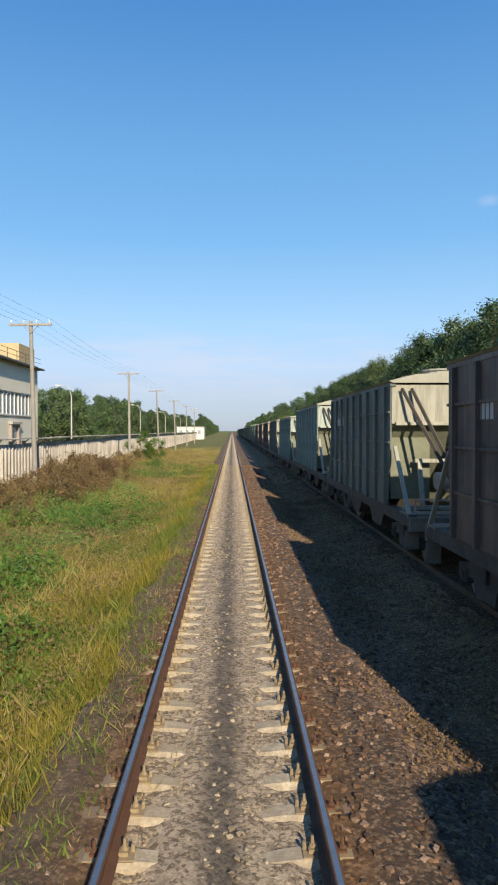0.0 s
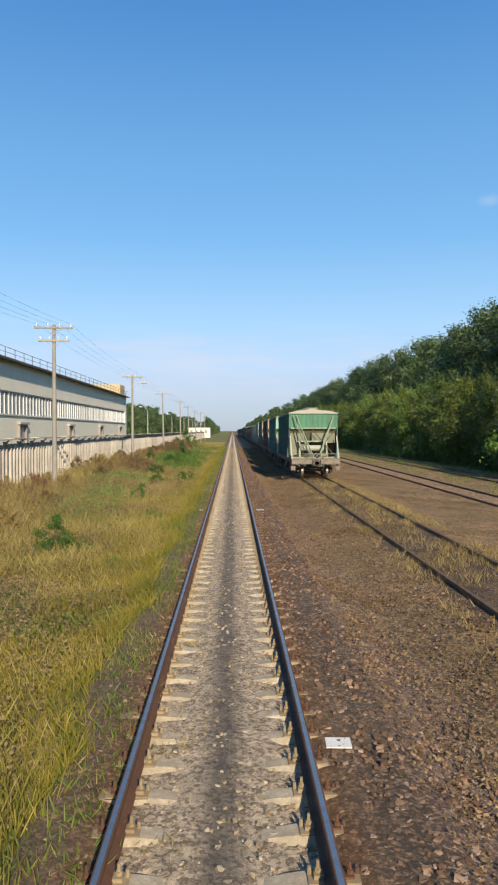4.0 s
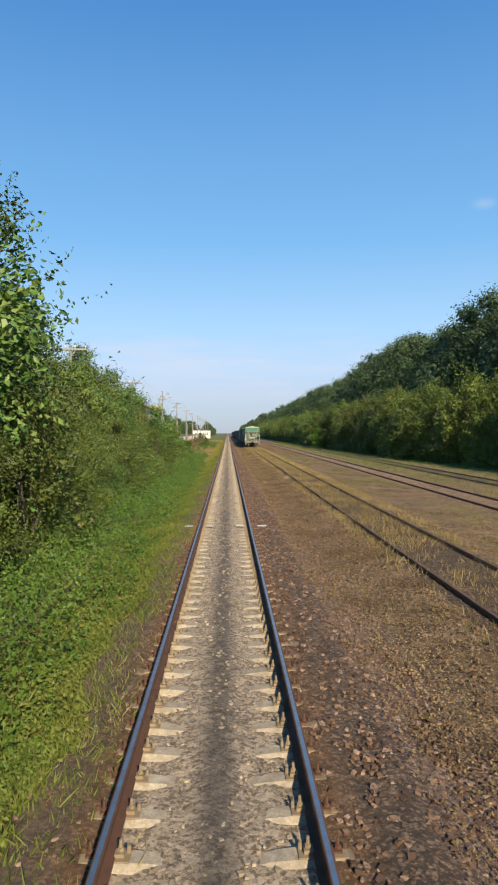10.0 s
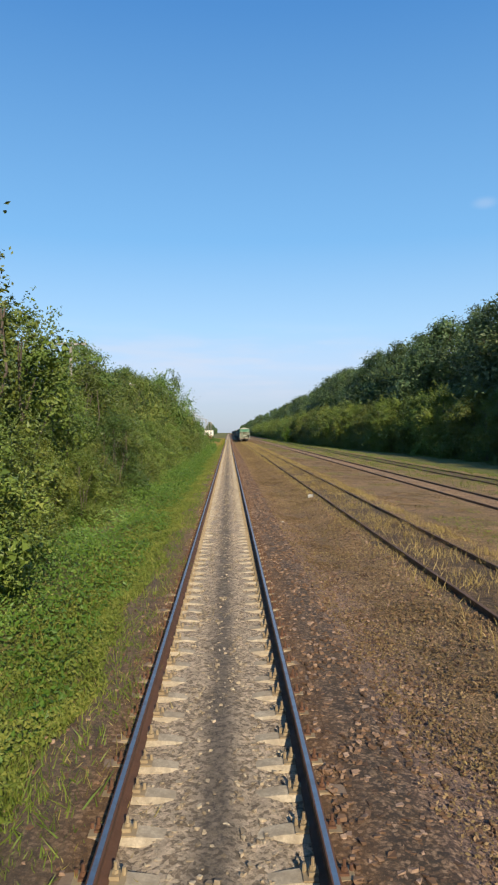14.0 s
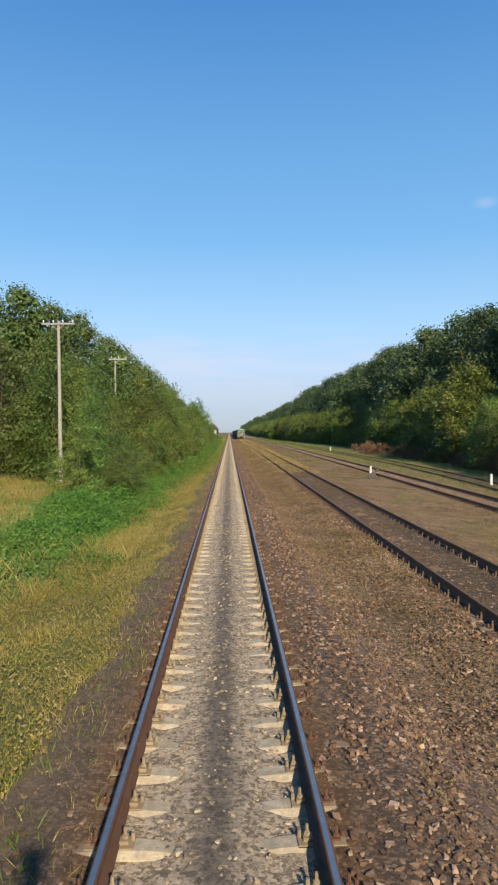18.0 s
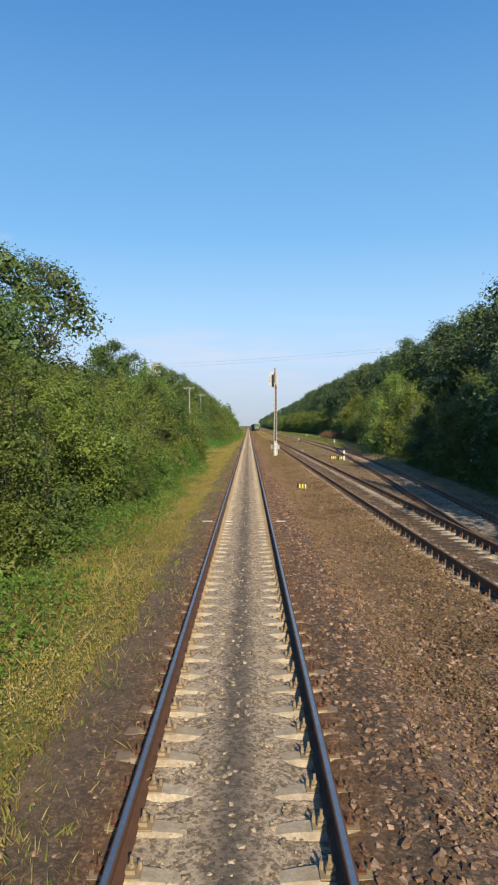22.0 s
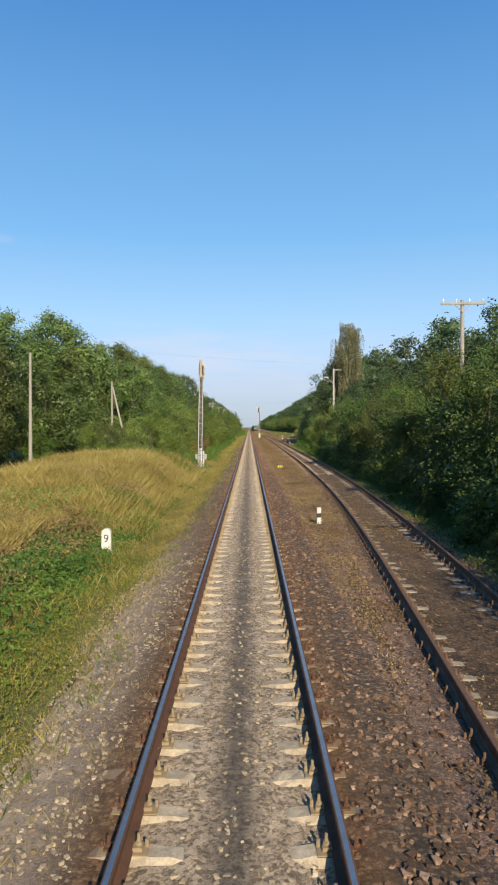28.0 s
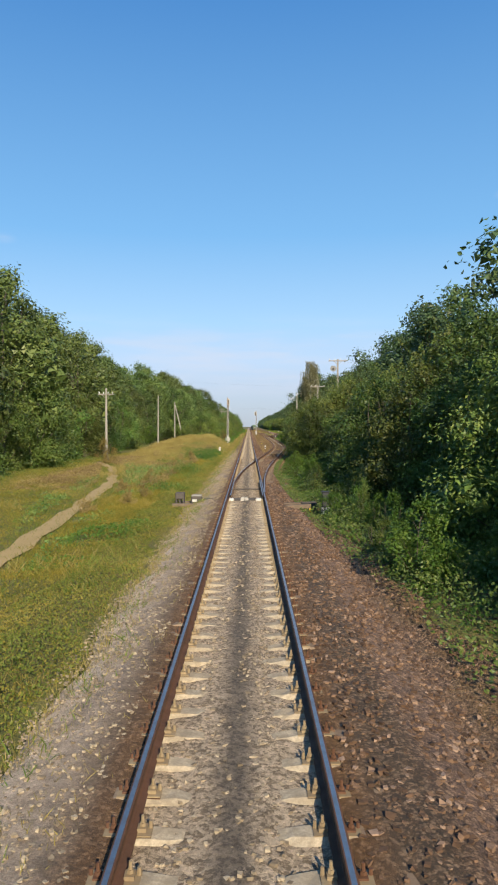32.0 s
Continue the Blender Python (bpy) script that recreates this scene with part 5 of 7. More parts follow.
for count, shift, mat, what in ((26000, 0, M_LEAF_BRIGHT, "bright green nettles before the fence"), (26000, 25, M_LEAF_BUSH, "dark green nettles before the fence")):
    leafy_cover(count, lambda n: band(n, 2, 27, 1.9, 6.5), lambda x, y: .95 * (.35 + field(x + shift, y, 2.2) - .5 * field(x, y + shift, 1.1)) * np.clip((edge_left(y) - x - 1.9) / 1.0, 0, 1), .11, mat, what)
leafy_cover(50000, lambda n: band(n, 4, 100, .1, 3.6), lambda x, y: .05 + .34 * field(x + 5, y, 1.4) * np.clip((edge_left(y) - x) / .8, 0, 1), .05, M_GRASS_LUSH, "yellow-green grass along the ballast edge")


def meadow_places(n):
    y = rng.uniform(-590, -506, n)
    x = rng.uniform(-16, -3.9, n)
    k = field(x, y, 3.0) + .5 * field(x, y, 1.0) > .5
    return x[k], y[k]


leafy_cover(150000, meadow_places, lambda x, y: (.05 + .3 * field(x + 8, y, 1.5)) * np.interp(y, [-585, -560, -540], [.3, .6, 1]), .06, M_GRASS_GOLD, "golden rough growth over the meadow")


def right_band(n):
    y = rng.uniform(-600, -345, n)
    return np.interp(y, *EDGE_RIGHT) + rng.uniform(-.2, 1, n) * np.interp(y, [-470, -450, -405, -385], [3.6, 6.5, 6.5, 3.6]), y


leafy_cover(200000, right_band, right_mounds, .1, M_LEAF_BRIGHT, "low green weeds under the bushes")
leafy_cover(190000, right_band, lambda x, y: 1.2 * right_mounds(x, y + 17) + .12, .1, M_LEAF_BUSH, "dark green nettles under the bushes")


def yard_places(x0, x1, bias):
    def pick(n):
        y = rng.uniform(-540, 30, n)
        x = rng.uniform(x0, x1, n)
        k = (x < edge_right(y) - .3) & (rng.random(n) < 4.5 * (.6 * field(x + 9, y, 1.9) + .4 * field(x, y + 70, .55) - .42 - .12 * bias - .07 * (y < -285))) & (np.abs(np.abs(x - track_x(TRACK2, y)) - .8) > .12)
        return x[k], y[k]
    return pick


leafy_cover(680000, yard_places(2.0, 4.6, -.25), lambda x, y: .05 + .04 * np.sin(y * 2.1 + x * 3), .055, M_LEAF_YARD, "low dry weeds and moss over the gravel")
leafy_cover(420000, lambda n: (1.75 + 3.0 * rng.random(n), rng.uniform(-520, 40, n)), lambda x, y: .045 + .05 * field(x, y, .9) - .05 * (np.abs(x - track_x(TRACK2, y)) < 1.4), .05, M_LEAF_WEED, "thin brown growth and straw over the gravel")
leafy_cover(200000, lambda n: (7.6 + 9.5 * rng.random(n), rng.uniform(-345, -40, n)), lambda x, y: .16 * (.6 * field(x, y, 3.5) + .4 * field(x, y, 1.0) - .46) * np.clip((np.abs(x - track_x(TRACK3, y)) - 1.1) / .5, 0, 1) * 2.2, .07, M_GRASS_LUSH, "patches of short grass between the yard tracks")
leafy_cover(130000, lambda n: (2.3 + 2.2 * rng.random(n), rng.uniform(-520, -60, n)), lambda x, y: .16 * (field(x, y, 2.2) - .35), .045, M_GRASS_STRAW, "tufts of pale straw and moss on the gravel")
leafy_cover(16000, lambda n: (1.9 + 1.8 * rng.random(n), rng.uniform(-522, -486, n)), lambda x, y: .2 * (field(x, y, 1.7) - .3) * (x < track_x(TRACK2, y) - 1.3), .045, M_GRASS_STRAW, "golden straw on the gravel between the tracks")
leafy_cover(380000, yard_places(6.2, 11.2, -.1), lambda x, y: .05 + .04 * np.sin(y * 1.7 + x * 2), .07, M_LEAF_YARD, "thin dry weeds between the yard tracks")
leafy_cover(120000, yard_places(4.7, 6.0, .0), lambda x, y: .08 + .1 * (y > -250) + .04 * np.sin(y * 1.7 + x * 2), .06, M_LEAF_YARD, "dry weeds between the rails of the side track")
# low leafy growth
for y in np.arange(-600, -535, 1.6):
    x = float(np.interp(y, *EDGE_RIGHT)) + rng.uniform(.3, 2.2)
    plant(pickp(smalls), x, y, rng.uniform(.35, .7), group="low leafy growth", sz=rng.uniform(.4, .8))
for y in np.arange(-535, -340, 4.0):
    x = float(np.interp(y, *EDGE_RIGHT)) + rng.uniform(-.2, 1.0)
    plant(pickp(smalls), x, y, rng.uniform(.4, .8), group="low leafy growth")
for y in np.arange(-80, 74, 2.1):
    plant(pickp(weedy), -11.6 + rng.uniform(-1.2, 2.6), y + rng.uniform(-.8, .8), rng.uniform(.55, 1.05), group="dry weeds by the fence")
for x, y, sc in ((-7.3, -8, .95), (-8.1, -9, 1.1), (-6.9, -10.2, .8), (-8.8, -20, .9), (-6.5, -27, .6), (-7.7, -43, .8), (-6.2, -56, .6), (-7.2, 24, .8), (-8.4, 14, .9)):
    plant(pickp(weedy), x, y, sc, group="dry weeds by the fence")
for y in np.arange(-566, -500, 2.8):
    plant(weedy[1], float(edge_left(y)) - rng.uniform(2.4, 5.0), y, rng.uniform(.35, .6), group="dry weeds on the bank")
for x, y, sc in ((-5.7, -3, .72), (-4.9, -4.5, .62), (-4.4, -2.4, .5), (-5.3, 0, .75), (-4.8, 2.5, .6), (-3.3, -21, .42), (-2.9, -20.2, .36), (-5.9, -15, .55), (-5.6, -13.8, .5)):
    plant(pickp(smalls), x, y, sc, group="low leafy growth")
for x, y, sc in ((-6.8, -12, .7), (-7.4, -14.5, .8), (-6.4, 15, .8), (-7.0, 19, .7), (-8.2, -36, .6)):
    plant(reddish, x, y, sc, group="dry weeds by the fence")
for x, y, sc in ((-7.4, 30, 1.15), (-8.2, 32, 1.3), (-7.2, 34, 1.2), (-8.6, 36, 1.35), (-7.6, 38.5, 1.25), (-8.8, 41, 1.2), (-7.8, 43, 1.1)):
    plant(reddish if y % 2 else weedy[0], x, y, sc, sz=sc * 1.15, group="dry weeds by the fence")
for y in (34, 37, 40, 43, 46, 49, 52, 56, 30, 12, 6, -8, -30):
    plant(reddish, -9.6 + rng.uniform(-1.5, 1.5), y, rng.uniform(.7, 1.2), group="dry weeds by the fence")
for x, y, sc in ((-9.8, 76, 1.8), (-9.0, 80, 1.4), (-6.6, 60, .9), (-7.5, -4, 1.0), (-8.0, -52, 1.4), (-6.0, -66, 1.2), (-5.2, -70, 1.1), (-6.8, -79, 1.7), (-5.4, -84, 1.5), (-7.5, -90, 2.0), (-4.6, -24.6, .5), (-4.4, -33, .5), (-5.6, 10, 1.2), (-5.0, -47, .6)):
    plant(pickp(smalls), x, y, sc)


# ---- loose ballast ----
def loose_stones(n, x0, x1, y0, y1, size):
    base = np.array([(-1, -1, 1), (1, -1, 1), (1, 1, 1), (-1, 1, 1), (-1, -1, -1), (1, -1, -1), (1, 1, -1), (-1, 1, -1)], dtype=float) * .72
    tri = np.array([(0, 1, 2), (0, 2, 3), (0, 4, 5), (0, 5, 1), (1, 5, 6), (1, 6, 2), (2, 6, 7), (2, 7, 3), (3, 7, 4), (3, 4, 0)])
    x, y = rng.uniform(x0, x1, n), rng.uniform(y0, y1, n)
    s = size * (.55 + .9 * rng.random((n, 1, 1)))
    v = base[None] * (.6 + .6 * rng.random((n, 8, 1))) * s * np.array([1, .8, .6]) + rng.normal(0, .16, (n, 8, 3)) * s
    a = rng.random(n) * 6.283
    c, sn = np.cos(a)[:, None], np.sin(a)[:, None]
    vx, vy = v[:, :, 0] * c - v[:, :, 1] * sn, v[:, :, 0] * sn + v[:, :, 1] * c
    z = height(x, y) + size * .1
    out = np.stack([vx + x[:, None], vy + y[:, None], v[:, :, 2] + z[:, None]], -1)
    f = (tri[None] + (np.arange(n) * 8)[:, None, None]).reshape(-1, 3)
    return out.reshape(-1, 3), f


for n, x0, x1, size, label in ((60000, -.72, .72, .022, "pale broken stone between the rails"), (120000, .95, 2.6, .03, "rust-brown broken stone beside the rails"),
                               (110000, 2.2, 5.2, .029, "loose brown stones over the yard")):
    v, f = loose_stones(n, x0, x1, -598, 60, size)
    tagged(mesh_np("ballast_stones", v, f, M_STONES_PALE if x1 < .8 and x0 > -.8 else M_STONES), label, "ballast", kind="stuff")
for x0, x1 in ((-.62, -.28), (.28, .62)):
    v, f = loose_stones(6000, x0, x1, -598, 60, .019)
    v[:, 2] += .008
    tagged(mesh_np("ballast_stones", v, f, M_STONES_PALE), "pale broken stone lying against the sleepers", "ballast", kind="stuff")
v, f = loose_stones(60000, 1.25, 5.4, -475, -285, .034)
tagged(mesh_np("ballast_stones", v, f, M_STONES_WARM), "coarse reddish-brown broken stone over the yard", "ballast", kind="stuff")
v, f = loose_stones(22000, -2.2, -.95, -506, 60, .022)
tagged(mesh_np("ballast_stones", v, f, M_STONES), "rust-brown broken stone on the ballast shoulder", "ballast", kind="stuff")
v, f = loose_stones(20000, -2.5, -1.1, -598, -506, .02)
tagged(mesh_np("ballast_stones", v, f, M_STONES_PALE), "pale sunlit broken stone on the ballast shoulder", "ballast", kind="stuff")
path = np.stack([PATH_X, PATH_Y], 1)
ty = np.linspace(0, 1, 40)
px = np.interp(ty, np.linspace(0, 1, 7), path[:, 0])
py = np.interp(ty, np.linspace(0, 1, 7), path[:, 1])
gx = px[None] + np.linspace(-.36, .36, 5)[:, None] + .12 * np.sin(py * 1.3)[None]
gy = np.broadcast_to(py, gx.shape)
tagged(sheet_xy("footpath", gx, gy, ground_z(gx, gy) + .05, M_DIRTROAD), "worn pale dirt path through the meadow", "path", kind="structure")


# ---- hopper wagons ----
def paint(name, base, dark):
    """Wagon paint: faded patches, dark rain streaks running down, dust and chips of rust."""
    m, nt, b = mat_base(name, 0.6)
    co = coords(nt)
    mp = nt.nodes.new("ShaderNodeMapping")
    mp.inputs["Scale"].default_value = (5.0, 5.0, 0.35)
    nt.links.new(co, mp.inputs[0])
    big = noise_tex(nt, co, 0.8, 5, 0.65)
    streak = noise_tex(nt, mp.outputs[0], 1.6, 5, 0.7)
    fine = noise_tex(nt, co, 14, 4, 0.7)
    c = mixc(nt, maprange(nt, big, 0.4, 0.66, 0, 0.6), base, dark)
    c = mixc(nt, maprange(nt, streak, 0.46, 0.68, 0, 0.7), c, tuple(x * 0.5 for x in dark))
    c = mixc(nt, maprange(nt, streak, 0.42, 0.25, 0, 0.4), c, tuple(0.6 * x + 0.14 for x in base))
    c = mixc(nt, maprange(nt, fine, 0.66, 0.74, 0, 0.7), c, (0.12, 0.06, 0.035))
    nt.links.new(c, b.inputs["Base Color"])
    nt.links.new(maprange(nt, big, 0.3, 0.7, 0.5, 0.8), b.inputs["Roughness"])
    bump(nt, b, fine, 0.12, 0.01)
    return m


# first of each pair: side-wall paint, with the shade on the sides darkened in
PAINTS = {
    "green": (paint("paint_green_shaded", (0.06, 0.145, 0.12), (0.075, 0.12, 0.1)), paint("paint_green_dusty", (0.3, 0.36, 0.23), (0.22, 0.25, 0.16))),
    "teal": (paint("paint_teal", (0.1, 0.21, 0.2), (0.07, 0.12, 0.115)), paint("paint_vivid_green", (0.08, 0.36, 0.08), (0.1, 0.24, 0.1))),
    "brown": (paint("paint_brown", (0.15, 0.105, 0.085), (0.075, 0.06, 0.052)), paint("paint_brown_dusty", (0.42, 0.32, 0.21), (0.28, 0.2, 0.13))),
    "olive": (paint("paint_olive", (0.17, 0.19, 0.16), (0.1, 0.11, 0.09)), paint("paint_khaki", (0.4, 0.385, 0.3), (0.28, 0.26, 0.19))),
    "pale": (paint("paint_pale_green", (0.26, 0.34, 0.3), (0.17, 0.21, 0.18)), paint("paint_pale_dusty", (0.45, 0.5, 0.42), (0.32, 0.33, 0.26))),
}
# green wagon's paint again in a sunlit tone, for its end panels
M_END_GREEN = paint("paint_green_sunlit", (0.06, 0.23, 0.13), (0.08, 0.17, 0.1))
M_END_MINT = paint("paint_end_mint", (0.34, 0.55, 0.42), (0.2, 0.38, 0.27))
# darker olive tone for the sheets and plates below the end panel
M_LOWER = worn("paint_lower_end", (0.22, 0.225, 0.15), (0.13, 0.125, 0.085), 0.8, scale=1.5)
M_BEAM = worn("beam_dusty", (0.24, 0.2, 0.15), (0.13, 0.105, 0.08), 0.85, scale=2.5, amount=0.7)
M_DUST = worn("cement_dust", (0.4, 0.385, 0.31), (0.26, 0.245, 0.19), 0.95, scale=1.2)


def hopper_wagon(colour):
    """A four-axle covered hopper: ribbed side walls, sloped end walls over open end platforms, pitched roof with loading hatches."""
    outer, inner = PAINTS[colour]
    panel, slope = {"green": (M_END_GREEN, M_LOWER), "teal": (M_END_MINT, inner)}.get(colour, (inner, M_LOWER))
    w = tagged(new("hopper_wagon"), f"{colour} covered hopper wagon with ribbed sides, streaked with pale dust", "freight wagon", "wagons of the goods train")
    for s in (-1, 1):
        bm = bmesh.new()
        prism(bm, [(-4.45, 4.25), (4.45, 4.25), (4.45, 2.4), (4.15, 1.3), (-4.15, 1.3), (-4.45, 2.4)], s * 1.50, s * 1.535, 'x')
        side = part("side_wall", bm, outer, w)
        rib = None
        for k in range(9):
            yy = -4.1 + k * 1.025
            bm = boxes((s * 1.53 if s > 0 else -1.61, 1.61 if s > 0 else s * 1.53, -.045, .045, 1.3, 4.2)) if rib is None else None
            ob = part("rib", bm, outer, side) if bm else new("rib", rib.data)
            rib = rib or ob
            ob.parent = side
            ob.location = (0, yy, 0)
        part("top_rail", boxes((s * 1.5 - .05, s * 1.5 + .09, -4.5, 4.5, 4.2, 4.28)), outer, w)
        for z in (() if colour == "green" else (2.05, 2.82, 3.55)):
            part("middle_rail", boxes((s * 1.5 + (.02 if s > 0 else -.075), s * 1.5 + (.075 if s > 0 else -.02), -4.43, 4.43, z, z + .05)), outer, w)
        part("sill", boxes((s * 1.4 - .08, s * 1.4 + .08, -5.9, 5.9, 1.0, 1.28)), M_UNDER, w)
        part("number_marking", boxes(*[(s * 1.536 if s > 0 else -1.540, 1.540 if s > 0 else s * 1.536, q * .16 + 1.9, q * .16 + 2.01, 3.3, 3.55) for q in range(8) if q != 3]), M_NUMBER, w)
    for e in (-1, 1):
        bm = bmesh.new()
        box(bm, -1.5, 1.5, e * 4.45 - .02, e * 4.45 + .02, 3.3, 4.24)
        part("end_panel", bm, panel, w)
        bm = bmesh.new()
        prism(bm, [(e * 4.45, 3.32), (e * 4.4, 3.34), (e * 2.7, 1.35), (e * 2.76, 1.3)], -1.49, 1.49, 'x')
        part("slope_sheet", bm, slope, w)
        part("stiffener", boxes((-1.42, 1.42, e * 4.48 - .05, e * 4.48 + .05, 3.26, 3.34)), inner, w)
        for q in (0, .22):
            part("end_strut", bars(.045, .07, ((-1.3 + q, e * 4.56, 4.14), (-.22 + q * .5, e * 5.8, 1.32))), M_UNDER if colour in ("olive", "pale") else M_END_MINT if colour == "teal" else inner, w)
        part("end_strut", bars(.09, .06, ((1.28, e * 4.56, 4.14), (.26, e * 5.8, 1.5))), M_LOWER if colour in ("olive", "pale") else M_END_MINT if colour == "teal" else inner, w)
        part("end_plate", boxes((-1.45, -.55, e * 4.12 - .03, e * 4.12 + .03, 1.45, 3.26)), M_LOWER, w)
        part("end_plate", boxes((-.05, 1.45, e * 4.12 - .03, e * 4.12 + .03, 2.3, 3.26)), M_LOWER, w)
        part("cross_brace", rods(((-.05, e * 4.7, 1.35), (1.4, e * 4.5, 3.2), .025), ((1.4, e * 4.7, 1.35), (-.05, e * 4.5, 3.2), .025), sides=6), M_UNDER, w)
        for s in (-1, 1):
            part("corner_post", bars(.08, .06, ((s * 1.46, e * 4.6, 2.75), (s * 1.44, e * 5.82, 1.2))), M_DUST, w)
        part("end_beam", boxes((-1.48, -.3, e * 5.9 - .08, e * 5.9 + .08, .92, 1.24), (.3, 1.48, e * 5.9 - .08, e * 5.9 + .08, .92, 1.24), (-.3, .3, e * 5.8 - .05, e * 5.8 + .05, .86, 1.3), bevel=.012), M_BEAM, w)
        part("footplate", boxes((-1.5, 1.5, e * 5.55 - .28, e * 5.55 + .28, 1.25, 1.29)), M_BEAM, w)
        part("brake_gear", rods(((-1.2, e * 5.75, .98), (-.1, e * 5.3, .6), .03), ((.45, e * 5.75, 1.32), (.75, e * 5.3, 1.62), .03), ((.1, e * 5.4, 1.45), (.75, e * 5.4, 1.5), .09), ((-.35, e * 5.7, 1.36), (.1, e * 5.5, 1.62), .025), sides=8), M_BEAM, w)
        for s in (-1, 1):
            part("step", boxes((s * 1.38 - .14, s * 1.38 + .14, e * 5.75 - .03, e * 5.75 + .03, .5, .92), bevel=.01), M_BEAM, w)
        part("platform_frame", bars(.09, .09, ((-1.35, e * 4.9, 1.32), (1.35, e * 4.9, 1.32)), ((-.85, e * 4.7, 1.3), (-.85, e * 4.35, 2.4)), ((.85, e * 4.7, 1.3), (.85, e * 4.35, 2.4)),
                                     ((-.95, e * 4.35, 2.4), (.95, e * 4.35, 2.4))), inner, w)
        bm = rods(((-.62, e * 4.85, 1.95), (.62, e * 4.85, 1.95), .2), sides=14)
        part("air_reservoir", bm, M_DUST, w, smooth=False)
        part("handrail", rods(((-1.35, e * 5.85, 1.6), (1.35, e * 5.85, 1.6), .018), ((-1.35, e * 5.85, 1.2), (-1.35, e * 5.85, 1.6), .018), ((1.35, e * 5.85, 1.2), (1.35, e * 5.85, 1.6), .018),
                              ((0.2, e * 5.85, 1.2), (0.45, e * 5.85, 1.6), .018), sides=6), M_DUST, w)
        bm = boxes((-.14, .14, e * 6.2 - .3, e * 6.2 + .22, .88, 1.16), bevel=.03)
        box(bm, -.28, .2, e * 6.4 - .1, e * 6.4 + .1, .84, 1.2, bevel=.04)
        part("coupler", bm, M_UNDER, w)
        part("brake_hose", rods(((.4, e * 6.1, .95), (.42, e * 6.3, .7), .03), ((.42, e * 6.3, .7), (.34, e * 6.4, .5), .03), sides=6), M_BLACK, w)
        bogie = new("bogie")
        bogie.parent = w
        bogie.location = (0, e * 4.0, 0)
        for s in (-1, 1):
            bm = bmesh.new()
            prism(bm, [(-1.25, .42), (-1.2, .66), (-.55, .78), (.55, .78), (1.2, .66), (1.25, .42), (.98, .42), (.5, .5), (.42, .22), (-.42, .22), (-.5, .5), (-.98, .42)], s * 1.02 - .07, s * 1.02 + .07, 'x')
            part("side_frame", bm, M_UNDER, bogie)
            part("springs", rods(*[((s * 1.02, q, .28), (s * 1.02, q, .62), .07) for q in (-.22, 0, .22)], sides=8), M_UNDER, bogie)
        part("bolster", boxes((-1.15, 1.15, -.2, .2, .55, .85)), M_UNDER, bogie)
        for a in (-.925, .925):
            part("axle", rods(((-1.15, a, .475), (1.15, a, .475), .08), sides=8), M_UNDER, bogie)
            for s in (-1, 1):
                bm = rods(((s * .73, a, .475), (s * .83, a, .475), .475), ((s * .70, a, .475), (s * .73, a, .475), .505), sides=24)
                part("wheel", bm, M_TREAD, bogie)
                part("axle_box", boxes((s * 1.02 - .11, s * 1.02 + .11, a - .16, a + .16, .34, .62), bevel=.03), M_UNDER, bogie)
    part("centre_sill", boxes((-.2, .2, -5.9, 5.9, .95, 1.25)), M_UNDER, w)
    bm = bmesh.new()
    for c in (-1.5, 1.5):
        prism(bm, [(c - 1.3, 1.3), (c + 1.3, 1.3), (c + .5, .45), (c - .5, .45)], -1.2, 1.2, 'x')
    part("discharge_chute", bm, M_UNDER, w)
    bm = bmesh.new()
    prism(bm, [(-1.58, 4.33), (-1.0, 4.48), (0, 4.56), (1.0, 4.48), (1.58, 4.33), (1.5, 4.28), (-1.5, 4.28)], -4.55, 4.55, 'y')
    part("roof", bm, M_DUST, w)
    for k in range(4):
        part("roof_hatch", rods(((0, -3.15 + 2.1 * k, 4.5), (0, -3.15 + 2.1 * k, 4.68), .42), ((0, -3.15 + 2.1 * k, 4.68), (0, -3.15 + 2.1 * k, 4.72), .46), sides=14), M_DUST, w)
    part("ladder", rods(*[((1.62, 3.6, z), (1.62, 4.05, z), .013) for q, z in enumerate(np.arange(1.4, 4.3, .34))], ((1.62, 3.6, 1.3), (1.62, 3.6, 4.4), .018),
                         ((1.62, 4.05, 1.3), (1.62, 4.05, 4.4), .018), sides=6), outer, w)
    return w


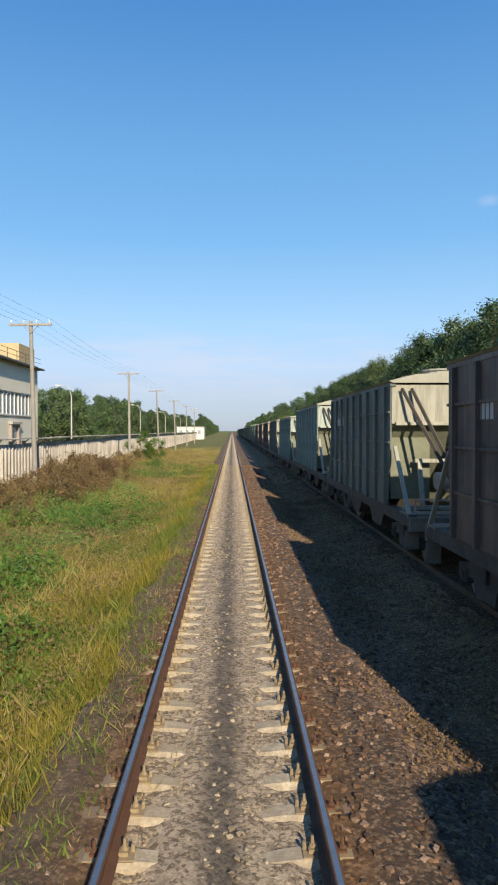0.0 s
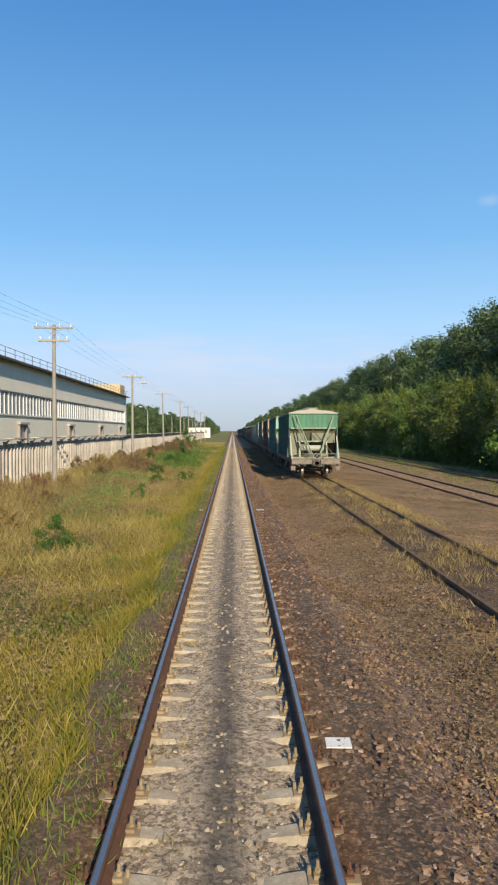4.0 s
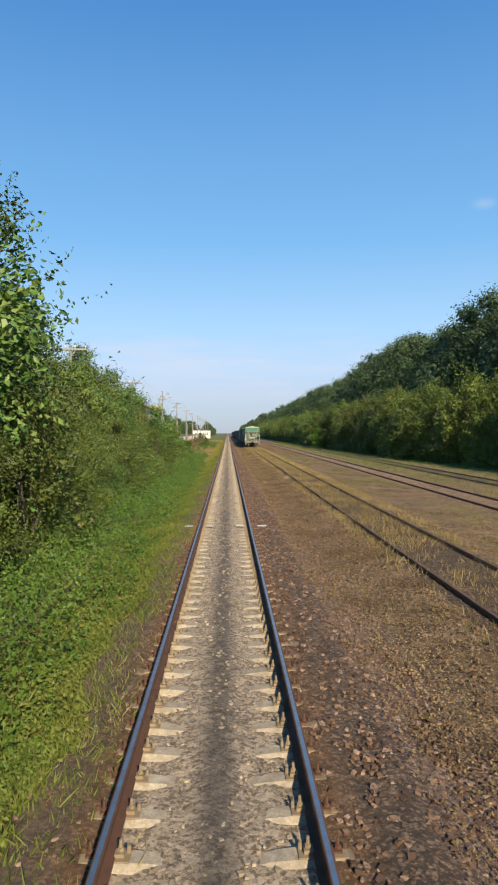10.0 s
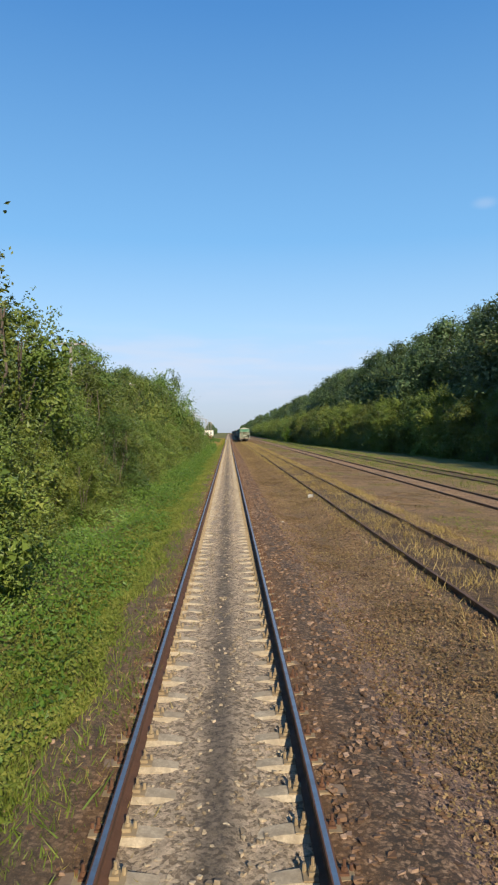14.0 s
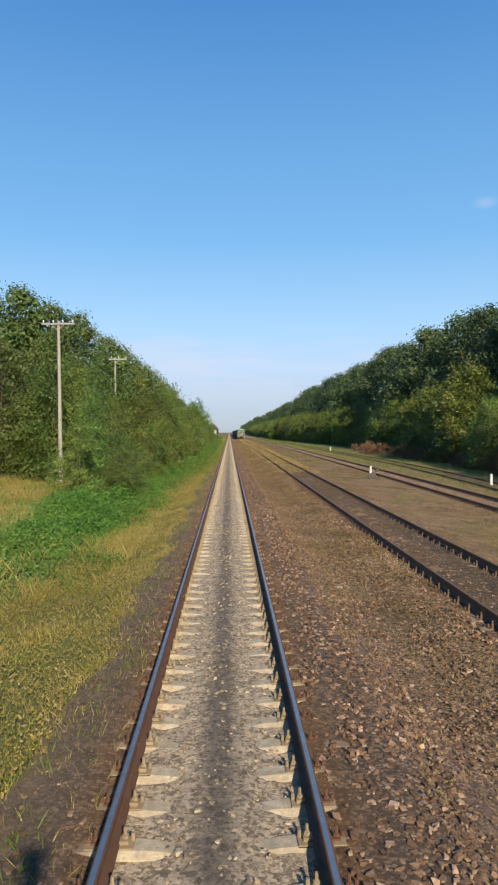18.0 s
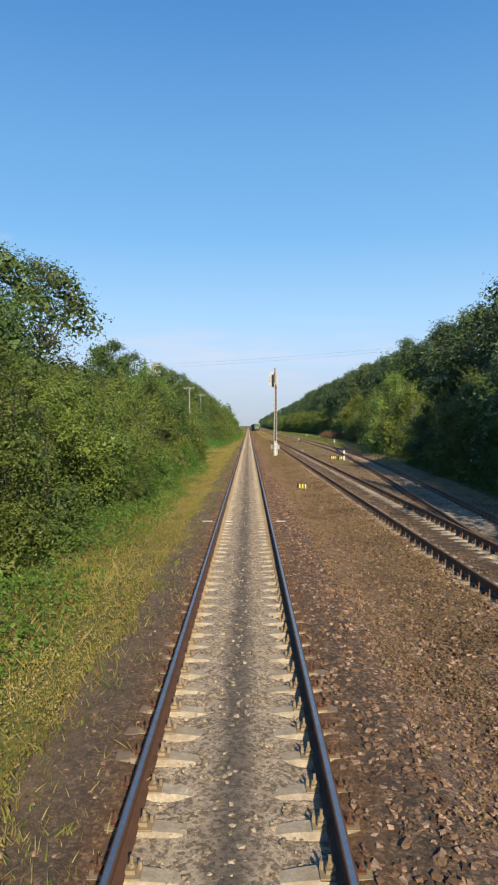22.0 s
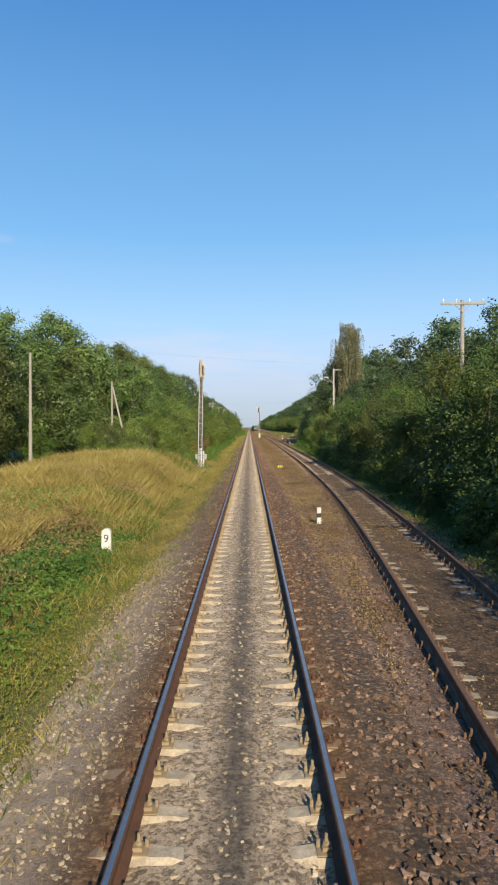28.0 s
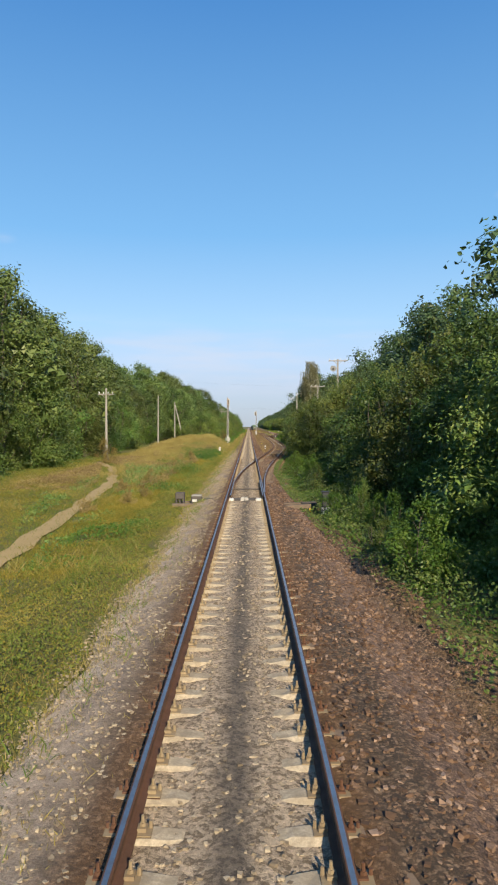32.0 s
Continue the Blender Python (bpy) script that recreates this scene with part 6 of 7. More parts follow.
def far_wagon(colour):
    """The same wagon for the far end of the train, in fewer parts."""
    outer, inner = PAINTS[colour]
    w = tagged(new("hopper_wagon"), f"distant {colour} covered hopper wagon of a long goods train", "freight wagon", "wagons of the goods train")
    bm = bmesh.new()
    prism(bm, [(-4.45, 4.25), (4.45, 4.25), (4.45, 3.3), (2.7, 1.3), (-2.7, 1.3), (-4.45, 3.3)], -1.5, 1.5, 'x')
    part("body", bm, inner, w)
    for s in (-1, 1):
        bm = bmesh.new()
        prism(bm, [(-4.45, 4.25), (4.45, 4.25), (4.45, 2.4), (4.15, 1.3), (-4.15, 1.3), (-4.45, 2.4)], s * 1.505, s * 1.54, 'x')
        for k in range(9):
            box(bm, s * 1.57 - .04, s * 1.57 + .04, -4.14 + k * 1.025, -4.06 + k * 1.025, 1.3, 4.2)
        part("side_wall", bm, outer, w)
    bm = bmesh.new()
    prism(bm, [(-1.58, 4.27), (0, 4.5), (1.58, 4.27)], -4.55, 4.55, 'y')
    part("roof", bm, M_DUST, w)
    part("underframe", boxes((-1.5, 1.5, -5.9, 5.9, .95, 1.28), (-.15, .15, -6.5, 6.5, .9, 1.15)), M_UNDER, w)
    for e in (-1, 1):
        part("brace", bars(.13, .1, ((-1.15, e * 4.52, 4.1), (-.3, e * 5.85, 1.3)), ((1.15, e * 4.52, 4.1), (.3, e * 5.85, 1.3))), inner, w)
        part("bogie", rods(*[((s * .7, e * 4.0 + a, .475), (s * .83, e * 4.0 + a, .475), .475) for s in (-1, 1) for a in (-.925, .925)], sides=12), M_UNDER, w)
    return w


WAGON_PITCH = 13.0
FIRST = -19.45
protos = {}
order = ["green", "teal", "brown", "olive", "pale", "pale", "olive", "brown", "brown", "brown", "teal", "brown"]
for k in range(36):
    c = order[k] if k < len(order) else ["brown", "olive", "teal", "brown", "green"][k % 5]
    m = pose(5.18, FIRST + WAGON_PITCH * k, LEVEL) @ Matrix.Diagonal((1, 1, .93, 1))
    if k >= 12:
        if c + "far" in protos:
            copy_thing(protos[c + "far"], m)
        else:
            protos[c + "far"] = far_wagon(c)
            protos[c + "far"].matrix_basis = m
    elif c in protos:
        copy_thing(protos[c], m)
    else:
        protos[c] = hopper_wagon(c)
        protos[c].matrix_basis = m


# ---- factory beyond the fence ----
def factory():
    f = thing("factory_hall", -23, 0, -0.7, "long cream-plastered factory hall with a band of tall windows", "building")
    y0, y1, d = -72.0, 81.0, 24.0
    part("wall", boxes((-d, 0, y0, y1, -.2, 5.2)), M_PLASTER, f, "cream plaster wall with grey stains")
    part("plinth", boxes((-d - .06, .06, y0 - .06, y1 + .06, -.25, .7)), M_CONCRETE, f)
    part("upper_wall", boxes((-d, 0, y0, y1, 7.7, 8.6)), M_PLASTER, f)
    part("eaves_band", boxes((-d, -.004, y0, y1, 8.6, 10.7)), M_PLASTER, f)
    part("cornice", boxes((-d - .3, .8, y0 - .3, y1 + .3, 10.7, 10.85)), M_UNDER, f)
    part("roof", boxes((-d, 0.1, y0, y1, 10.95, 11.15)), M_ROOF, f)
    part("stair_tower", boxes((-7, -.3, y1 - 6, y1 - .2, 11.15, 13.2)), M_BRICK_YELLOW, f, "yellow brick stair tower on the roof")
    part("end_block", boxes((-14, -2, y0 + 1, y0 + 13, 11.15, 14.2)), M_PLASTER, f)
    part("interior_floor", boxes((-d + .4, -.5, y0 + .4, y1 - .4, 5.0, 5.18)), M_CONCRETE, f)
    part("back_wall", boxes((-d, -d + .4, y0, y1, 5.2, 7.7)), M_PLASTER, f)
    end = boxes((-d + .4, 0, y1 - 1.8, y1, 5.2, 7.7), (-d + .4, 0, y0, y0 + 1.5, 5.2, 7.7))
    part("end_pier", end, M_PLASTER, f)
    bay = (y1 - 1.8 - (y0 + 1.5)) / 30
    win = None
    for k in range(30):
        a = y0 + 1.5 + bay * k
        if win is None:
            win = new("window")
            win.parent = f
            part("pane", boxes((-.25, -.22, .1, bay - .1, 5.25, 7.65)), M_GLASSY, win)
            part("frame", boxes((-.28, -.12, 0, .22, 5.2, 7.7), (-.28, -.12, .22, bay, 5.2, 5.34), (-.28, -.12, .22, bay, 7.56, 7.7), 
                                *[(-.27, -.13, bay * q / 4 - .06, bay * q / 4 + .06, 5.34, 7.56) for q in (1, 2, 3)]), M_FRAME, win)
            part("sill", boxes((-.2, .12, 0, bay - .02, 5.12, 5.2)), M_CONCRETE, win)
            win.location = (0, a, 0)
        else:
            copy_thing(win, Matrix.Translation((0, a, 0)))
    for yy in (72.0, 52.0, 30.0, 8.0, -16.0, -40.0):
        nd2 = new("door")
        nd2.parent = f
        nd2.location = (0, yy, 0)
        part("door_leaf", boxes((.02, .06, -1.0, 1.0, 0, 4.1)), M_GLASSY, nd2)
        part("canopy", boxes((.02, .45, -1.6, 1.6, 4.25, 4.5)), M_CONCRETE, nd2)
        part("door_frame", boxes((.02, .3, -1.45, -1.0, 0, 4.25), (.02, .3, 1.0, 1.45, 0, 4.25), (.02, .2, -1.0, 1.0, 4.1, 4.25)), M_BRICK, nd2)
    post = None
    for yy in np.arange(y0 + .4, y1, 3.06):
        if post is None:
            post = part("railing_post", rods(((0, 0, 10.95), (0, 0, 12.0), .035), sides=6), M_UNDER, f)
        else:
            o = new("railing_post", post.data)
            o.parent = f
        (o if yy > y0 + 1 else post).location = (.35, yy, 0)
    part("railing_bar", rods(((.35, y0, 12.0), (.35, y1, 12.0), .03), ((.35, y0, 11.5), (.35, y1, 11.5), .025), sides=6), M_UNDER, f)
    return f


factory()


def panel_fence():
    fe = thing("concrete_fence", -13.4, 0, 0, "weathered ribbed concrete panel fence with an overhanging top", "fence", kind="structure")
    bm = boxes((-.05, .05, 0, 2.46, -.9, 2.05))
    for k in range(4):
        y = .31 + k * .61
        v0 = [(.05, y - .26), (.27, y - .1), (.27, y + .06), (.05, y + .2)]
        a = [bm.verts.new((px, py, -.85)) for px, py in v0]
        b = [bm.verts.new((px, py, 1.8)) for px, py in v0]
        t = bm.verts.new((.05, y, 2.1))
        for i in range(3):
            bm.faces.new((a[i], a[i + 1], b[i + 1], b[i]))
            bm.faces.new((b[i], b[i + 1], t))
    me = None
    top = None
    for k, yy in enumerate(np.arange(-78, 330, 2.6)):
        if me is None:
            ob = part("panel", bm, M_FENCE, fe)
            po = part("post", boxes((-.1, .14, -.14, .0, -.9, 2.2), bevel=.02), M_FENCE, fe)
            br = part("bracket", bars(.07, .07, ((.05, -.07, 2.1), (.42, -.07, 2.42))), M_FENCE, fe)
            ca = part("coping", boxes((-.06, .5, 0, 2.6, 2.34, 2.42)), M_FENCE, fe)
            me = (ob.data, po.data, br.data, ca.data)
            obs = (ob, po, br, ca)
        else:
            obs = tuple(new(n, d) for n, d in zip(("panel", "post", "bracket", "coping"), me))
        x = -1.2 * np.clip((yy - 60) / 200, 0, 1)
        for o in obs:
            o.parent = fe
            o.location = (x + rng.normal(0, .02), yy, rng.normal(0, .02))
    return fe


panel_fence()

low = thing("low_building", -17, 277, -0.7, "low pale yellow building with a flat roof far along the fence", "building")
part("wall", boxes((-5.5, 5.5, 0, 14, 0, 5.0)), M_PLASTER, low)
part("roof", boxes((-5.8, 5.8, -.3, 14.3, 5.0, 5.3)), M_ROOF, low)
for k in range(4):
    part("window", boxes((-4.4 + 2.5 * k, -3.2 + 2.5 * k, -.03, .0, 2.2, 3.8)), M_GLASSY, low)


# ---- poles and lamps ----
def telegraph_pole(x, y, top, arms=1, lean=0.0, lamp=False, wide=2.2, raise_arm=0.0, dish=False):
    z0 = float(height(x, y)) - .3
    p = thing("telegraph_pole", x, y, z0, "weathered wooden telegraph pole with a crossarm and small white insulators", "utility pole", "poles along the line")
    p.rotation_euler = (0, radians(lean), radians(rng.uniform(-4, 4)))
    h = top - z0
    part("pole", rods(((0, 0, 0), (0, 0, h), .15, .09), sides=10), M_POLE, p)
    for a in range(arms):
        za = h - .2 - .75 * a - raise_arm
        ww = wide if a == 0 else wide * .8
        part("crossarm", boxes((-ww / 2, ww / 2, -.15, -.07, za - .06, za + .06), bevel=.01), M_POLE, p)
        part("brace", bars(.05, .03, ((-.45, -.1, za), (0, -.1, za - .45)), ((.45, -.1, za), (0, -.1, za - .45))), M_POLE, p)
        for q in np.linspace(-ww / 2 + .12, ww / 2 - .12, 4):
            part("insulator", rods(((q, -.11, za + .06), (q, -.11, za + .14), .02, .02), ((q, -.11, za + .14), (q, -.11, za + .25), .05, .03), sides=8), M_INSUL, p)
    if dish:
        part("lamp_bracket", rods(((0, -.1, h - 1.0), (-.45, -.15, h - .9), .03), sides=6), M_SILVER, p)
        part("lamp_reflector", rods(((-.45, -.1, h - .95), (-.5, -.32, h - 1.05), .12, .34), sides=16), M_SILVER, p, "round grey lamp reflector")
        part("lamp_bulb", rods(((-.5, -.3, h - 1.05), (-.52, -.4, h - 1.09), .1, .07), sides=10), M_UNDER, p)
    if lamp:
        part("lamp_arm", rods(((0, -.1, h - 1.2), (.5, -.1, h - .85), .03), ((.5, -.1, h - .85), (1.0, -.1, h - .8), .03), sides=6), M_SILVER, p)
        bm = bmesh.new()
        box(bm, .9, 1.5, -.22, .02, h - .88, h - .72, bevel=.05)
        part("lamp_head", bm, M_SILVER, p)
    return p


for y, top, arms, lean, lamp in ((187, 8.6, 2, 0, False), (156, 8.4, 1, -1, False), (125, 8.2, 1, -2, True), (97, 8.4, 1, -2.5, False), (69, 8.5, 1, -.6, False), (36, 8.3, 1, -1.2, False),
                                 (4, 8.3, 1, 0, True), (-26.8, 8.7, 2, 0, False), (-57, 9.0, 1, 0, True), (-91, 8.5, 1, 0, False), (-120, 8.6, 1, 0, False), (-158, 8.6, 1, 0, False),
                                 (-192, 8.9, 1, 0, False), (-217, 9.2, 1, 0, False), (-253, 9.7, 1, 0, False)):
    telegraph_pole(-10.3, y, top + (.35 if y > -60 else 0), arms, lean, lamp, wide=1.5 if y == -57 else 2.2, raise_arm=.9 if y == -57 else 0)
telegraph_pole(-11.2, -269.4, 10.3, 1, -.6, False)
telegraph_pole(-10.7, -323.4, 9.9, 2, 0, False)
telegraph_pole(-16.2, -472, 8.4, 0, .3, False)
telegraph_pole(-14.2, -525.7, 6.7, 1, 0, False, 1.6, .4)
telegraph_pole(10.9, -488, 9.3, 1, 0, False, 2.2)
telegraph_pole(9.8, -520, 10.2, 1, 0, False, 2.0, dish=True)
apole = thing("braced_pole", -16.8, -439, -.8, "grey concrete pole propped by a slanting strut", "utility pole")
part("pole", rods(((0, 0, 0), (0, 0, 9.3), .16, .1), sides=10), M_POLE, apole)
part("strut", rods(((2.1, -.4, 0), (.1, 0, 8.6), .14, .1), sides=10), M_POLE, apole)


def wire(name, a, b, sag, label, thick=0.0045):
    cu = bpy.data.curves.new(name, 'CURVE')
    cu.dimensions = '3D'
    cu.bevel_depth = thick
    cu.bevel_resolution = 1
    sp = cu.splines.new('POLY')
    n = 9
    sp.points.add(n - 1)
    for i in range(n):
        k = i / (n - 1)
        p = Vector(a).lerp(Vector(b), k)
        sp.points[i].co = (p.x, p.y, p.z - sag * 4 * k * (1 - k), 1)
    cu.materials.append(M_WIRE)
    return tagged(new(name, cu), label, "cable")


for q in (-.98, -.33, .33, .98):
    for a, b, za, zb in ((187, 156, 8.6, 8.4), (156, 125, 8.4, 8.2), (125, 97, 8.2, 8.4), (97, 69, 8.4, 8.5), (69, 36, 8.5, 8.3), (36, 4, 8.3, 8.3), (4, -26.8, 8.3, 8.7), (-26.8, -57, 8.7, 8.0), (-57, -91, 8.0, 8.5)):
        wire("telegraph_wire", (-10.3 + q, a, za + .38), (-10.3 + q, b, zb + .38), .35, "thin dark telegraph wire strung between the poles")
for y0, slope, z, x0 in ((-331.5, -.74, 9.4, -10.6), (-328.5, -.69, 10.0, -10.9), (-405, .655, 14.4, -34)):
    wire("overhead_cable", (x0, y0 + x0 * slope, z + (0 if x0 > -20 else 1.0)), (34, y0 + 34 * slope, z + 1.0), .5 if x0 > -20 else 1.0, "thin dark cable crossing high over the tracks", .005)


def street_lamp(x, y, h, reach, ground=-.75):
    s = thing("street_lamp", x, y, ground, "grey steel street lamp with a curved arm and pale head", "street lamp", "street lamps")
    part("post", rods(((0, 0, 0), (0, 0, h - 1.2), .09, .06), sides=8), M_SILVER, s)
    pts = [(0, 0, h - 1.2), (reach * .15, 0, h - .5), (reach * .5, 0, h - .1), (reach, 0, h)]
    part("arm", rods(*[(pts[i], pts[i + 1], .05, .04) for i in range(3)], sides=8), M_SILVER, s)
    bm = bmesh.new()
    box(bm, min(reach, reach * 1.5), max(reach, reach * 1.5), -.14, .14, h - .09, h + .07, bevel=.04)
    part("head", bm, M_WHITE, s)
    return s


for y in (75, 131, 180, 232):
    street_lamp(-17.6, y, 8.6, -1.2)
lamp_pole = thing("lamp_pole", 12.0, -427, -.7, "grey concrete pole with a short crossarm and two white lamp heads", "street lamp")
part("pole", rods(((0, 0, 0), (0, 0, 11.8), .17, .11), sides=10), M_CONCRETE, lamp_pole)
part("crossarm", boxes((-.15, 1.1, -.06, .06, 11.55, 11.67), bevel=.01), M_CONCRETE, lamp_pole)
part("lamp_arm", rods(((0, -.1, 9.7), (-1.0, -.2, 10.5), .03), ((0, .1, 9.7), (-1.5, .2, 10.3), .03), sides=6), M_SILVER, lamp_pole)
for lx, ly, lz in ((-1.1, -.2, 10.55), (-1.6, .2, 10.32)):
    part("lamp_head", boxes((lx - .35, lx + .35, ly - .14, ly + .14, lz - .09, lz + .08), bevel=.06), M_WHITE, lamp_pole)


# ---- signals, posts and boxes by the line ----
def signal_mast(x, y, top, head_w, head_z0, head_z1, head_dx, boxes_on):
    z0 = float(height(x, y)) - .1
    s = thing("signal_mast", x, y, z0, "tall concrete signal mast with ladder and whitewashed foot", "railway signal")
    h = top - z0
    neck = head_z0 - z0 + .42
    part("mast", rods(((0, 0, 1.6), (0, 0, neck), .125, .112), sides=16), M_MAST, s)
    part("upper_mast", rods(((0, 0, neck), (0, 0, h), .1, .1), sides=16), M_MAST_TOP, s, "paler tan upper tube")
    part("collar", rods(((0, 0, neck - .14), (0, 0, neck + .04), .135), sides=16), M_MAST_TOP, s)
    part("whitewashed_foot", rods(((0, 0, 0), (0, 0, 1.75), .14, .13), sides=16), M_LIME, s, "whitewashed lower mast")
    for z in np.concatenate([np.arange(.35, 2.2, .42), np.arange(2.9, neck - .5, 1.15)]):
        part("band", rods(((0, 0, z), (0, 0, z + .025), .142 if z < 1.7 else .128), sides=16), M_UNDER, s)
    part("cable_pipe", rods(((.21, .06, 0), (.2, .06, 1.5), .05, .05), sides=10), M_WHITE, s, "whitewashed cable pipe")
    part("hook", rods(((-.12, -.05, neck * .62), (-.2, -.05, neck * .62 - .1), .012), ((-.2, -.05, neck * .62 - .1), (-.13, -.05, neck * .62 - .22), .012), ((-.12, 0, neck * .7), (-.2, 0, neck * .7), .035), sides=6), M_BLACK, s)
    part("cap", rods(((0, 0, h), (0, 0, h + .05), .12, .1), sides=16), M_CONCRETE, s)
    a, b = (-.03, -.75, 0), (.05, -.28, head_z0 - z0 + .35)
    for d in (-.14, .14):
        part("ladder_rail", bars(.045, .045, ((a[0] + d, a[1], a[2]), (b[0] + d, b[1], b[2]))), M_SILVER, s)
    n = int((b[2] - .3) / .43)
    for k in range(n):
        q = (.3 + .43 * k) / b[2]
        yy = a[1] + (b[1] - a[1]) * q
        part("rung", rods(((a[0] + (b[0] - a[0]) * q - .14, yy, .3 + .43 * k), (a[0] + (b[0] - a[0]) * q + .14, yy, .3 + .43 * k), .012), sides=6), M_SILVER, s)
    for z in (1.6, h * .5, b[2] - .2):
        yy = a[1] + (b[1] - a[1]) * z / b[2]
        part("ladder_stay", bars(.03, .03, ((a[0], yy, z), (0, -.08, z))), M_UNDER, s)
    hz0, hz1 = head_z0 - z0, head_z1 - z0
    bm = bmesh.new()
    rr = head_w / 2
    out = []
    for cz, a0 in ((hz1 - rr * .9, 0), (hz0 + rr * .9, math.pi)):
        for q in range(13):
            t = a0 + math.pi * q / 12
            out.append((head_dx + rr * math.cos(t), cz + rr * .9 * math.sin(t)))
    prism(bm, out, .2, .23, 'y')
    plate = part("head_backplate", bm, M_PLATE, s, "pale grey rounded backplate")
    part("lamp_housing", rods(((head_dx, .12, hz0 + .04), (head_dx, .12, hz1 - .3), .15, .15), sides=14), M_BLACK, s)
    for z in (hz0 + (hz1 - hz0) * .38, hz0 + (hz1 - hz0) * .65):
        for d in (-1, 1):
            part("plate_strap", boxes((min(head_dx + d * .13, head_dx + d * rr * .88), max(head_dx + d * .13, head_dx + d * rr * .88), .17, .2, z - .017, z + .017)), M_SILVER, s)
            part("bolt", rods(((head_dx + d * rr * .9, .15, z), (head_dx + d * rr * .9, .2, z), .03), sides=8), M_UNDER, s)
    for z in np.linspace(hz0 + .3, hz1 - .35, 3):
        bm = rods(((head_dx, .23, z), (head_dx, .5, z - .03), .12, .13), sides=12)
        part("lens_hood", bm, M_BLACK, s)
    part("head_bracket", boxes((-.16, .16, -.16, .2, hz0 - .08, hz0 + .06)), M_UNDER, s)
    part("cable", rods(((.14, -.1, .6), (.12, -.09, hz0), .018), sides=6), M_BLACK, s)
    if boxes_on:
        for bx in (-.34, .36):
            part("junction_box", boxes((bx - .09, bx + .09, -.15, .1, .86, 1.28), bevel=.015), M_SILVER, s)
            part("box_bracket", bars(.05, .04, ((bx, 0, .98), (0, 0, .98)), ((bx, 0, 1.18), (0, 0, 1.18))), M_UNDER, s)
    return s


signal_mast(3.03, -327.1, 9.07, .93, 7.05, 8.7, -.21, True)
signal_mast(-3.75, -468.2, 8.2, .5, 6.6, 8.1, .06, True)
scrap = thing("yellow_plate", 4.2, -321.0, -.43, "small yellow metal plate lying on a stone in the gravel", "scrap")
part("plate", boxes((-.16, .16, -.1, .1, .07, .095), bevel=.006), M_YELLOW, scrap)
part("foot", boxes((-.12, .1, -.07, .07, -.06, .07), bevel=.01), M_BLACK, scrap)


def marker_post(x, y, top, black=True):
    z0 = float(height(x, y)) - .05
    p = thing("limit_post", x, y, z0, "short white trackside post with a black band", "marker post", "marker posts")
    h = top - z0
    part("lower_post", boxes((-.07, .07, -.07, .07, 0, h * .45), bevel=.01), M_WHITE, p)
    part("band", boxes((-.068, .068, -.068, .068, h * .45, h * .68)), M_BLACK if black else M_WHITE, p)
    part("upper_post", boxes((-.07, .07, -.07, .07, h * .68, h), bevel=.01), M_WHITE, p)


for x, y, top, b in ((2.4, -500.3, .25, True), (10.0, -268, .5, False), (16.2, -274, .3, False), (9.3, -335.6, .5, True), (17.4, -200, .4, False), (8.4, -384, .1, True)):
    marker_post(x, y, top, b)

picket = thing("picket_post", -3.72, -504.2, float(height(-3.72, -504.2)) + .02, "white concrete distance post on a small white plinth in the grass", "marker post")
bm = bmesh.new()
prism(bm, [(-.13, 0), (.13, 0), (.12, .6), (.05, .66), (-.05, .66), (-.12, .6)], -.07, .07, 'y')
part("post", bm, M_WHITE, picket)
part("plinth", boxes((-.28, .28, -.25, .25, -.02, .07), bevel=.02), M_WHITE, picket)
tc = bpy.data.curves.new("numeral", 'FONT')
tc.body, tc.size, tc.extrude, tc.align_x = "9", .3, .002, 'CENTER'
tc.materials.append(M_BLACK)
num = new("numeral", tc)
num.parent = picket
num.matrix_basis = pose(0, -.074, .3, 90, 0, 0)


def striped_box(x, y, turn, stripes=3, size=.78):
    """A low black trackside trough with slanted front and yellow stripes."""
    z0 = float(height(x, y)) - .02
    b = thing("striped_trackside_box", x, y, z0, "low black trackside box painted with yellow stripes", "trackside box", "striped boxes")
    b.rotation_euler = (0, 0, radians(turn))
    b.scale = (size, size, size)
    bm = bmesh.new()
    prism(bm, [(-.2, 0), (.12, 0), (.12, .36), (-.05, .38), (-.14, .34)], -.3, .3, 'x')
    part("body", bm, M_BLACK, b)
    for k in range(stripes):
        c = -.2 + .2 * k
        bm = bmesh.new()
        prism(bm, [(-.197, .03), (-.145, .33), (-.15, .335), (-.206, .03)], c - .045, c + .045, 'x')
        part("stripe", bm, M_YELLOW, b)
    part("lid", boxes((-.31, .31, -.07, .13, .375, .4)), M_UNDER, b)


striped_box(2.95, -364.8, 12)
striped_box(2.62, -467.9, -8)
striped_box(8.55, -333.0, 14, 3, .95)
striped_box(9.25, -334.1, 10, 3, .95)
striped_box(2.5, -566.9, 20, 2, 1.0)

dwarf = thing("dwarf_signal", 3.02, -568.2, -.58, "low black shunting signal seen from behind, with a white M3 plate", "railway signal")
part("foot", boxes((-.09, .09, -.09, .09, 0, .18)), M_UNDER, dwarf)
part("name_plate", boxes((-.17, .17, -.16, -.13, .16, .42), bevel=.006), M_WHITE, dwarf, "white name plate")
part("lamp_case", boxes((-.13, .13, -.12, .12, .42, .68), (-.14, .14, -.13, .13, .72, .98), bevel=.03), M_BLACK, dwarf)
part("top_cap", boxes((-.16, .16, -.15, .2, .98, 1.01)), M_BLACK, dwarf)
for z in (.55, .85):
    part("lens_hood", rods(((0, .12, z), (0, .32, z), .09), sides=10), M_BLACK, dwarf)
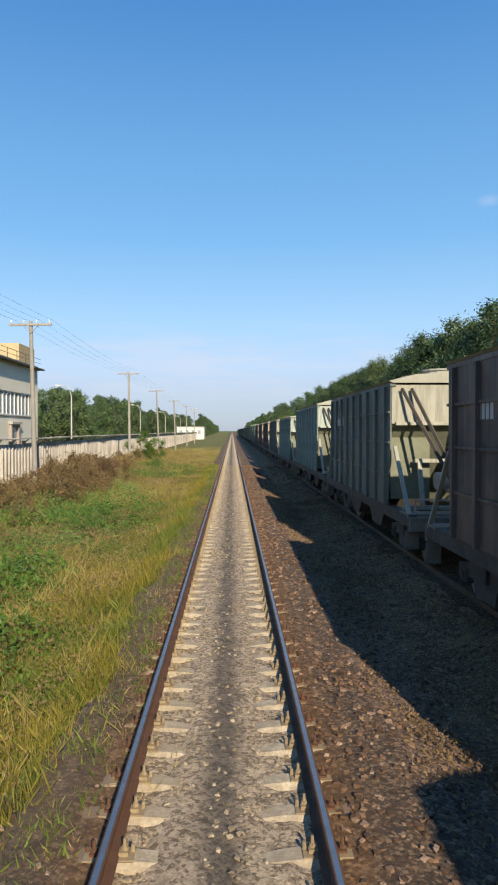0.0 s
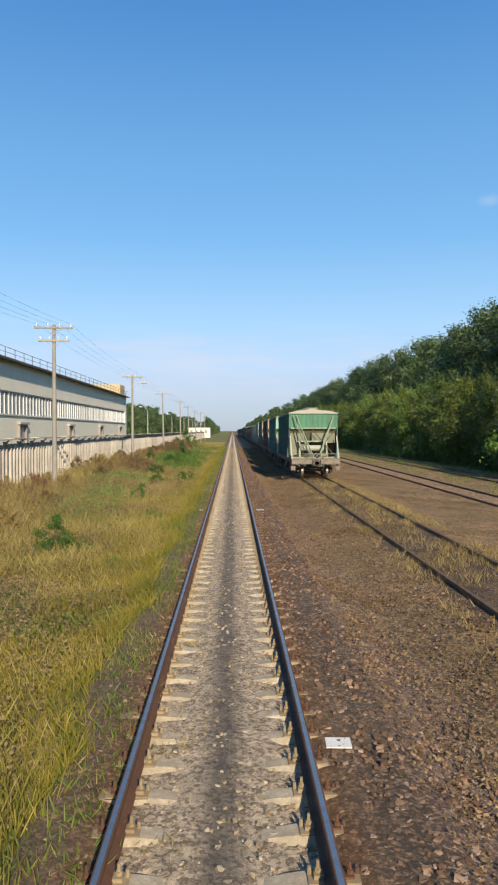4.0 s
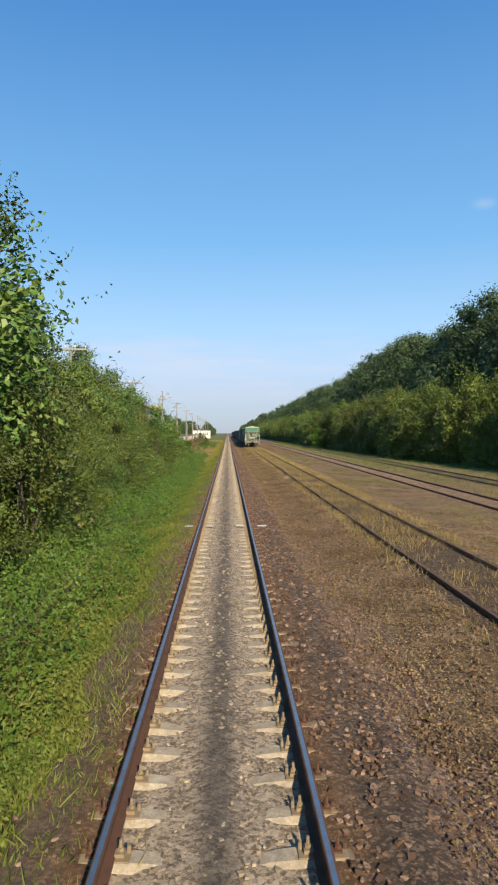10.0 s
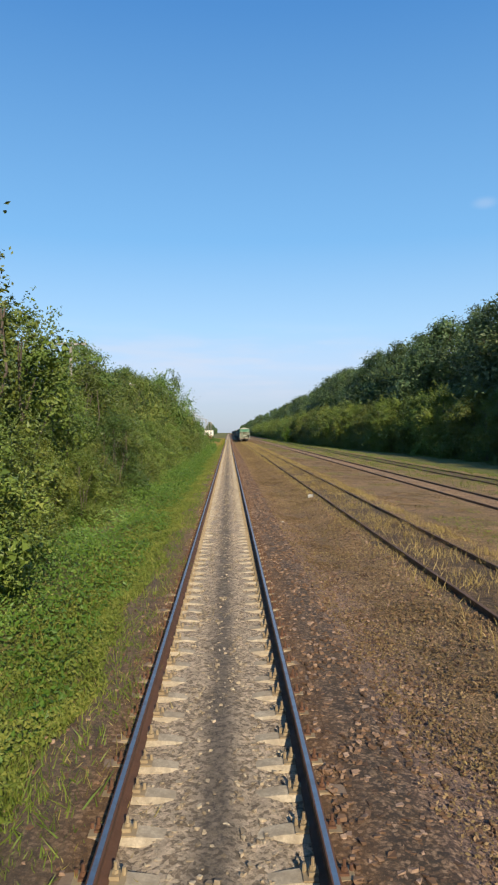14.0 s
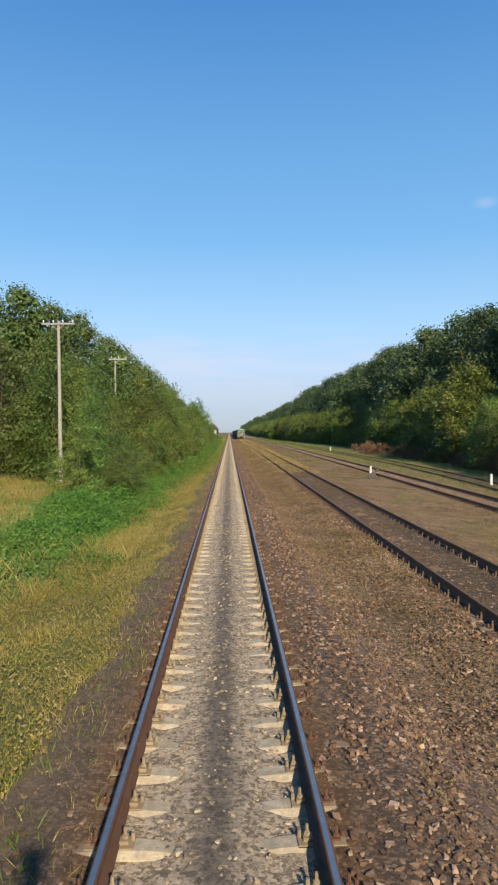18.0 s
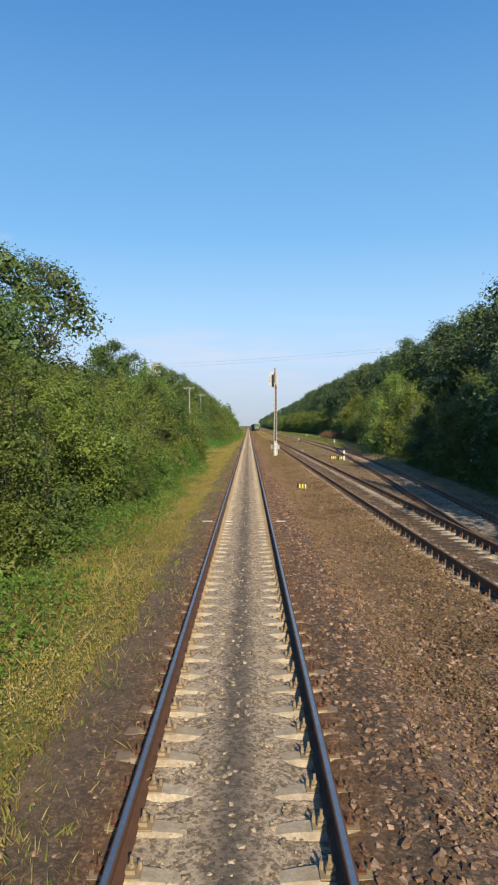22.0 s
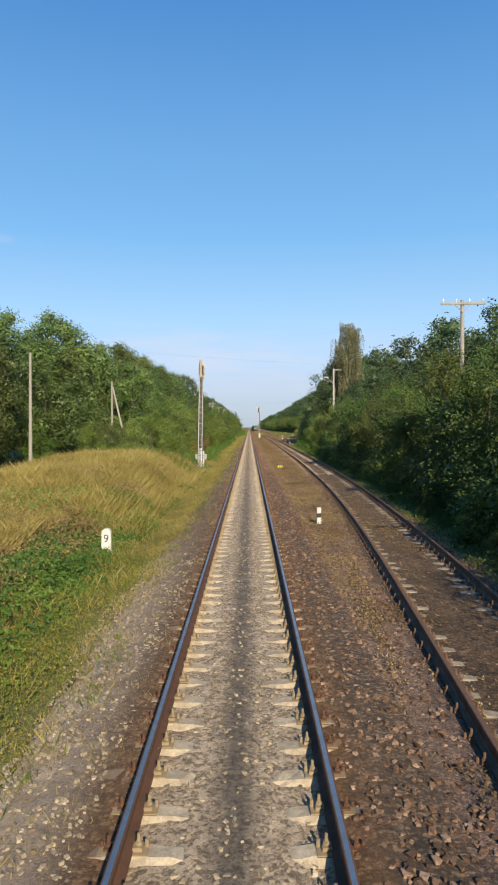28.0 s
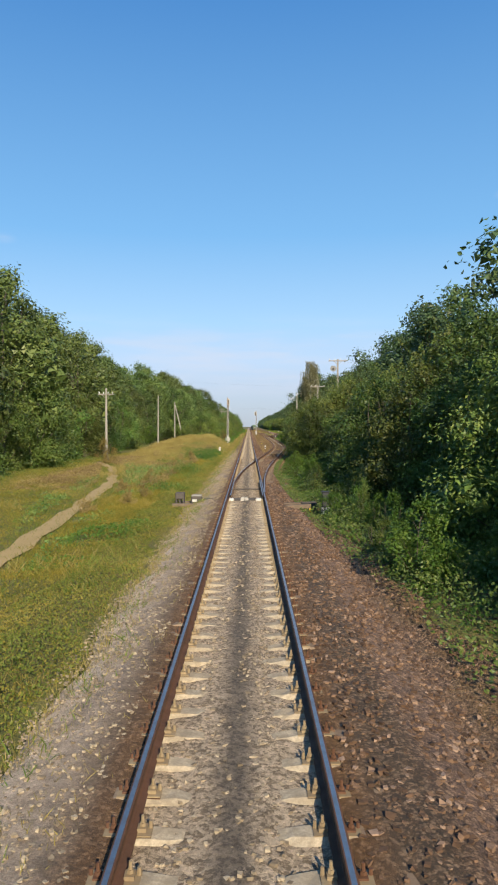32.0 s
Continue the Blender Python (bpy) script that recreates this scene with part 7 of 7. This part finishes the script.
tc = bpy.data.curves.new("lettering", 'FONT')
tc.body, tc.size, tc.extrude, tc.align_x = "M 3", .22, .002, 'CENTER'
tc.materials.append(M_BLACK)
num = new("lettering", tc)
num.parent = dwarf
num.matrix_basis = pose(0, -.164, .215, 90, 0, 0)

machine = thing("point_machine", -2.35, -565.3, -.45, "dark grey point machine on timbers with rods to the switch", "point machine")
part("cabinet", boxes((-.6, -.22, -.2, .2, .28, .56), bevel=.03), M_UNDER, machine)
for lx in (-.56, -.41, -.26):
    part("leg", boxes((lx - .03, lx + .03, -.17, .17, -.05, .29)), M_UNDER, machine)
part("motor_case", boxes((.05, .52, -.22, .22, .08, .4), bevel=.05), M_UNDER, machine)
# paler lid paints in the sunlight on top of the case
part("lid", boxes((.07, .5, -.2, .2, .4, .45), bevel=.02), M_CONCRETE, machine, "lid in a paler tone for the sunlit top of the case")
part("gear_box", boxes((.55, .98, -.12, .12, .1, .3), bevel=.03), M_UNDER, machine)
part("warning_plate", boxes((.12, .3, -.226, -.222, .18, .28)), M_WHITE, machine)
part("timber", boxes((-.7, 1.4, .3, .5, -.02, .14), (-.7, 1.4, -.55, -.35, -.02, .14), bevel=.015), M_TIMBER, machine)
part("throw_rod", rods(((.6, 0, .22), (1.7, 0, .24), .025), ((.6, .12, .2), (1.7, .12, .22), .02), sides=6), M_UNDER, machine)

TIP = -565.5
stretch = thing("switch_stretcher", 0, TIP, 0, "steel stretcher bars and white bearers between the switch blades", "railway switch")
part("rod", rods(((-.64, 0, -.12), (.74, 0, -.12), .025), sides=6), M_UNDER, stretch)
part("rod", rods(((-.6, 3.9, -.1), (.74, 3.9, -.1), .028), sides=6), M_UNDER, stretch)
part("bearer", boxes((-.68, -.5, -.5, -.12, -.2, -.09), bevel=.02), M_WHITE, stretch)
part("bearer", boxes((.42, .64, -.5, -.12, -.2, -.09), bevel=.02), M_WHITE, stretch)
part("trough", boxes((-.46, .38, -.5, -.14, -.22, -.12), bevel=.02), M_UNDER, stretch)
part("lock_cover", rods(((-.12, -.52, -.12), (-.12, -.3, -.12), .1), ((.02, -.52, -.12), (.02, -.3, -.12), .09), sides=10), M_CONCRETE, stretch)
ys_b = np.arange(0, 8.5, 1.0)
rail("switch_blade", np.full(len(ys_b), .712), ys_b, np.full(len(ys_b), -.004), stretch, True)
part("check_rail", bars(.07, .1, ((-.70, -541 - TIP, -.05), (-.70, -533.5 - TIP, -.05))), M_RAIL_SIDE, stretch)
part("check_rail", bars(.07, .1, ((1.79, -540 - TIP, -.06), (2.3, -534.5 - TIP, -.06))), M_RAIL_SIDE, stretch)

ys_w = np.linspace(-537.2 - TIP, -531.6 - TIP, 8)
rail("wing_rail", np.interp(ys_w, [ys_w[0], ys_w[2], ys_w[-1]], [.69, .705, .66]), ys_w, np.full(8, -.012), stretch, False)
rail("wing_rail", np.interp(ys_w, [ys_w[0], ys_w[3], ys_w[-1]], [.87, .89, .98]), ys_w - 1.2, np.full(8, -.014), stretch, False)

lever = thing("switch_lever", 10.15, -268.0, float(height(10.15, -268.0)), "dark iron hand lever stand beside a white post", "switch lever")
part("base", boxes((-.3, .3, -.22, .22, -.03, .1), bevel=.02), M_UNDER, lever)
part("housing", boxes((-.2, .2, -.15, .15, .1, .42), bevel=.04), M_UNDER, lever)
part("arm", rods(((.0, -.1, .35), (.32, -.16, .62), .025), sides=8), M_UNDER, lever)
part("weight", rods(((.28, -.24, .6), (.28, -.06, .6), .11), sides=12), M_UNDER, lever)

# whitewashed sleepers that mark joints
for yy, spans in ((-143.0, ((-1.3, -1.03), (-.62, -.35), (.36, .62), (1.06, 1.36))), (-40.6, ((-1.3, -1.05), (1.0, 1.3))), (-379.0, ((-1.32, -1.02), (-.62, -.38), (1.0, 1.3))),
                  (-407.7, ((-1.3, -1.04), (-.65, -.42), (.46, .66), (1.03, 1.36))), (-60.0, ((1.0, 1.25),))):
    mk = thing("joint_mark", 0, yy, -.158, "whitewash patches painted across a sleeper", "paint mark", "joint marks")
    for a, b in spans:
        half = .06 if yy == -407.7 else .11
        bm = boxes((a, b, -half, half, -.012, 0), bevel=.004)
        bmesh.ops.rotate(bm, verts=bm.verts, cent=((a + b) / 2, 0, 0), matrix=Matrix.Rotation(rng.normal(0, .12), 3, 'Z'))
        part("patch", bm, M_WHITE, mk)

shed = thing("trackside_shed", 15.2, -386.0, -.6, "small weathered grey-brown brick shed in the bushes", "shed")
part("wall", boxes((-1.8, 1.8, -3.0, 3.0, 0, 3.9)), M_BRICK, shed)
part("roof_slab", boxes((-2.0, 2.0, -3.2, 3.2, 3.9, 4.1)), M_CONCRETE, shed)
part("door", boxes((-.5, .4, -3.04, -3.0, .1, 2.3)), M_UNDER, shed)

timbers = thing("discarded_timbers", 1.9, -567.3, -.3, "old wooden sleepers lying on the ballast", "timber")
part("timber", bars(.2, .15, ((-.42, .2, .08), (.42, .48, .08))), M_TIMBER, timbers)
part("timber", bars(.2, .15, ((-.38, -.55, .08), (.58, -.25, .1))), M_TIMBER, timbers)
slab = thing("concrete_slab", 1.95, -469.2, -.44, "broken concrete slab lying on the ballast", "rubble")
part("slab", boxes((-.4, .4, -.14, .16, 0, .12), bevel=.03), M_CONCRETE, slab)

# scraps of pale rubble on the gravel
RUBBLE = ((2.0, -213.4, .11, .4), (3.9, -205.8, .3, 1.2), (3.95, -120.4, .26, .3), (3.6, -262, .12, 2), (2.4, -301, .14, .8), (6.9, -316, .3, .1), (1.9, -352, .12, 1.7), (3.4, -425, .16, .5), (2.1, -448, .12, 2.4))
for x, y, s, turn in RUBBLE:
    bm = bmesh.new()
    box(bm, -.5 * s, .5 * s, -.35 * s, .35 * s, 0, .4 * s, bevel=.08 * s)
    for v in bm.verts:
        v.co += Vector((rng.normal(), rng.normal(), rng.normal())) * .05 * s
    rb = thing("rubble_piece", x, y, float(height(x, y)) - .01, "pale broken piece of concrete lying on the gravel", "rubble", "scraps of rubble")
    rb.rotation_euler = (0, 0, turn)
    part("piece", bm, M_CONCRETE, rb)
